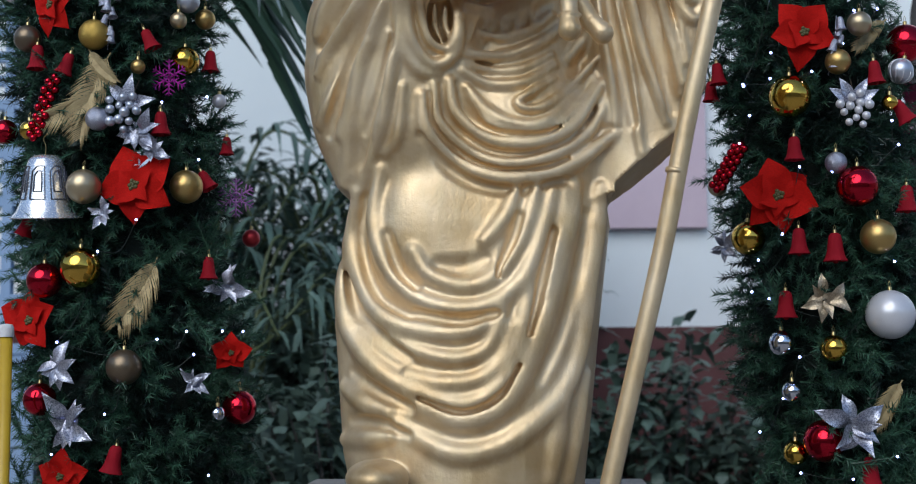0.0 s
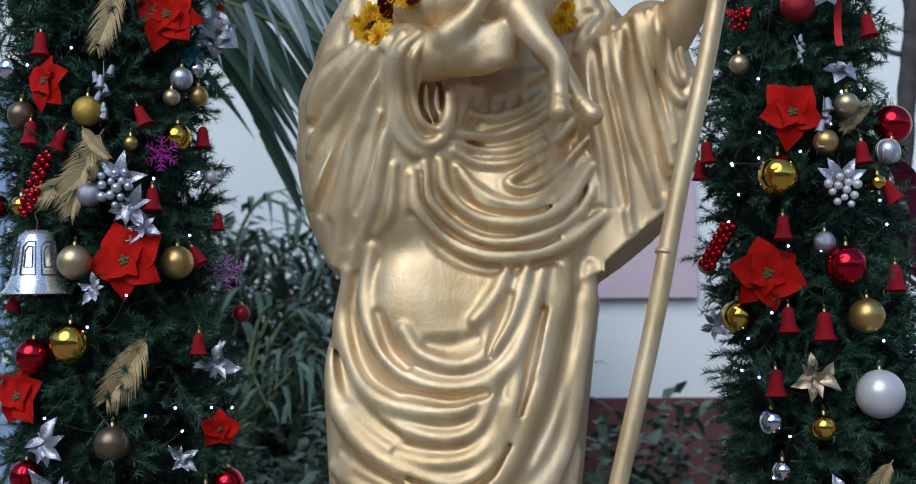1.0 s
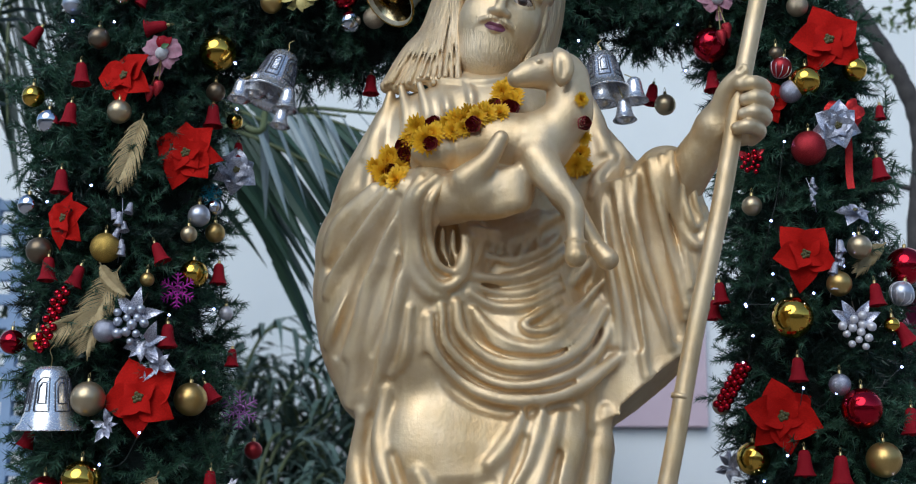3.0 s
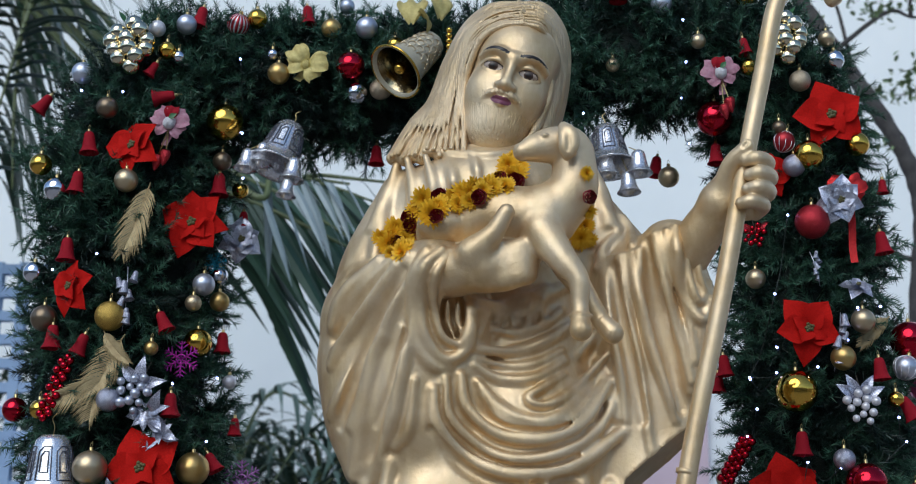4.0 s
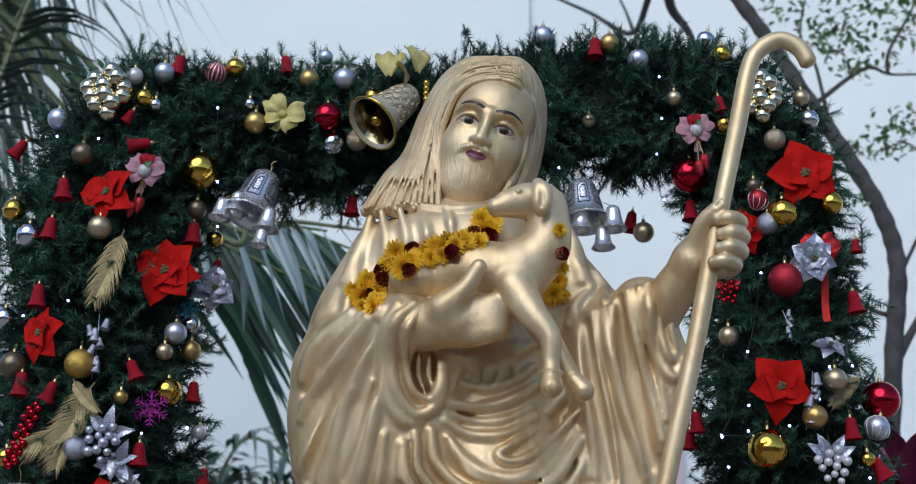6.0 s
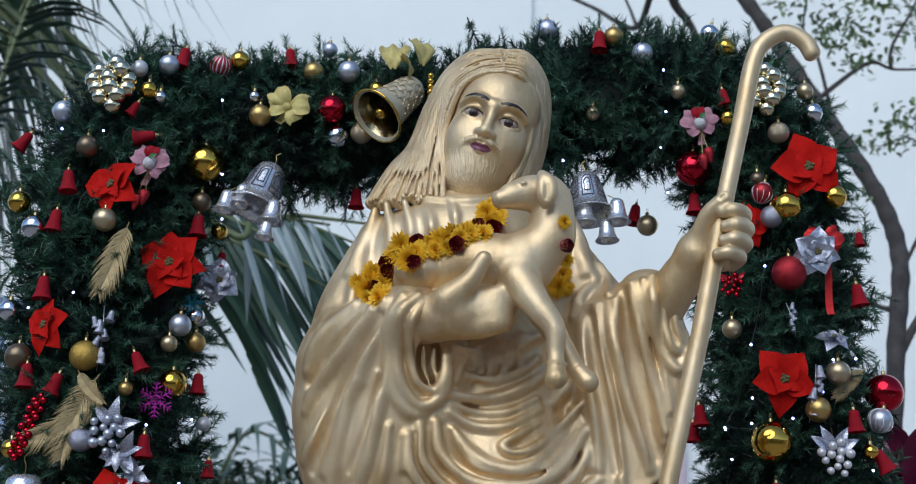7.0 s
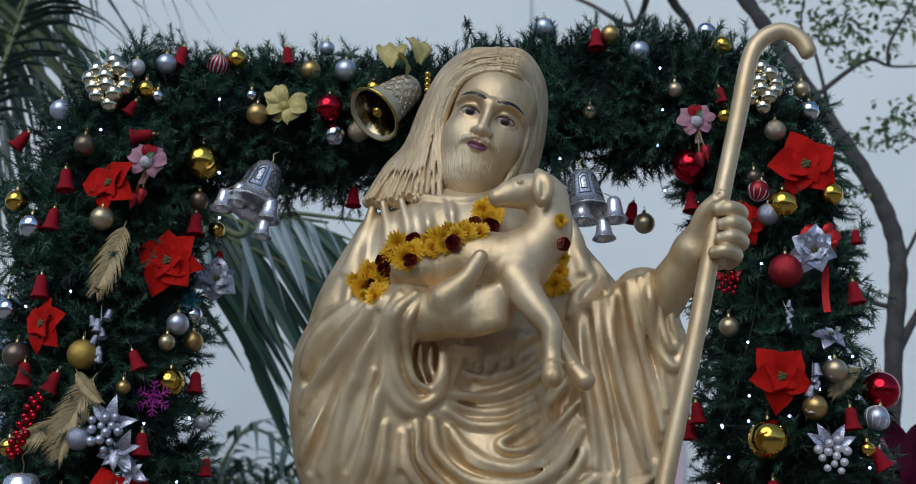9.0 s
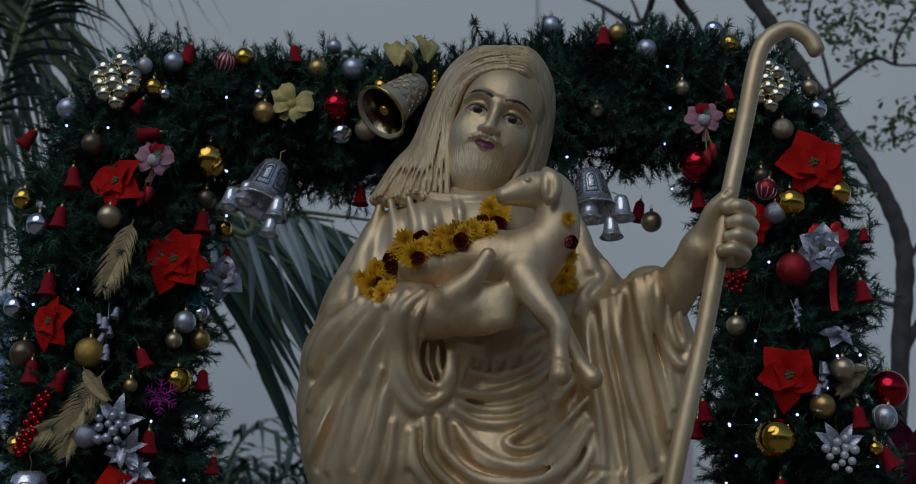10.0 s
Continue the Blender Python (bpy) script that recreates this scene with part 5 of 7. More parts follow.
coconut_palm()
for n, (px, py, pz, ps) in enumerate(((-1.55, 7.2, 2.45, 1.0), (-0.85, 7.5, 2.35, 1.0), (-0.25, 7.3, 2.25, 0.95), (-2.3, 7.6, 2.5, 1.1), (-1.2, 6.4, 1.75, 0.9), (-0.55, 6.6, 1.6, 0.9))):
    areca_palm(px, py, pz, ps, n + 1)
shrub(0.95, 7.2, 1.22, 0.55, 1, HEDGE, "low dark green shrub before the kerb")
shrub(1.55, 7.0, 1.15, 0.55, 2, HEDGE, "spreading dark green shrub before the kerb")
shrub(2.3, 7.3, 1.20, 0.6, 3, HEDGE, "dense dark green shrub near the wall")
shrub(0.35, 7.4, 1.05, 0.5, 4, HEDGE, "rounded dark green shrub before the kerb")
shrub(-0.6, 5.8, 1.25, 0.6, 5, HEDGE, "shaded dark green shrub under the palms")
for n in range(6):
    shrub(-2.3 + 0.48 * n, 8.0, 2.35, 0.55, 20 + n, HEDGE, "tall dark green hedge shrub against the wall")
shrub(-1.5, 5.9, 1.2, 0.6, 6, HEDGE, "broad dark green shrub under the palms")
bare_tree()
lattice_screen(-2.75, -2.02, 6.1, 1.2, 2.75)
cordyline(1.356, 4.0, 1.799)
yellow_post(-0.840, 2.75, 1.190)


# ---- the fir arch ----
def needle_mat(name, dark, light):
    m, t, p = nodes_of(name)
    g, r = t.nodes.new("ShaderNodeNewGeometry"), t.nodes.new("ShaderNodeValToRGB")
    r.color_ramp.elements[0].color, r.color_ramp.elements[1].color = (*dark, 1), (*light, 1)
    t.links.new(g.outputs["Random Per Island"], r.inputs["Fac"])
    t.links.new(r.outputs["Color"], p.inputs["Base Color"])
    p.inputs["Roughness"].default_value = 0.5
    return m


# one needle in a shaded and a lit tone, occlusion painted into the colour
FIR_SHADED = needle_mat("shade_toned_fir_needles", (0.003, 0.012, 0.008), (0.010, 0.036, 0.024))
FIR_LIT = needle_mat("light_toned_fir_needles", (0.018, 0.056, 0.034), (0.062, 0.155, 0.092))


def sprig(rng, count=108):
    """A fir branch tip along +z, about 1 long: a twig with side twigs, needles all round each. Vertices and triangles."""
    v, f = [], []
    twigs = [(np.zeros(3), np.array([0.0, 0.0, 1.0]), 1.0, count)]
    for k in range(4):
        a = 1.7 * k + rng.uniform(-0.5, 0.5)
        d = np.array([math.cos(a), math.sin(a), 1.15 + rng.uniform(-0.3, 0.3)])
        twigs.append((np.array([0, 0, 0.16 + 0.13 * k]), d / np.linalg.norm(d), rng.uniform(0.42, 0.58), count // 2))
    for base, way, ln, n in twigs:
        m = frame_of(way, rng)
        bend = rng.uniform(-0.15, 0.15, 2)
        for i in range(n):
            u = 0.05 + 0.95 * (i + 0.5) / n
            a = i * 2.4 + rng.uniform(-0.4, 0.4)
            p = base + m @ np.array([bend[0] * u * u, bend[1] * u * u, u * ln])
            d = m @ np.array([math.cos(a), math.sin(a), 0.55 + 0.6 * u + rng.uniform(-0.15, 0.15)])
            d /= np.linalg.norm(d)
            s = np.cross(d, rng.normal(size=3))
            s *= 0.0098 / np.linalg.norm(s)
            j = len(v)
            v += [p - s, p + s, p + d * rng.uniform(0.12, 0.17)]
            f.append((j, j + 1, j + 2))
        j = len(v)
        for u in (0.0, 1.0):
            for k in range(3):
                w = 0.014 * (1.1 - u)
                v.append(base + m @ np.array([bend[0] * u * u + w * math.cos(2.1 * k), bend[1] * u * u + w * math.sin(2.1 * k), u * ln]))
        for k in range(3):
            a, b = j + k, j + (k + 1) % 3
            f += [(a, b, b + 3), (a, b + 3, a + 3)]
    return np.array(v), np.array(f)


def frame_of(d, rng):
    d = d / np.linalg.norm(d)
    s = np.cross(d, rng.normal(size=3))
    s /= np.linalg.norm(s)
    return np.column_stack([s, np.cross(d, s), d])


def fir_arch(line):
    """Thick columns and a beam of artificial fir round a bent tube; line: rows of x, y, z and radius."""
    rng = np.random.default_rng(3)
    root = thing("fir_arch", (0, 0, 0), "dark green artificial fir arch dressed with ornaments", "christmas arch")
    pts = curve_through([p[:3] for p in line], 10)
    rad = np.interp(np.linspace(0, 1, len(pts)), np.linspace(0, 1, len(line)), [p[3] for p in line])
    # filler tube; its near-black colour stands for shade between the branches
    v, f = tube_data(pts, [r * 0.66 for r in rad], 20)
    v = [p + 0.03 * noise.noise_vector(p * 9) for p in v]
    part("painted_shade_core", mesh_of("painted_shade_core", v, f, [SHADE_CORE], True), None, root, "near-black filler core with the inner shade in its colour")
    seg = [0.0]
    for a, b in zip(pts[:-1], pts[1:]):
        seg.append(seg[-1] + (b - a).length)
    seg, P = np.array(seg), np.array([tuple(p) for p in pts])
    models = [sprig(rng) for _ in range(10)]

    def spot(deep):
        s = rng.uniform(0, seg[-1])
        c = np.array([np.interp(s, seg, P[:, k]) for k in range(3)])
        t = np.array([np.interp(s + 0.02, seg, P[:, k]) for k in range(3)]) - np.array([np.interp(s - 0.02, seg, P[:, k]) for k in range(3)])
        t /= np.linalg.norm(t) + 1e-9
        r = np.interp(s, seg, rad)
        a = rng.normal(-math.pi / 2, 1.25)
        side = np.cross(t, [0, 1, 0])
        side /= np.linalg.norm(side)
        back = np.cross(side, t)
        back *= np.sign(back[1])
        o = side * math.cos(a) + back * math.sin(a)
        d = o + 0.5 * rng.normal(size=3) + np.array([0, 0, -0.1])
        d /= np.linalg.norm(d)
        size = rng.uniform(0.095, 0.16)
        start = c + o * r * (deep + rng.uniform(-0.12, 0.10)) - d * size * 0.8
        return start, frame_of(d, rng), size

    # the deep layer takes the shaded tone, the outer layer the lit one
    for name, mat, count, deep in (("deep_needles", FIR_SHADED, 2500, 0.80), ("outer_needles", FIR_LIT, 1150, 0.95)):
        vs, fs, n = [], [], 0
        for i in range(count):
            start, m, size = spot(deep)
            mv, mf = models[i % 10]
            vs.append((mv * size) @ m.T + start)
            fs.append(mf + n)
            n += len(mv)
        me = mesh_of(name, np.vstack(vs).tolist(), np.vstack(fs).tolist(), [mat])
        tagged(part(name, me, None, root, "dense green plastic needles, tone painted for shade by depth"), kind="stuff")
    tips = []
    for k in range(5):
        mv, mf = models[k]
        tips.append(mesh_of("branch_tip", mv.tolist(), mf.tolist(), [FIR_LIT]))
    for i in range(260):
        start, m, size = spot(1.04)
        place = Matrix.Translation(start) @ Matrix([list(r) for r in m]).to_4x4() @ Matrix.Diagonal((size, size, size, 1))
        part("branch_tip", tips[i % 5], None, root, place=place)
    return root


# ---- ornaments ----
SHARED = {}


def shared(key, make):
    if key not in SHARED:
        SHARED[key] = make()
    return SHARED[key]


def ball_mesh(material, steps=28, rings=16):
    return turned([(math.sin(math.pi * j / rings) * 1.0 + 1e-4, -math.cos(math.pi * j / rings)) for j in range(rings + 1)], steps, "ball", material)


def scaled(s, x=0.0, y=0.0, z=0.0, rx=0, ry=0, rz=0):
    return pose(x, y, z, rx, ry, rz) @ Matrix.Diagonal((s, s, s, 1))


FINISH = {"gold": "shiny gold", "gold_matte": "satin gold", "champagne": "satin champagne", "brown": "dull bronze", "red": "shiny red", "red_matte": "satin red",
          "silver": "shiny silver", "silver_matte": "satin silver grey", "pale": "pearly white", "glit_gold": "glittering gold", "glit_red": "glittering red",
          "glit_champ": "glittering champagne", "glit_silver": "glittering silver"}


def hanger(root, top, lean=0.0):
    """A brass cap with its loop and a bit of gold thread."""
    cap = shared("cap", lambda: turned([(0.0001, 0.011), (0.0055, 0.0108), (0.0062, 0.009), (0.0062, 0.0), (0.007, -0.001)], 14, "cap", CAP))
    loop = shared("loop", lambda: tube_mesh("thread", curve_through([(0, 0, 0.009), (0.003, 0, 0.016), (0.003, 0, 0.020), (0.001, 0.004, 0.028)], 4)
                                            + curve_through([(0.001, 0.004, 0.028), (-0.003, 0, 0.020), (-0.003, 0, 0.016), (0, 0, 0.009)], 4), 0.0007, THREAD, 5))
    c = part("cap", cap, None, root, place=top)
    part("thread", loop, None, c)


def bauble(x, y, z, d, finish, lean=0):
    root = thing("bauble", pose(x, y, z, 0, lean, 0), FINISH[finish] + " ball ornament hanging in the fir arch", "bauble", "balls on the fir arch")
    part("ball", shared("ball_" + finish, lambda: ball_mesh(BALLS[finish])), None, root, place=scaled(d / 2))
    hanger(root, scaled(0.7, z=d / 2 - 0.0008))


def fluted_bauble(x, y, z, d, lean=0, turns=14):
    def make():
        v, f, mats, n, m = [], [], [], turns * 6, 16
        for j in range(m + 1):
            r, h = math.sin(math.pi * j / m) + 1e-4, -math.cos(math.pi * j / m)
            for i in range(n):
                a = 2 * math.pi * i / n
                k = 1 + 0.045 * math.cos(turns * a)
                v.append((r * k * math.cos(a), r * k * math.sin(a), h))
        for j in range(m):
            for i in range(n):
                f.append((j * n + i, j * n + (i + 1) % n, (j + 1) * n + (i + 1) % n, (j + 1) * n + i))
                mats.append(1 if i % 6 in (2, 3) else 0)
        me = mesh_of("fluted_ball", v, f, [BALLS["red_matte"], BALLS["pale"]], True)
        me.polygons.foreach_set("material_index", mats)
        return me
    root = thing("fluted_bauble", pose(x, y, z, 30, lean, 0), "red and white striped fluted ball in the fir arch", "bauble", "balls on the fir arch")
    part("ball", shared("fluted", make), None, root, place=scaled(d / 2))
    hanger(root, scaled(0.7, z=d / 2 - 0.0008))


def laced_bauble(x, y, z, d, finish, line):
    """A ball wound with pale raised lines."""
    root = thing("laced_bauble", pose(x, y, z, 15, 10, 20), FINISH[finish] + " ball with raised scrollwork lines on it", "bauble", "balls on the fir arch")
    b = part("ball", shared("ball_" + finish, lambda: ball_mesh(BALLS[finish])), None, root, place=scaled(d / 2))

    def lines():
        out = []
        for k in range(5):
            a = math.pi * k / 5
            out.append(tube_data([(1.005 * math.cos(s) * math.cos(a), 1.005 * math.cos(s) * math.sin(a) + 0.12 * math.sin(3 * s), 1.005 * math.sin(s)) for s in np.linspace(0, 2 * math.pi, 40)], 0.035, 5))
        vv, ff = joined(out)
        return mesh_of("scrollwork", vv, ff, [line], True)
    part("scrollwork", shared("lines_" + finish, lines), None, b)
    hanger(root, scaled(0.7, z=d / 2 - 0.0008))


BELL = [(0.0001, 0.98), (0.13, 0.97), (0.20, 0.90), (0.235, 0.75), (0.265, 0.5), (0.30, 0.28), (0.355, 0.12), (0.415, 0.03), (0.43, 0.0), (0.40, 0.0), (0.325, 0.14), (0.275, 0.30), (0.235, 0.6), (0.16, 0.85), (0.0001, 0.9)]


def bell_mesh(material):
    return turned(BELL, 26, "bell", material)


def red_bell(x, y, z, h, lean=0, tip=0):
    root = thing("red_bell", pose(x, y, z, tip, lean, 0), "small red flocked bell hanging in the fir arch", "bell", "red bells on the fir arch")
    b = part("body", shared("bell_red", lambda: bell_mesh(RED_FLOCK)), None, root, place=scaled(h, z=-h / 2))
    part("clapper", shared("clapper_red", lambda: ball_mesh(RED_FLOCK, 10, 6)), None, root, place=scaled(h * 0.12, z=-h * 0.46))
    hanger(root, scaled(0.6, z=h * 0.475))


WIDE = Matrix.Diagonal((1.24, 1.24, 1, 1))


def silver_bell(x, y, z, h, lean=0, tip=0, small=(), label="large silver plastic bell with engraved squares and small bells"):
    """A big bell with raised frets; small: places of little bells under it."""
    root = thing("silver_bell", pose(x, y, z, tip, lean, 0), label, "bell", "silver bells on the fir arch")
    part("body", shared("bell_silver", lambda: bell_mesh(SILVER_CHROME)), None, root, place=scaled(h, z=-h / 2) @ WIDE)

    def fret(s0):
        z0, z1, w, ring = 0.26 + 0.30 * s0, 0.82 - 0.2 * s0, 0.36 * (1 - s0), []
        for da, zz in ((-w, z0), (w, z0), (w, z1), (-w * 0.2, z1), (-w, z1 * 0.9), (-w, z0)):
            r = np.interp(zz, [0.28, 0.5, 0.75, 0.9], [0.30, 0.265, 0.235, 0.20]) + 0.007
            ring.append((r, da, zz))
        line = [np.array(p) * (1 - u) + np.array(q) * u for p, q in zip(ring[:-1], ring[1:]) for u in (0, 0.34, 0.67)] + [np.array(ring[-1])]
        return tube_mesh("engraved_square", [(p[0] * math.cos(p[1]), p[0] * math.sin(p[1]), p[2]) for p in line], 0.008, GROOVE, 4)
    for k in range(14):
        part("engraved_square", shared("fret%d" % (k % 2), lambda: fret((0.12, 0.5)[k % 2])), None, root, place=scaled(h, z=-h / 2, rz=51.43 * (k // 2) + 12) @ WIDE)
    part("rim", shared("rim", lambda: tube_mesh("rim", [(0.422 * math.cos(a), 0.422 * math.sin(a), 0.012) for a in np.linspace(0, 2 * math.pi, 40)], 0.014, SILVER_CHROME, 6)), None, root, place=scaled(h, z=-h / 2) @ WIDE)
    part("clapper", shared("clapper_silver", lambda: ball_mesh(SILVER_CHROME, 12, 8)), None, root, place=scaled(h * 0.09, z=-h * 0.44))
    part("hook", tube_mesh("hook", curve_through([(0, 0, h * 0.46), (0.002, 0, h * 0.6), (-0.003, 0, h * 0.72), (0.006, 0, h * 0.80)], 5), 0.0012, CAP, 5), None, root)
    for sx, sz, sh in small:
        s = part("small_bell", shared("bell_silver", lambda: bell_mesh(SILVER_CHROME)), None, root, "small silver bell", place=scaled(sh, sx, -0.02 - abs(sx) * 0.2, sz - sh / 2, 8, lean * -0.6, 0) @ WIDE)
        part("string", tube_mesh("string", [(0, 0, 0.97), (-sx * 0.25 / sh, 0.3, 1.0 + 0.5 * (-sz - h * 0.3) / sh)], 0.02, THREAD, 5), None, s)


def enamel_bells(x, y, z, h):
    """Two cream and gold bells under a gauze bow."""
    root = thing("enamel_bells", pose(x, y, z), "pair of cream gold bells under yellow gauze bow", "bell")

    def scales():
        out = []
        for j in range(5):
            zz = 0.28 + 0.12 * j
            r = np.interp(zz, [0.28, 0.5, 0.75, 0.9], [0.30, 0.265, 0.235, 0.20])
            for i in range(12):
                a = 2 * math.pi * (i + 0.5 * (j % 2)) / 12
                out.append(tube_data([(r * math.cos(a + 0.2 * math.cos(s)) * 1.01, r * math.sin(a + 0.2 * math.cos(s)) * 1.01, zz + 0.055 * math.sin(s)) for s in np.linspace(0, 2 * math.pi, 11)], 0.008, 4))
        vv, ff = joined(out)
        return mesh_of("scale_pattern", vv, ff, [BALLS["champagne"]])
    for sx, lean, tip in ((0.0, 38, -28), (h * 0.95, -10, -15)):
        b = part("bell", shared("bell_cream", lambda: bell_mesh(CREAM_ENAMEL)), None, root, place=pose(sx, 0, 0, tip, lean, 0) @ scaled(h, z=-h / 2))
        part("scale_pattern", shared("scales", scales), None, b)
        part("gold_rim", shared("rim_gold", lambda: tube_mesh("gold_rim", [(0.422 * math.cos(a), 0.422 * math.sin(a), 0.012) for a in np.linspace(0, 2 * math.pi, 40)], 0.018, BALLS["gold"], 6)), None, b)
        part("lining", shared("lining_gold", lambda: turned([(0.402, 0.004), (0.318, 0.14), (0.268, 0.30), (0.228, 0.6), (0.155, 0.84), (0.0001, 0.885)], 26, "lining", BELL_LINING)), None, b)
        part("clapper", shared("clapper_gold", lambda: ball_mesh(BALLS["gold"], 12, 8)), None, b, place=scaled(0.09, z=0.12))
    for k, (dx, dz, s, mat) in enumerate(((-0.01, 0.075, 0.06, GAUZE_GOLD), (0.055, 0.085, 0.06, GAUZE_GOLD), (0.025, 0.055, 0.045, GAUZE_GOLD))):
        part("gauze_loop", crumple("gauze_loop", s, 11 + k, mat), None, root, "yellow gauze loop", place=pose(dx, -0.01, dz, 70, 0, 40 * k))
    for k in range(6):
        part("bead", shared("clapper_gold", lambda: ball_mesh(BALLS["gold"], 12, 8)), None, root, place=scaled(0.007, h * 0.5, -0.05, 0.04 - 0.013 * k))


def crumple(name, size, seed, material, rows=9):
    """A crumpled piece of ribbon or gauze, fanning out from one end; two-sided and thin."""
    rng = random.Random(seed)
    v, f = [], []
    ph = rng.uniform(0, 6)
    for j in range(rows):
        u = j / (rows - 1)
        for i in range(rows):
            w = (i / (rows - 1) - 0.5)
            wide = 0.25 + 0.95 * math.sin(u * 2.2)
            v.append((w * wide * size, size * (1.15 * u + 0.06 * math.sin(9 * w + ph)), size * (0.10 * math.sin(14 * w + ph) * u + 0.28 * math.sin(3.0 * u))))
    n = len(v)
    v += [(a, b, c - 0.0008) for a, b, c in v]
    for j in range(rows - 1):
        for i in range(rows - 1):
            a = j * rows + i
            f += [(a, a + 1, a + rows + 1, a + rows), (n + a + rows, n + a + rows + 1, n + a + 1, n + a)]
    return mesh_of(name, v, f, [material], True)


def petal_mesh(name, length, width, lift, droop, material, point=1.0, ripple=0.0):
    """A pointed petal along +y with a raised midrib, about 1 mm thick."""
    v, f, rows, cols = [], [], 10, 7
    for j in range(rows):
        u = j / (rows - 1)
        w = width * (math.sin(math.pi * min(1, u * 0.97 + 0.03)) ** 0.85) * (1.30 - 0.58 * u * point) * (1 - 0.28 * u ** 3)
        for i in range(cols):
            s = i / (cols - 1) * 2 - 1
            v.append((w * s * 0.5, length * u, lift * math.sin(u * 1.6) - droop * u * u + 0.10 * width * abs(s) * math.sin(math.pi * u) + ripple * width * math.sin(9 * u + 2 * s) * abs(s)))
    n = len(v)
    v += [(a, b, c - 0.001) for a, b, c in v]
    for j in range(rows - 1):
        for i in range(cols - 1):
            a = j * cols + i
            f += [(a, a + 1, a + cols + 1, a + cols), (n + a + cols, n + a + cols + 1, n + a + 1, n + a)]
    return mesh_of(name, v, f, [material], True)


def poinsettia(x, y, z, d, roll=0, tip=0, turn=0, petals=6, mat=None, label="large red velvet poinsettia flower in the fir arch", kind_name="poinsettia", seed=1):
    """An open flower that faces the viewer's side of the arch: broad petals, a few small ones, a gold heart."""
    mat = mat or RED_PETAL
    root = thing(kind_name, pose(x, y, z, 90 + tip, 0, turn), label, "artificial flower", "flowers on the fir arch")
    rng = random.Random(seed)
    big = [petal_mesh("petal", 0.52, w, 0.06, dr, mat, 1.0, 0.03) for w, dr in ((0.43, 0.14), (0.48, 0.06), (0.40, 0.20))]
    for k in range(petals):
        a = roll + 360 * k / petals + rng.uniform(-9, 9)
        s = d * rng.uniform(0.88, 1.06)
        part("petal", big[k % 3], None, root, place=pose(0, 0, 0.002 * (k % 2), rng.uniform(-6, 10), 0, a) @ Matrix.Diagonal((s, s, s, 1)))
    for k in range(petals - 1):
        a = roll + 25 + 360 * k / (petals - 1) + rng.uniform(-10, 10)
        s = d * rng.uniform(0.48, 0.62)
        part("small_petal", big[k % 3], None, root, place=pose(0, 0, 0.008, rng.uniform(8, 24), 0, a) @ Matrix.Diagonal((s, s, s, 1)))
    for k in range(9):
        a = 2.4 * k
        r = 0.0022 * math.sqrt(k) * d / 0.13
        part("stamen", shared("stamen", lambda: ball_mesh(STAMEN, 8, 6)), None, root, place=scaled(0.0036 * d / 0.13, r * math.cos(a) * 1.2, r * math.sin(a) * 1.2, 0.013))
    return root


def feather(x, y, z, length, roll=0, bend=0.3, turn=0, width=0.27):
    """A gold plume: a curved quill with fine barbs."""
    root = thing("gold_feather", pose(x, y, z, 0, roll, turn), "pale gold feather plume tucked into the fir arch", "feather", "plumes on the fir arch")
    line = [(bend * length * u * u, -0.03 * length * math.sin(3 * u), -length * u) for u in np.linspace(0, 1, 14)]
    part("quill", tube_mesh("quill", line, [0.0016 * (1.1 - u) for u in np.linspace(0, 1, 14)], FEATHER, 5), None, root)
    rng = random.Random(int(1000 * length))
    v, f = [], []
    for k in range(42):
        u = 0.08 + 0.92 * k / 42
        c = Vector((bend * length * u * u, -0.03 * length * math.sin(3 * u), -length * u))
        for s in (-1, 1):
            ln = length * width * (0.35 + 0.9 * math.sin(math.pi * min(1, u * 0.85 + 0.12))) * rng.uniform(0.75, 1.1)
            d = Vector((s * 0.8 + bend * u, -0.35, -0.75 - 0.5 * u + rng.uniform(-0.1, 0.1))).normalized()
            e = d.cross(Vector((0, 1, 0))).normalized() * 0.0010
            n = len(v)
            v += [c - e, c + e, c + d * ln * 0.6 + e * 1.2, c + d * ln * 0.6 - e * 1.2, c + d * ln + Vector((0, 0.006, -0.22 * ln))]
            f += [(n, n + 1, n + 2, n + 3), (n + 3, n + 2, n + 4)]
    tagged(part("vane", mesh_of("vane", v, f, [FEATHER]), None, root), kind="stuff")


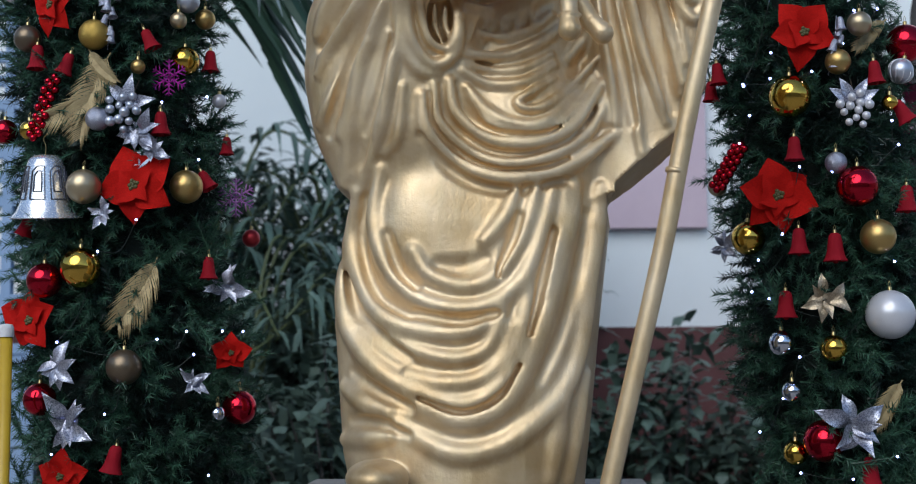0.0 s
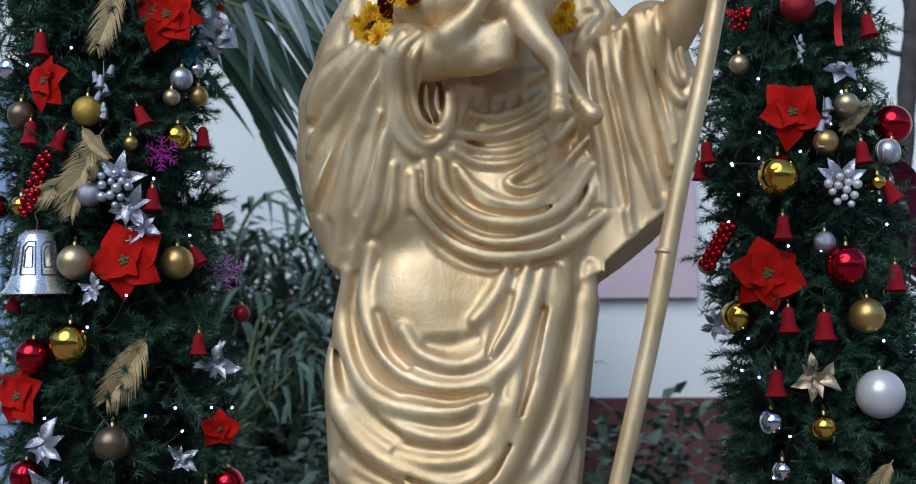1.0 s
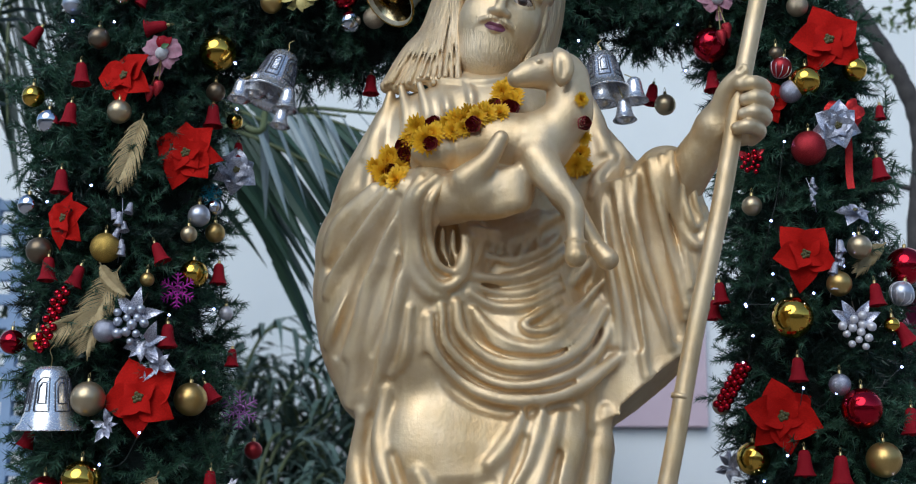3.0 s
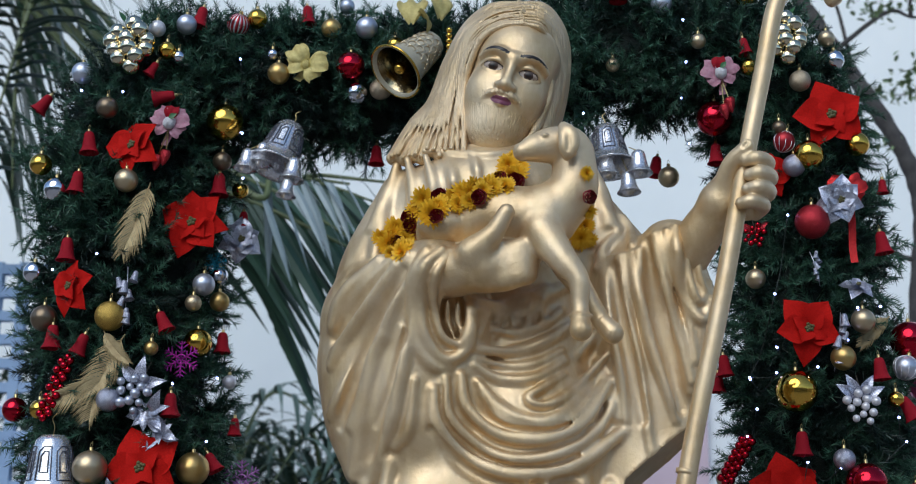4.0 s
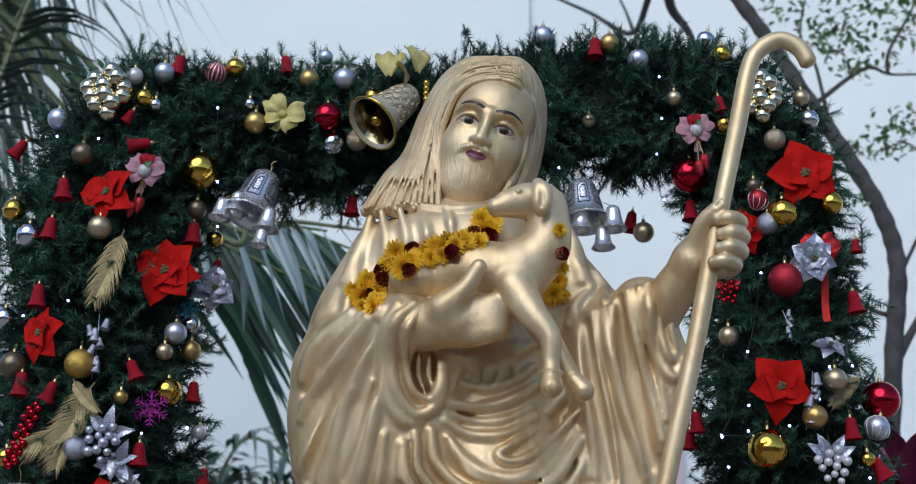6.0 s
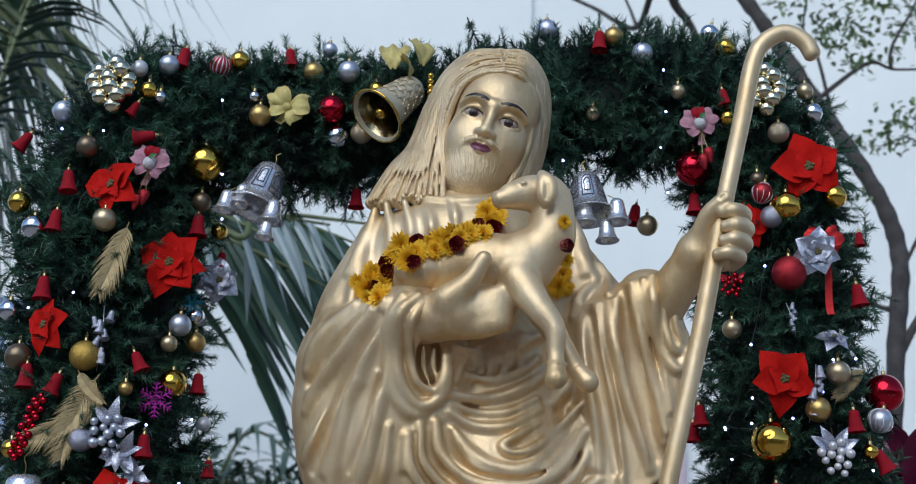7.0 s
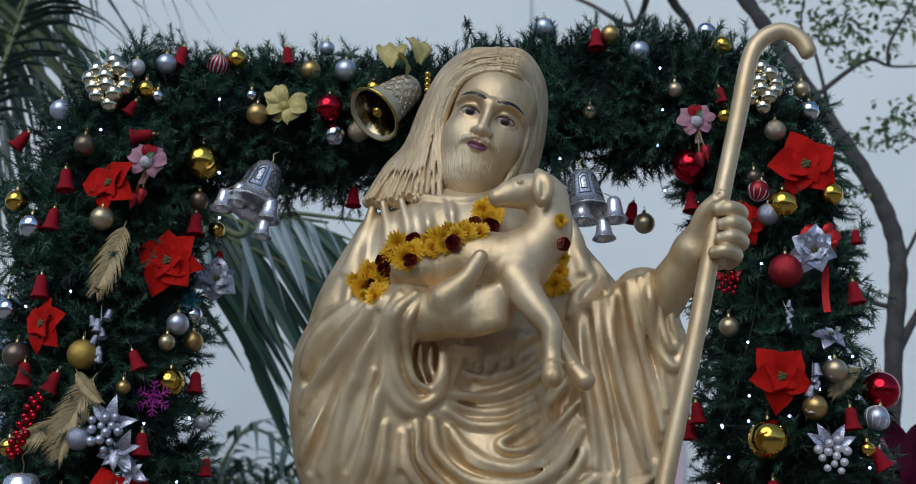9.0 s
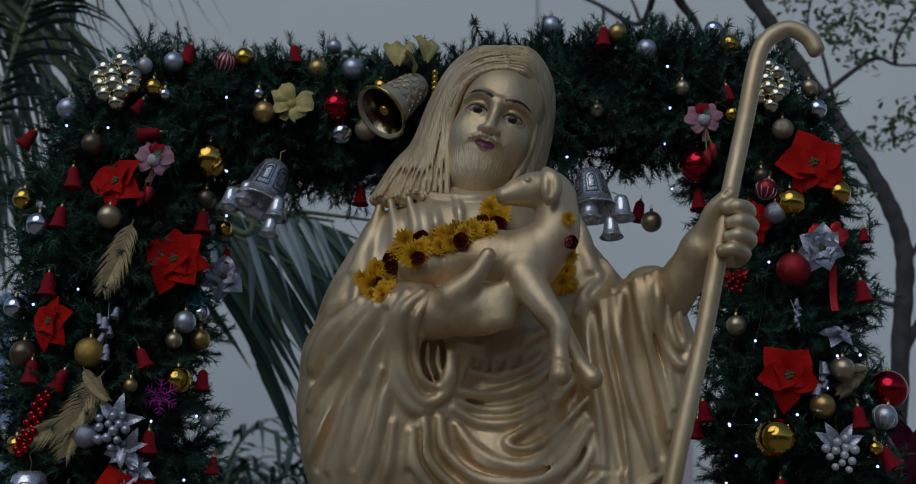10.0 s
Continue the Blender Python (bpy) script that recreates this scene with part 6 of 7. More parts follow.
def grape_balls(x, y, z, size, leaf=True):
    root = thing("grape_cluster", pose(x, y, z), "bunch of shiny pale gold balls with green leaf", "bauble cluster", "gold ball clusters")
    rng = random.Random(4)
    for j, (n, w) in enumerate(((1, 0.0), (2, 0.22), (3, 0.34), (3, 0.30), (2, 0.17), (1, 0.0))):
        for i in range(n):
            px = w * (2 * i / max(1, n - 1) - 1) if n > 1 else 0.08
            part("ball", shared("ball_grape", lambda: ball_mesh(surface("pale_gold_mirror_ball", (0.80, 0.72, 0.52), (0.72, 0.62, 0.42), scale=20, rough=0.06, metal=1.0), 20, 12)), None, root,
                 place=scaled(size * 0.175, px * size + rng.uniform(-0.1, 0.1) * size * 0.3, -0.12 * size * (1 + (i % 2)), size * (0.42 - 0.18 * j)))
    for k in (-1, 1):
        part("leaf", shared("grape_leaf", lambda: petal_mesh("leaf", 0.5, 0.3, 0.08, 0.1, LEAF)), None, root, place=pose(-0.02 * k, -0.01, size * 0.5, 60, 0, 60 * k) @ Matrix.Diagonal((size * 0.6, size * 0.6, size * 0.6, 1)))


def snowflake(x, y, z, d, mat, label, roll=0):
    """A flat six-armed flake cut from sheet, with side spurs."""
    root = thing("snowflake", pose(x, y, z, 90, roll, 0), label, "snowflake ornament")

    stem = tube_mesh("arm", [(0, 0, 0), (0, 0.5, 0)], 0.026, mat, 4)
    spurs = [tube_mesh("spur", [(0, u, 0), (s * w, u + w * 0.75, 0)], 0.022, mat, 4) for u, w in ((0.16, 0.12), (0.28, 0.17), (0.40, 0.10)) for s in (-1, 1)]
    for k in range(6):
        arm = part("arm", stem, None, root, place=scaled(d, rz=60 * k))
        for spur in spurs:
            part("spur", spur, None, arm)
    part("hub", tube_mesh("hub", [(d * 0.13 * math.cos(a), d * 0.13 * math.sin(a), 0) for a in np.linspace(0, 2 * math.pi, 13)], d * 0.028, mat, 4), None, root)


def bow(x, y, z, size, mat, label, tails=2, roll=0, centre=None, seed=2, tail_mat=None, tail_len=1.2):
    """A ribbon bow: loops, tails and a knot."""
    root = thing("ribbon_bow", pose(x, y, z, 90, roll, 0), label, "ribbon bow")
    for k, a in enumerate((60, -60, 120, -120)):
        part("loop", crumple("loop", size * (0.55 if k < 2 else 0.45), seed + k, mat, 7), None, root, place=pose(0, 0, 0.006, 10, 0, a))
    for k in range(tails):
        def strip():
            v, f = [], []
            for j in range(12):
                u = j / 11
                for s in (-1, 1):
                    v.append((s * size * 0.11 + 0.05 * size * math.sin(5 * u + k), -tail_len * size * u, 0.006 + 0.02 * math.sin(6 * u + k) * size * 3))
            n = len(v)
            v += [(a2, b2, c2 - 0.0008) for a2, b2, c2 in v]
            for j in range(11):
                a2 = 2 * j
                f += [(a2, a2 + 1, a2 + 3, a2 + 2), (n + a2 + 2, n + a2 + 3, n + a2 + 1, n + a2)]
            return mesh_of("tail", v, f, [tail_mat or mat], True)
        part("tail", strip(), None, root, place=pose(0, 0, 0, 0, 0, 26 * k - 13 * (tails - 1)))
    part("knot", shared("knot_" + (centre or mat).name, lambda: ball_mesh(centre or mat, 14, 10)), None, root, place=scaled(size * 0.14, z=0.012))
    return root


def plush_bow(x, y, z, size, seed=3, swing=1):
    """A pink gauze bow with a white plush puff, a red cap, a leaf and bead strings that end in red cones."""
    root = bow(x, y, z, size, GAUZE_PINK, "pink gauze bow with white plush and beads", 1, 10 * swing, GAUZE_PINK, seed, tail_len=0.7)
    for k, (dx, dy, r) in enumerate(((0, -0.02, 0.20), (0.10, 0.06, 0.11), (-0.08, 0.07, 0.10))):
        part("plush", shared("plush", lambda: ball_mesh(FELT_WHITE, 16, 10)), None, root, "white plush puff", place=scaled(size * r, size * dx, size * dy, 0.02))
    part("leaf", shared("grape_leaf", lambda: petal_mesh("leaf", 0.5, 0.3, 0.08, 0.1, LEAF)), None, root, "green felt leaf", place=scaled(size * 0.6, 0.0, size * 0.1, 0.03, rz=-50))
    part("red_cap", crumple("red_cap", size * 0.4, 9, RED_FLOCK, 7), None, root, "red felt cap", place=pose(0, size * 0.12, 0.01, 20, 0, 0))
    for k, (ex, ln) in enumerate(((-0.12, 0.95), (0.10, 0.75))):
        beads = []
        for j in range(int(ln * size / 0.0045)):
            u = j / (ln * size / 0.0045)
            beads.append(tube_data([(size * ex * u, -0.15 * size - ln * size * u, 0.012), (size * ex * u, -0.15 * size - ln * size * u - 0.0032, 0.012)], 0.0016, 5))
        vv, ff = joined(beads)
        s = part("bead_string", mesh_of("bead_string", vv, ff, [CAP]), None, root, "fine gold bead string")
        tagged(s, kind="stuff")
        part("red_cone", shared("cone_red", lambda: turned([(0.0001, 0.5), (0.25, 0.46), (0.34, 0.3), (0.28, 0.0), (0.12, -0.4), (0.0001, -0.55)], 18, "red_cone", RED_GLIT)), None, s, "red glitter cone", place=pose(size * ex, -0.15 * size - ln * size - 0.016, 0.012, -90, 0, 0) @ Matrix.Diagonal((0.036, 0.036, 0.036, 1)))


def bell_string(x, y, z, length, count=8, lean=0):
    root = thing("bell_string", pose(x, y, z, 0, lean, 0), "string of tiny silver glitter bells", "bell string", "tiny bells on strings")
    rng = random.Random(count)
    part("cord", tube_mesh("cord", [(0, 0, 0), (0.003, 0, -length * 0.4), (-0.002, 0, -length)], 0.001, SILVER_GLIT, 5), None, root)
    for k in range(count):
        u = 0.25 + 0.75 * k / count
        part("tiny_bell", shared("bell_tiny", lambda: bell_mesh(SILVER_GLIT)), None, root, place=scaled(length * 0.2 * rng.uniform(0.8, 1.2), 0.13 * length * rng.uniform(-1, 1), -0.012, -length * u, rng.uniform(-15, 15), rng.uniform(-25, 25), 0))


def berry_sprig(x, y, z, size, berry, leaf_mat, label, count=11, roll=0, leaves=4, seed=1):
    root = thing("berry_sprig", pose(x, y, z, 90, roll, 0), label, "berry sprig", "berry sprigs on the fir arch")
    rng = random.Random(seed)
    for k in range(count):
        a, r = 2.4 * k, size * 0.09 * math.sqrt(k + 0.5)
        p = Vector((r * math.cos(a), r * math.sin(a) - 0.1 * size, 0.012 + 0.01 * rng.random()))
        b = part("berry", shared("berry_" + berry.name, lambda: ball_mesh(berry, 12, 8)), None, root, place=scaled(size * rng.uniform(0.065, 0.09), *p))
    for k in range(leaves):
        part("leaf", shared("leaf_" + leaf_mat.name, lambda: petal_mesh("leaf", 0.5, 0.20, 0.06, 0.08, leaf_mat, 1.0, 0.05)), None, root,
             place=pose(0, 0.06 * size, 0, 8, 0, -60 + 120 * k / max(1, leaves - 1) + rng.uniform(-12, 12)) @ Matrix.Diagonal((size, size, size, 1)))
    part("stem", tube_mesh("stem", [(0, size * 0.5, -0.02), (0.004, 0.1 * size, 0.0), (0, -0.1 * size, 0.008)], 0.0014, TWIG, 5), None, root)


def leafy_silver(x, y, z, size, seed, label="silver glitter leaf spray in the fir arch", mat=None):
    """A loose spray of crumpled silver leaves."""
    mat = mat or SILVER_GLIT
    root = thing("leaf_spray", pose(x, y, z, 90, 0, 0), label, "leaf spray", "silver sprays on the fir arch")
    rng = random.Random(seed)
    base = [petal_mesh("leaf", 0.5, w, 0.10, dr, mat, 1.0, 0.10) for w, dr in ((0.24, 0.16), (0.20, 0.05))]
    for k in range(9):
        s = size * rng.uniform(0.75, 1.15)
        part("leaf", base[k % 2], None, root, place=pose(rng.uniform(-0.06, 0.06) * size, rng.uniform(-0.1, 0.1) * size, 0.004 * k, rng.uniform(-10, 35), rng.uniform(-25, 25), 40 * k + rng.uniform(-20, 20)) @ Matrix.Diagonal((s, s, s, 1)))


def berry_chain(x, y, z, length, lean):
    root = thing("berry_chain", pose(x, y, z, 0, lean, 0), "chain of shiny red beads in the fir arch", "bead chain", "bead chains")
    for k in range(22):
        u = k / 22
        part("bead", shared("berry_chainred", lambda: ball_mesh(BALLS["red"], 12, 8)), None, root, place=scaled(0.0085, 0.012 * math.sin(k * 2.1), -0.006 * (k % 2), -length * u))


def fairy_lights(spots):
    root = thing("fairy_lights", (0, 0, 0), "string of small white fairy lights in the fir", "fairy lights")
    bulb = ball_mesh(LED, 8, 6)
    for k, p in enumerate(spots):
        b = part("bulb", bulb, None, root, "lit white bulb", place=scaled(0.0028, *p))
    for a, b in zip(spots[:-1], spots[1:]):
        if (Vector(a) - Vector(b)).length < 0.22:
            mid = (Vector(a) + Vector(b)) / 2 + Vector((0, 0.02, -0.03))
            line = curve_through([Vector(a) + Vector((0, 0.003, 0)), mid, Vector(b) + Vector((0, 0.003, 0))], 5)
            part("cable", tube_mesh("cable", line, 0.0011, WIRE, 4), None, root, "thin dark cable")


def flower_mesh():
    rng = random.Random(8)
    v, f = [], []
    for ring, (n, ln, up) in enumerate(((20, 1.0, 0.05), (19, 0.96, 0.35), (17, 0.88, 0.7), (14, 0.75, 1.2), (10, 0.62, 2.0), (6, 0.5, 4.0))):
        for k in range(n):
            a = 2 * math.pi * (k + 0.5 * (ring % 2)) / n + rng.uniform(-0.1, 0.1)
            d = Vector((math.cos(a), math.sin(a), up)).normalized() * ln * rng.uniform(0.85, 1.1)
            s = Vector((-math.sin(a), math.cos(a), 0)) * 0.115
            i = len(v)
            v += [d * 0.15 - s * 0.3, d * 0.15 + s * 0.3, d * 0.7 + s, d + s * 0.35, d - s * 0.35, d * 0.7 - s]
            f.append((i, i + 1, i + 2, i + 3, i + 4, i + 5))
    return mesh_of("marigold", v, f, [MARIGOLD])


def rose_mesh():
    v, f = [], []
    for ring, (n, r, h) in enumerate(((3, 0.35, 1.0), (4, 0.6, 0.85), (5, 0.8, 0.6))):
        for k in range(n):
            a = 2 * math.pi * (k + 0.4 * ring) / n
            w = 1.5 * math.pi / n
            i = len(v)
            for u in (0, 0.5, 1):
                for s in (-1, 0, 1):
                    rr = r * (0.45 + 0.55 * math.sin(0.4 + 1.7 * u)) * (1.05 if s == 0 else 1)
                    v.append((rr * math.cos(a + s * w), rr * math.sin(a + s * w), h * u - 0.2))
            for p in (0, 1):
                for q in (0, 1):
                    b = i + 3 * p + q
                    f.append((b, b + 1, b + 4, b + 3))
    return mesh_of("rose", v, f, [ROSE], True)


GARLAND_AT = Vector((0.05, 2.45, 1.90))
garland = thing("flower_garland", GARLAND_AT, "garland of yellow marigolds and dark red roses", "flower garland")
BLOOMS, TWIRL = {True: flower_mesh(), False: rose_mesh()}, random.Random(6)


def bloom(x, y, z, size, marigold):
    """One flower of the garland, facing outwards."""
    turn = pose(0, 0, 0, 92 + TWIRL.uniform(-18, 18), 0, TWIRL.uniform(-25, 25)) @ pose(0, 0, 0, 0, 0, TWIRL.uniform(0, 360))
    part("marigold" if marigold else "rose", BLOOMS[marigold], None, garland, place=Matrix.Translation(Vector((x, y, z)) - GARLAND_AT) @ turn @ Matrix.Diagonal((size * 1.22, size * 1.22, size * 1.22, 1)))


fir_arch([
    (-0.664, 3.100, 0.000, 0.263),
    (-0.664, 3.100, 0.910, 0.250),
    (-0.690, 3.100, 1.276, 0.251),
    (-0.730, 3.100, 1.677, 0.248),
    (-0.732, 3.100, 1.958, 0.239),
    (-0.741, 3.100, 2.187, 0.251),
    (-0.716, 3.100, 2.373, 0.240),
    (-0.566, 3.100, 2.427, 0.196),
    (-0.352, 3.100, 2.422, 0.179),
    (-0.111, 3.100, 2.424, 0.177),
    (0.171, 3.100, 2.465, 0.182),
    (0.382, 3.100, 2.498, 0.180),
    (0.579, 3.100, 2.494, 0.182),
    (0.757, 3.100, 2.412, 0.205),
    (0.814, 3.100, 2.206, 0.185),
    (0.822, 3.100, 1.981, 0.194),
    (0.824, 3.100, 1.738, 0.204),
    (0.855, 3.100, 1.457, 0.225),
    (0.886, 3.100, 1.135, 0.239),
    (0.935, 3.100, 0.882, 0.240),
    (0.965, 3.100, 0.000, 0.264),
])
bauble(-0.506, 2.955, 2.287, 0.085, "gold")
bauble(-0.691, 2.843, 2.111, 0.053, "champagne")
bauble(-0.905, 2.894, 2.166, 0.050, "gold")
bauble(-0.855, 2.868, 2.099, 0.054, "silver")
bauble(-0.747, 2.843, 2.282, 0.049, "brown")
bauble(-0.818, 2.866, 2.375, 0.050, "silver_matte")
bauble(-0.378, 2.911, 2.389, 0.051, "gold_matte")
bauble(-0.214, 2.916, 2.407, 0.067, "red")
bauble(-0.200, 2.931, 2.347, 0.051, "silver")
bauble(-0.145, 2.930, 2.357, 0.051, "glit_champ")
bauble(-0.182, 2.932, 2.509, 0.052, "silver_matte")
bauble(-0.264, 2.932, 2.508, 0.047, "gold_matte")
bauble(-0.441, 2.940, 2.538, 0.047, "gold")
fluted_bauble(-0.481, 2.923, 2.517, 0.050, 20)
bauble(-0.394, 2.911, 2.435, 0.027, "silver")
bauble(-0.113, 2.919, 2.458, 0.041, "gold")
bauble(-0.597, 2.903, 2.509, 0.047, "silver_matte")
bauble(-0.628, 2.867, 2.429, 0.041, "gold")
bauble(-0.602, 2.874, 2.415, 0.030, "silver")
bauble(-0.659, 2.882, 2.490, 0.039, "pale")
bauble(-0.510, 2.969, 2.197, 0.044, "brown")
bauble(-0.481, 3.045, 2.151, 0.039, "gold")
bauble(-0.529, 2.947, 1.901, 0.050, "silver_matte")
bauble(-0.545, 2.927, 1.854, 0.037, "champagne")
bauble(-0.501, 2.987, 1.871, 0.045, "gold_matte")
bauble(-0.505, 2.988, 1.931, 0.040, "silver")
bauble(-0.532, 2.938, 1.767, 0.063, "gold")
bauble(-0.703, 2.844, 1.806, 0.065, "glit_gold")
bauble(-0.858, 2.876, 1.808, 0.058, "brown")
bauble(-0.615, 2.868, 1.741, 0.031, "gold_matte")
bauble(-0.692, 2.843, 1.626, 0.051, "glit_silver")
bauble(-0.902, 2.911, 1.919, 0.049, "silver")
bauble(-0.846, 2.867, 1.608, 0.042, "gold")
bauble(-0.478, 3.031, 1.696, 0.032, "pale")
bauble(-0.241, 3.014, 2.602, 0.037, "silver_matte")
bauble(0.279, 3.016, 2.660, 0.054, "silver_matte")
bauble(0.433, 2.948, 2.612, 0.047, "gold_matte")
bauble(0.497, 2.923, 2.560, 0.049, "silver_matte")
laced_bauble(0.664, 3.006, 2.649, 0.046, "silver", BALLS["pale"])
bauble(0.690, 2.939, 2.581, 0.047, "gold")
bauble(0.576, 2.910, 2.459, 0.035, "champagne")
bauble(0.384, 2.936, 2.413, 0.032, "champagne")
bauble(0.614, 2.971, 2.295, 0.081, "red")
bauble(0.526, 3.156, 2.217, 0.051, "champagne")
bauble(0.878, 2.916, 2.412, 0.046, "silver")
bauble(0.793, 2.882, 2.350, 0.048, "glit_champ")
bauble(0.685, 2.897, 2.390, 0.038, "gold")
laced_bauble(0.754, 2.897, 2.213, 0.047, "red_matte", BALLS["pale"])
bauble(0.803, 2.884, 2.177, 0.066, "gold")
bauble(0.772, 2.892, 2.156, 0.050, "glit_silver")
bauble(0.915, 2.908, 2.210, 0.053, "gold")
bauble(0.863, 2.914, 2.464, 0.038, "champagne")
bauble(0.802, 2.879, 2.024, 0.075, "glit_red")
bauble(0.684, 2.929, 1.910, 0.044, "champagne")
bauble(0.895, 2.875, 1.806, 0.051, "champagne")
bauble(1.003, 2.933, 1.776, 0.081, "red")
bauble(0.847, 2.865, 1.725, 0.053, "gold_matte")
laced_bauble(0.986, 2.912, 1.713, 0.052, "silver_matte", BALLS["pale"])
bauble(0.750, 2.881, 1.657, 0.088, "gold")
bauble(0.953, 2.880, 1.641, 0.033, "gold")
bauble(0.744, 2.893, 2.244, 0.032, "brown")
bauble(0.834, 2.851, 1.513, 0.045, "glit_silver")
bauble(0.875, 2.848, 1.464, 0.084, "red")
bauble(0.914, 2.853, 1.362, 0.072, "gold_matte")
bauble(0.668, 2.947, 1.370, 0.071, "gold")
bauble(0.618, 3.034, 1.491, 0.042, "champagne")
bauble(0.934, 2.856, 1.204, 0.099, "pale")
bauble(0.820, 2.858, 1.137, 0.054, "gold")
bauble(0.725, 2.907, 1.149, 0.054, "silver")
bauble(0.801, 2.879, 0.951, 0.086, "red")
bauble(0.749, 2.918, 0.925, 0.050, "gold")
bauble(0.743, 2.904, 1.050, 0.044, "silver")
bauble(-0.717, 2.837, 1.482, 0.073, "champagne")
bauble(-0.521, 2.918, 1.490, 0.072, "gold_matte")
bauble(-0.804, 2.859, 1.288, 0.074, "red")
bauble(-0.721, 2.839, 1.313, 0.085, "gold")
bauble(-0.626, 2.840, 1.107, 0.074, "brown")
bauble(-0.422, 3.010, 1.019, 0.075, "red")
bauble(-0.815, 2.877, 1.041, 0.069, "red")
bauble(-0.428, 3.149, 1.400, 0.041, "red_matte")
bauble(-0.455, 2.946, 1.008, 0.033, "silver")
bauble(-0.922, 2.927, 1.616, 0.054, "red")
red_bell(-0.930, 2.944, 2.332, 0.048, 35)
red_bell(-0.803, 2.850, 2.110, 0.051, 5)
red_bell(-0.780, 2.839, 2.199, 0.051, -4)
red_bell(-0.570, 2.925, 2.538, 0.050, 12)
red_bell(-0.514, 2.970, 2.142, 0.054, 0)
red_bell(-0.165, 3.055, 2.241, 0.047, 0)
red_bell(-0.328, 2.974, 2.562, 0.048, -5)
red_bell(-0.816, 2.861, 1.960, 0.053, 0)
red_bell(-0.831, 2.863, 1.765, 0.053, 0)
red_bell(-0.760, 2.843, 1.745, 0.047, 20)
red_bell(-0.597, 2.882, 1.803, 0.047, -25)
red_bell(-0.492, 3.003, 1.781, 0.048, 0)
red_bell(-0.570, 2.890, 1.623, 0.049, -5)
red_bell(-0.478, 3.084, 2.092, 0.039, 0)
red_bell(0.399, 2.936, 2.596, 0.050, 0)
red_bell(0.498, 3.179, 2.252, 0.051, 10)
red_bell(0.955, 2.912, 1.987, 0.050, -8)
red_bell(0.620, 3.006, 1.734, 0.047, -5)
red_bell(0.609, 3.039, 1.702, 0.045, 0)
red_bell(0.924, 2.877, 1.705, 0.048, -5)
red_bell(0.619, 3.001, 2.222, 0.049, 0)
red_bell(0.970, 2.934, 2.121, 0.032, 0)
red_bell(0.676, 2.894, 2.439, 0.040, -10)
red_bell(0.981, 2.896, 1.626, 0.051, -30)
red_bell(-0.464, 3.049, 1.599, 0.040, 0)
red_bell(0.755, 2.873, 1.548, 0.050, 0)
red_bell(0.760, 2.876, 1.357, 0.054, 0)
red_bell(0.828, 2.854, 1.342, 0.059, 0)
red_bell(0.980, 2.876, 1.442, 0.055, 0)
red_bell(0.734, 2.898, 1.229, 0.057, 0)
red_bell(0.884, 2.853, 0.893, 0.059, 0)
red_bell(-0.489, 2.960, 1.510, 0.044, -30)
red_bell(-0.570, 2.887, 1.623, 0.051, 0)
red_bell(-0.644, 2.839, 0.920, 0.057, 12)
red_bell(-0.478, 2.949, 1.319, 0.048, 0)
red_bell(-0.854, 2.884, 1.408, 0.047, 20)
red_bell(-0.655, 2.856, 2.380, 0.035, 30)
red_bell(-0.625, 2.863, 2.315, 0.049, 80)
poinsettia(-0.678, 2.843, 2.190, 0.144, roll=20, tip=-8, turn=-25, petals=5, seed=2)
poinsettia(-0.556, 2.916, 2.035, 0.156, roll=10, petals=7, seed=3)
poinsettia(-0.794, 2.853, 1.873, 0.131, roll=5, turn=-30, petals=5, seed=4)
poinsettia(0.855, 2.889, 2.270, 0.165, roll=15, petals=5, seed=5)
poinsettia(0.779, 2.872, 1.788, 0.149, roll=30, petals=5, seed=6)
poinsettia(0.716, 2.917, 2.143, 0.126, roll=0, petals=5, seed=7)
poinsettia(-0.615, 2.857, 1.486, 0.172, roll=25, petals=5, seed=8)
poinsettia(0.721, 2.892, 1.452, 0.173, roll=10, petals=6, seed=9)
poinsettia(-0.837, 2.883, 1.206, 0.142, roll=0, turn=-15, petals=5, seed=10)
poinsettia(-0.438, 2.992, 1.137, 0.090, roll=0, turn=15, petals=5, seed=11)
poinsettia(-0.757, 2.853, 0.884, 0.114, roll=0, petals=5, seed=12)
poinsettia(-0.480, 3.072, 2.039, 0.116, mat=SILVER_GLIT, label="silver glitter poinsettia flower in the fir arch", petals=6, seed=13, turn=20)
poinsettia(0.857, 2.850, 2.064, 0.110, mat=SILVER_GLIT, label="silver filigree flower on the red ribbon", petals=7, seed=14, tip=10)
poinsettia(0.889, 2.877, 1.876, 0.077, mat=SILVER_GLIT, label="drooping silver glitter flower in the fir", petals=5, seed=15, tip=-45)
bow(0.877, 2.885, 2.090, 0.071, RIBBON_RED, "red glitter ribbon bow with a long tail", 1, -5, tail_len=2.2, seed=21)
grape_balls(-0.708, 2.856, 2.436, 0.115)
grape_balls(0.760, 2.885, 2.453, 0.105)
enamel_bells(-0.062, 2.886, 2.419, 0.156)
bow(-0.315, 2.916, 2.407, 0.081, GAUZE_GOLD, "gold gauze ribbon bow in the fir", 1, 25, tail_len=0.5, seed=31)
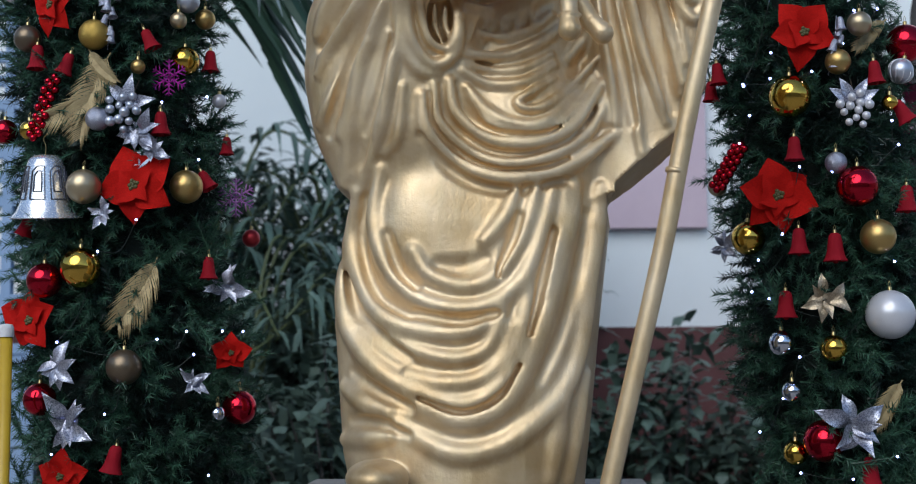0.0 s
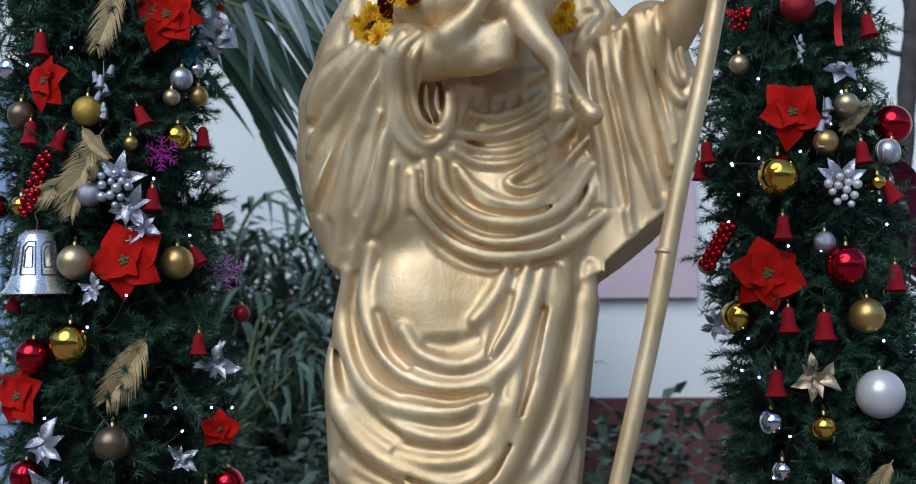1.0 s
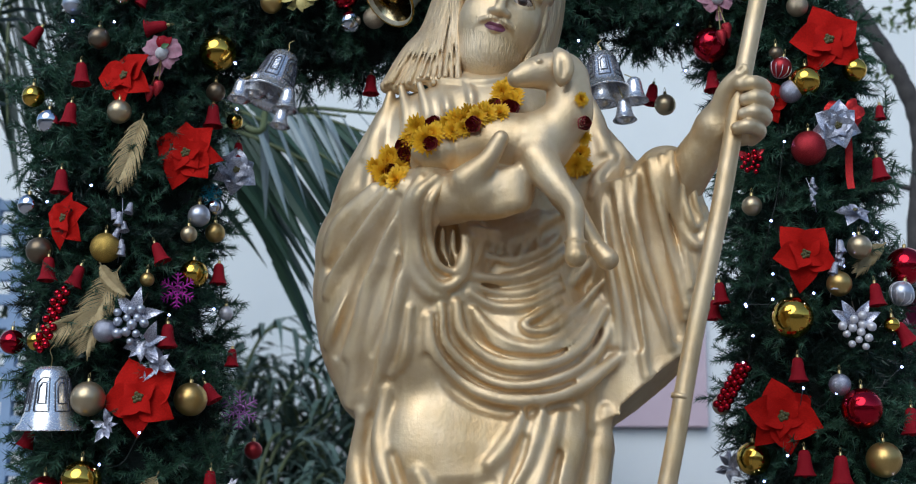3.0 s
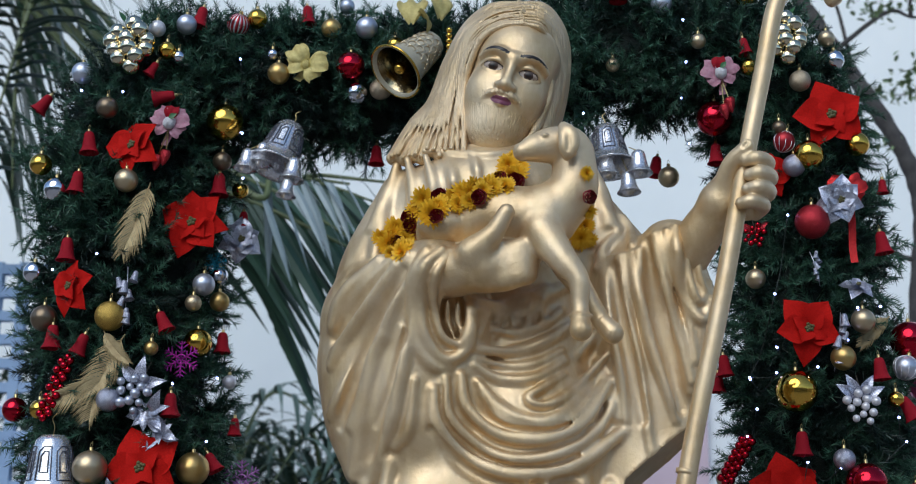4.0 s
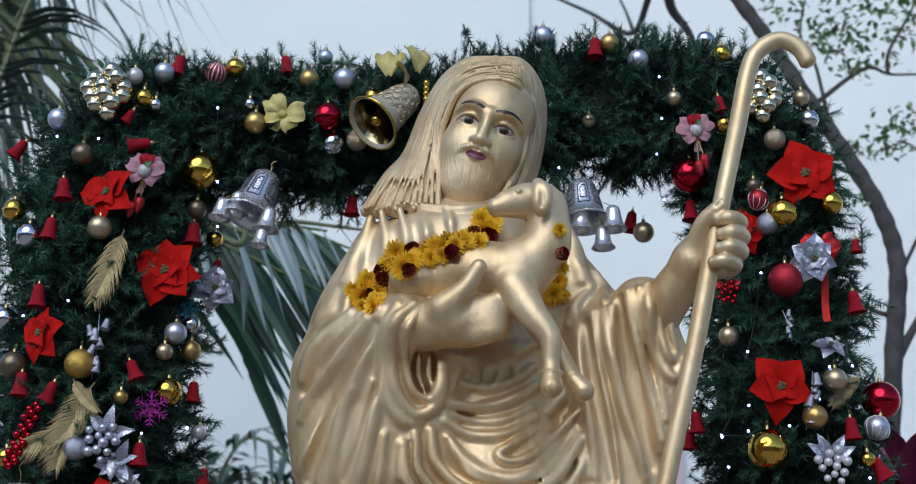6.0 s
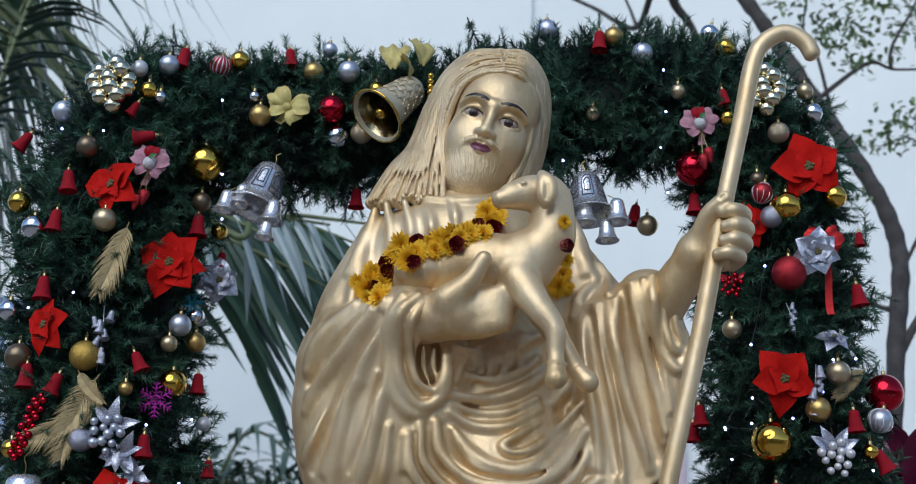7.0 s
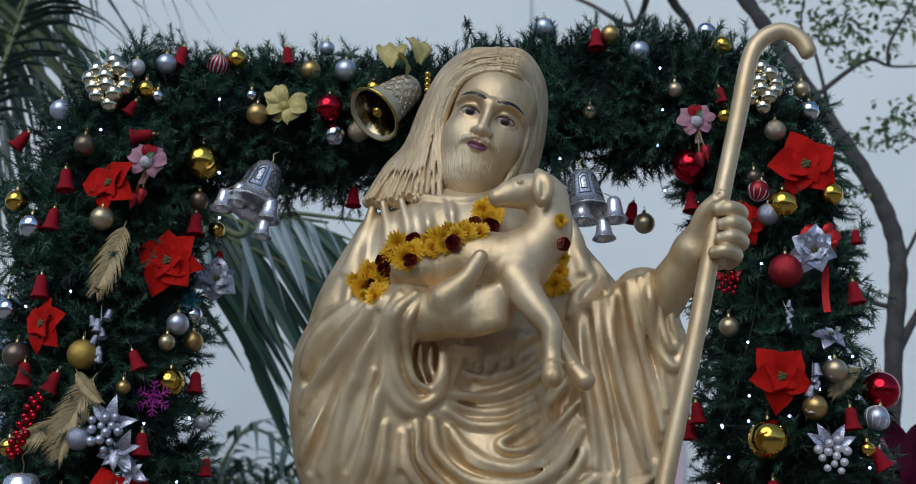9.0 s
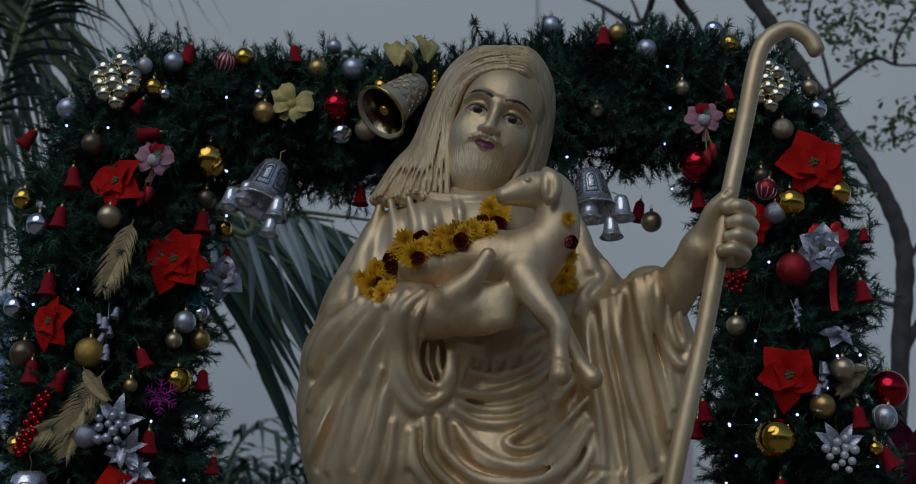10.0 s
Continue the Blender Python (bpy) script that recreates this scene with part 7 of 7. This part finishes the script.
silver_bell(-0.362, 2.930, 2.222, 0.124, 16, -14, ((-0.024, -0.050, 0.052), (0.058, -0.072, 0.054), (-0.050, -0.078, 0.050), (0.060, -0.120, 0.044)))
silver_bell(0.370, 2.930, 2.215, 0.112, -6, -12, ((-0.014, -0.060, 0.056), (0.056, -0.068, 0.056), (0.028, -0.112, 0.050)))
silver_bell(-0.804, 2.855, 1.487, 0.138, 0, 6, (), "large silver foil bell in the fir arch")
plush_bow(-0.602, 2.853, 2.242, 0.070)
plush_bow(0.620, 2.903, 2.372, 0.067, 5, -1)
feather(-0.641, 2.859, 2.111, 0.172, roll=12, bend=-0.1)
feather(-0.713, 2.842, 1.774, 0.090, roll=-30, bend=0.2)
feather(-0.666, 2.849, 1.701, 0.167, roll=48, bend=-0.3)
feather(0.958, 2.904, 1.822, 0.091, roll=50, bend=0.1)
feather(-0.567, 2.868, 1.336, 0.162, roll=22, bend=-0.15, width=0.34)
feather(0.953, 2.853, 1.073, 0.111, roll=35, bend=0.1)
feather(-0.668, 2.849, 1.768, 0.192, roll=30, bend=0.2)
bell_string(-0.675, 2.854, 1.918, 0.143)
bell_string(0.792, 2.877, 1.957, 0.077, 5, -15)
bell_string(0.847, 2.867, 1.822, 0.127, 6, 8)
snowflake(-0.559, 2.908, 1.725, 0.080, PURPLE, "magenta glitter snowflake in the fir arch")
snowflake(-0.447, 3.070, 1.484, 0.088, LILAC, "lilac glitter snowflake at the fir's edge")
snowflake(-0.512, 2.975, 1.957, 0.053, TEAL, "small teal glitter snowflake in the fir", 15)
berry_sprig(-0.636, 2.856, 1.653, 0.128, BALLS["silver_matte"], SILVER_GLIT, "silver berry sprig with glitter leaves in fir", 12, 20, 3, seed=2)
berry_sprig(0.874, 2.859, 1.632, 0.116, BALLS["pale"], SILVER_GLIT, "white berry sprig with frosted silver leaves", 12, 0, 4, seed=3)
berry_sprig(0.685, 2.934, 2.013, 0.078, BALLS["red"], RED_GLIT, "dark red berry bunch beside the staff", 13, 0, 2, seed=4)
leafy_silver(-0.603, 2.868, 1.597, 0.107, 3)
leafy_silver(-0.577, 2.879, 1.557, 0.089, 4)
leafy_silver(-0.672, 2.841, 1.426, 0.071, 5)
leafy_silver(-0.444, 3.005, 1.275, 0.104, 6)
leafy_silver(-0.761, 2.849, 1.108, 0.101, 7)
leafy_silver(-0.736, 2.845, 0.995, 0.138, 8)
leafy_silver(-0.491, 2.913, 1.074, 0.078, 9)
leafy_silver(0.852, 2.854, 0.981, 0.135, 10)
leafy_silver(0.801, 2.859, 1.236, 0.098, 11, label="pale champagne leaf spray in the fir", mat=CHAMPAGNE_GLIT)
leafy_silver(0.625, 3.035, 1.358, 0.078, 12)
berry_chain(-0.786, 2.845, 1.717, 0.143, 18)
berry_chain(0.658, 2.952, 1.569, 0.114, 30)
fairy_lights([
    (-0.493, 2.977, 1.696),
    (-0.569, 2.889, 1.668),
    (-0.501, 2.943, 1.552),
    (-0.601, 2.858, 1.517),
    (-0.608, 2.849, 1.413),
    (-0.683, 2.832, 1.346),
    (-0.770, 2.845, 1.159),
    (-0.563, 2.858, 1.164),
    (-0.510, 2.892, 1.181),
    (-0.450, 2.963, 1.183),
    (-0.421, 3.036, 1.184),
    (-0.496, 2.901, 1.133),
    (-0.628, 2.834, 1.098),
    (-0.663, 2.833, 1.011),
    (-0.739, 2.839, 0.992),
    (-0.781, 2.858, 0.928),
    (-0.466, 2.916, 0.881),
    (0.794, 2.866, 1.801),
    (0.884, 2.870, 1.833),
    (0.936, 2.888, 1.840),
    (0.716, 2.892, 1.752),
    (0.793, 2.862, 1.705),
    (0.713, 2.893, 1.698),
    (0.664, 2.934, 1.691),
])
fairy_lights([
    (0.674, 2.924, 1.626),
    (0.655, 2.946, 1.571),
    (0.954, 2.871, 1.602),
    (0.966, 2.871, 1.552),
    (0.825, 2.845, 1.495),
    (0.763, 2.866, 1.508),
    (0.728, 2.884, 1.372),
    (0.685, 2.926, 1.322),
    (0.945, 2.853, 1.311),
    (0.673, 2.947, 1.257),
    (0.703, 2.913, 1.241),
    (0.900, 2.843, 1.223),
    (0.756, 2.881, 1.120),
    (0.726, 2.911, 1.036),
    (0.688, 2.981, 0.965),
    (0.935, 2.842, 0.922),
    (0.757, 2.909, 0.885),
    (0.851, 2.859, 0.876),
    (-0.813, 2.853, 2.328),
    (-0.714, 2.840, 2.319),
    (-0.466, 2.901, 2.421),
    (-0.469, 2.976, 2.268),
    (0.318, 3.001, 2.322),
    (0.543, 2.908, 2.511),
])
fairy_lights([
    (0.549, 2.926, 2.416),
    (0.542, 2.975, 2.348),
    (0.568, 3.084, 2.276),
    (0.752, 2.888, 2.042),
    (0.718, 2.897, 1.869),
    (0.663, 2.935, 1.695),
    (0.857, 2.861, 1.762),
    (-0.743, 2.844, 1.945),
    (-0.847, 2.870, 1.916),
    (-0.477, 3.046, 2.182),
])
bloom(-0.071, 2.510, 1.873, 0.021, True)
bloom(-0.033, 2.383, 1.823, 0.019, True)
bloom(-0.058, 2.518, 1.904, 0.022, True)
bloom(-0.039, 2.514, 1.882, 0.017, True)
bloom(-0.055, 2.506, 1.874, 0.017, False)
bloom(-0.032, 2.508, 1.925, 0.018, False)
bloom(-0.004, 2.493, 1.955, 0.023, True)
bloom(0.021, 2.343, 1.883, 0.022, True)
bloom(-0.018, 2.507, 1.936, 0.021, True)
bloom(0.035, 2.350, 1.896, 0.020, True)
bloom(-0.030, 2.510, 1.908, 0.017, False)
bloom(0.028, 2.472, 1.954, 0.019, False)
bloom(0.060, 2.365, 1.918, 0.018, True)
bloom(0.076, 2.360, 1.925, 0.021, True)
bloom(0.096, 2.365, 1.936, 0.020, True)
bloom(0.089, 2.349, 1.908, 0.015, True)
bloom(0.108, 2.338, 1.912, 0.016, False)
bloom(0.123, 2.361, 1.939, 0.020, True)
bloom(0.138, 2.467, 1.981, 0.021, True)
bloom(0.154, 2.358, 1.938, 0.017, True)
bloom(0.142, 2.463, 1.989, 0.015, False)
bloom(0.169, 2.462, 1.978, 0.021, False)
bloom(0.157, 2.477, 2.017, 0.021, True)
bloom(0.173, 2.474, 2.000, 0.019, True)
bloom(0.166, 2.493, 2.037, 0.016, True)
bloom(0.298, 2.341, 1.957, 0.012, True)
bloom(0.302, 2.342, 1.914, 0.014, False)
bloom(0.301, 2.529, 1.914, 0.018, True)
bloom(0.293, 2.521, 1.887, 0.020, True)
bloom(0.309, 2.528, 1.886, 0.014, True)
bloom(0.304, 2.378, 1.897, 0.012, True)
bloom(-0.064, 2.516, 1.892, 0.019, True)
bloom(-0.028, 2.390, 1.834, 0.017, True)
bloom(-0.022, 2.513, 1.917, 0.019, True)
bloom(-0.009, 2.502, 1.937, 0.020, True)
bloom(0.012, 2.490, 1.945, 0.020, True)
bloom(0.045, 2.371, 1.910, 0.018, True)
bloom(0.068, 2.354, 1.904, 0.016, True)
bloom(0.087, 2.357, 1.924, 0.018, True)
bloom(0.113, 2.349, 1.926, 0.018, True)
bloom(0.131, 2.354, 1.933, 0.017, True)
bloom(0.162, 2.472, 1.995, 0.018, True)
bloom(0.179, 2.483, 2.015, 0.016, True)
bloom(-0.055, 2.410, 1.828, 0.013, True)
bloom(-0.088, 2.516, 1.886, 0.016, True)
bloom(0.032, 2.334, 1.875, 0.015, False)
bloom(0.058, 2.471, 1.963, 0.014, False)
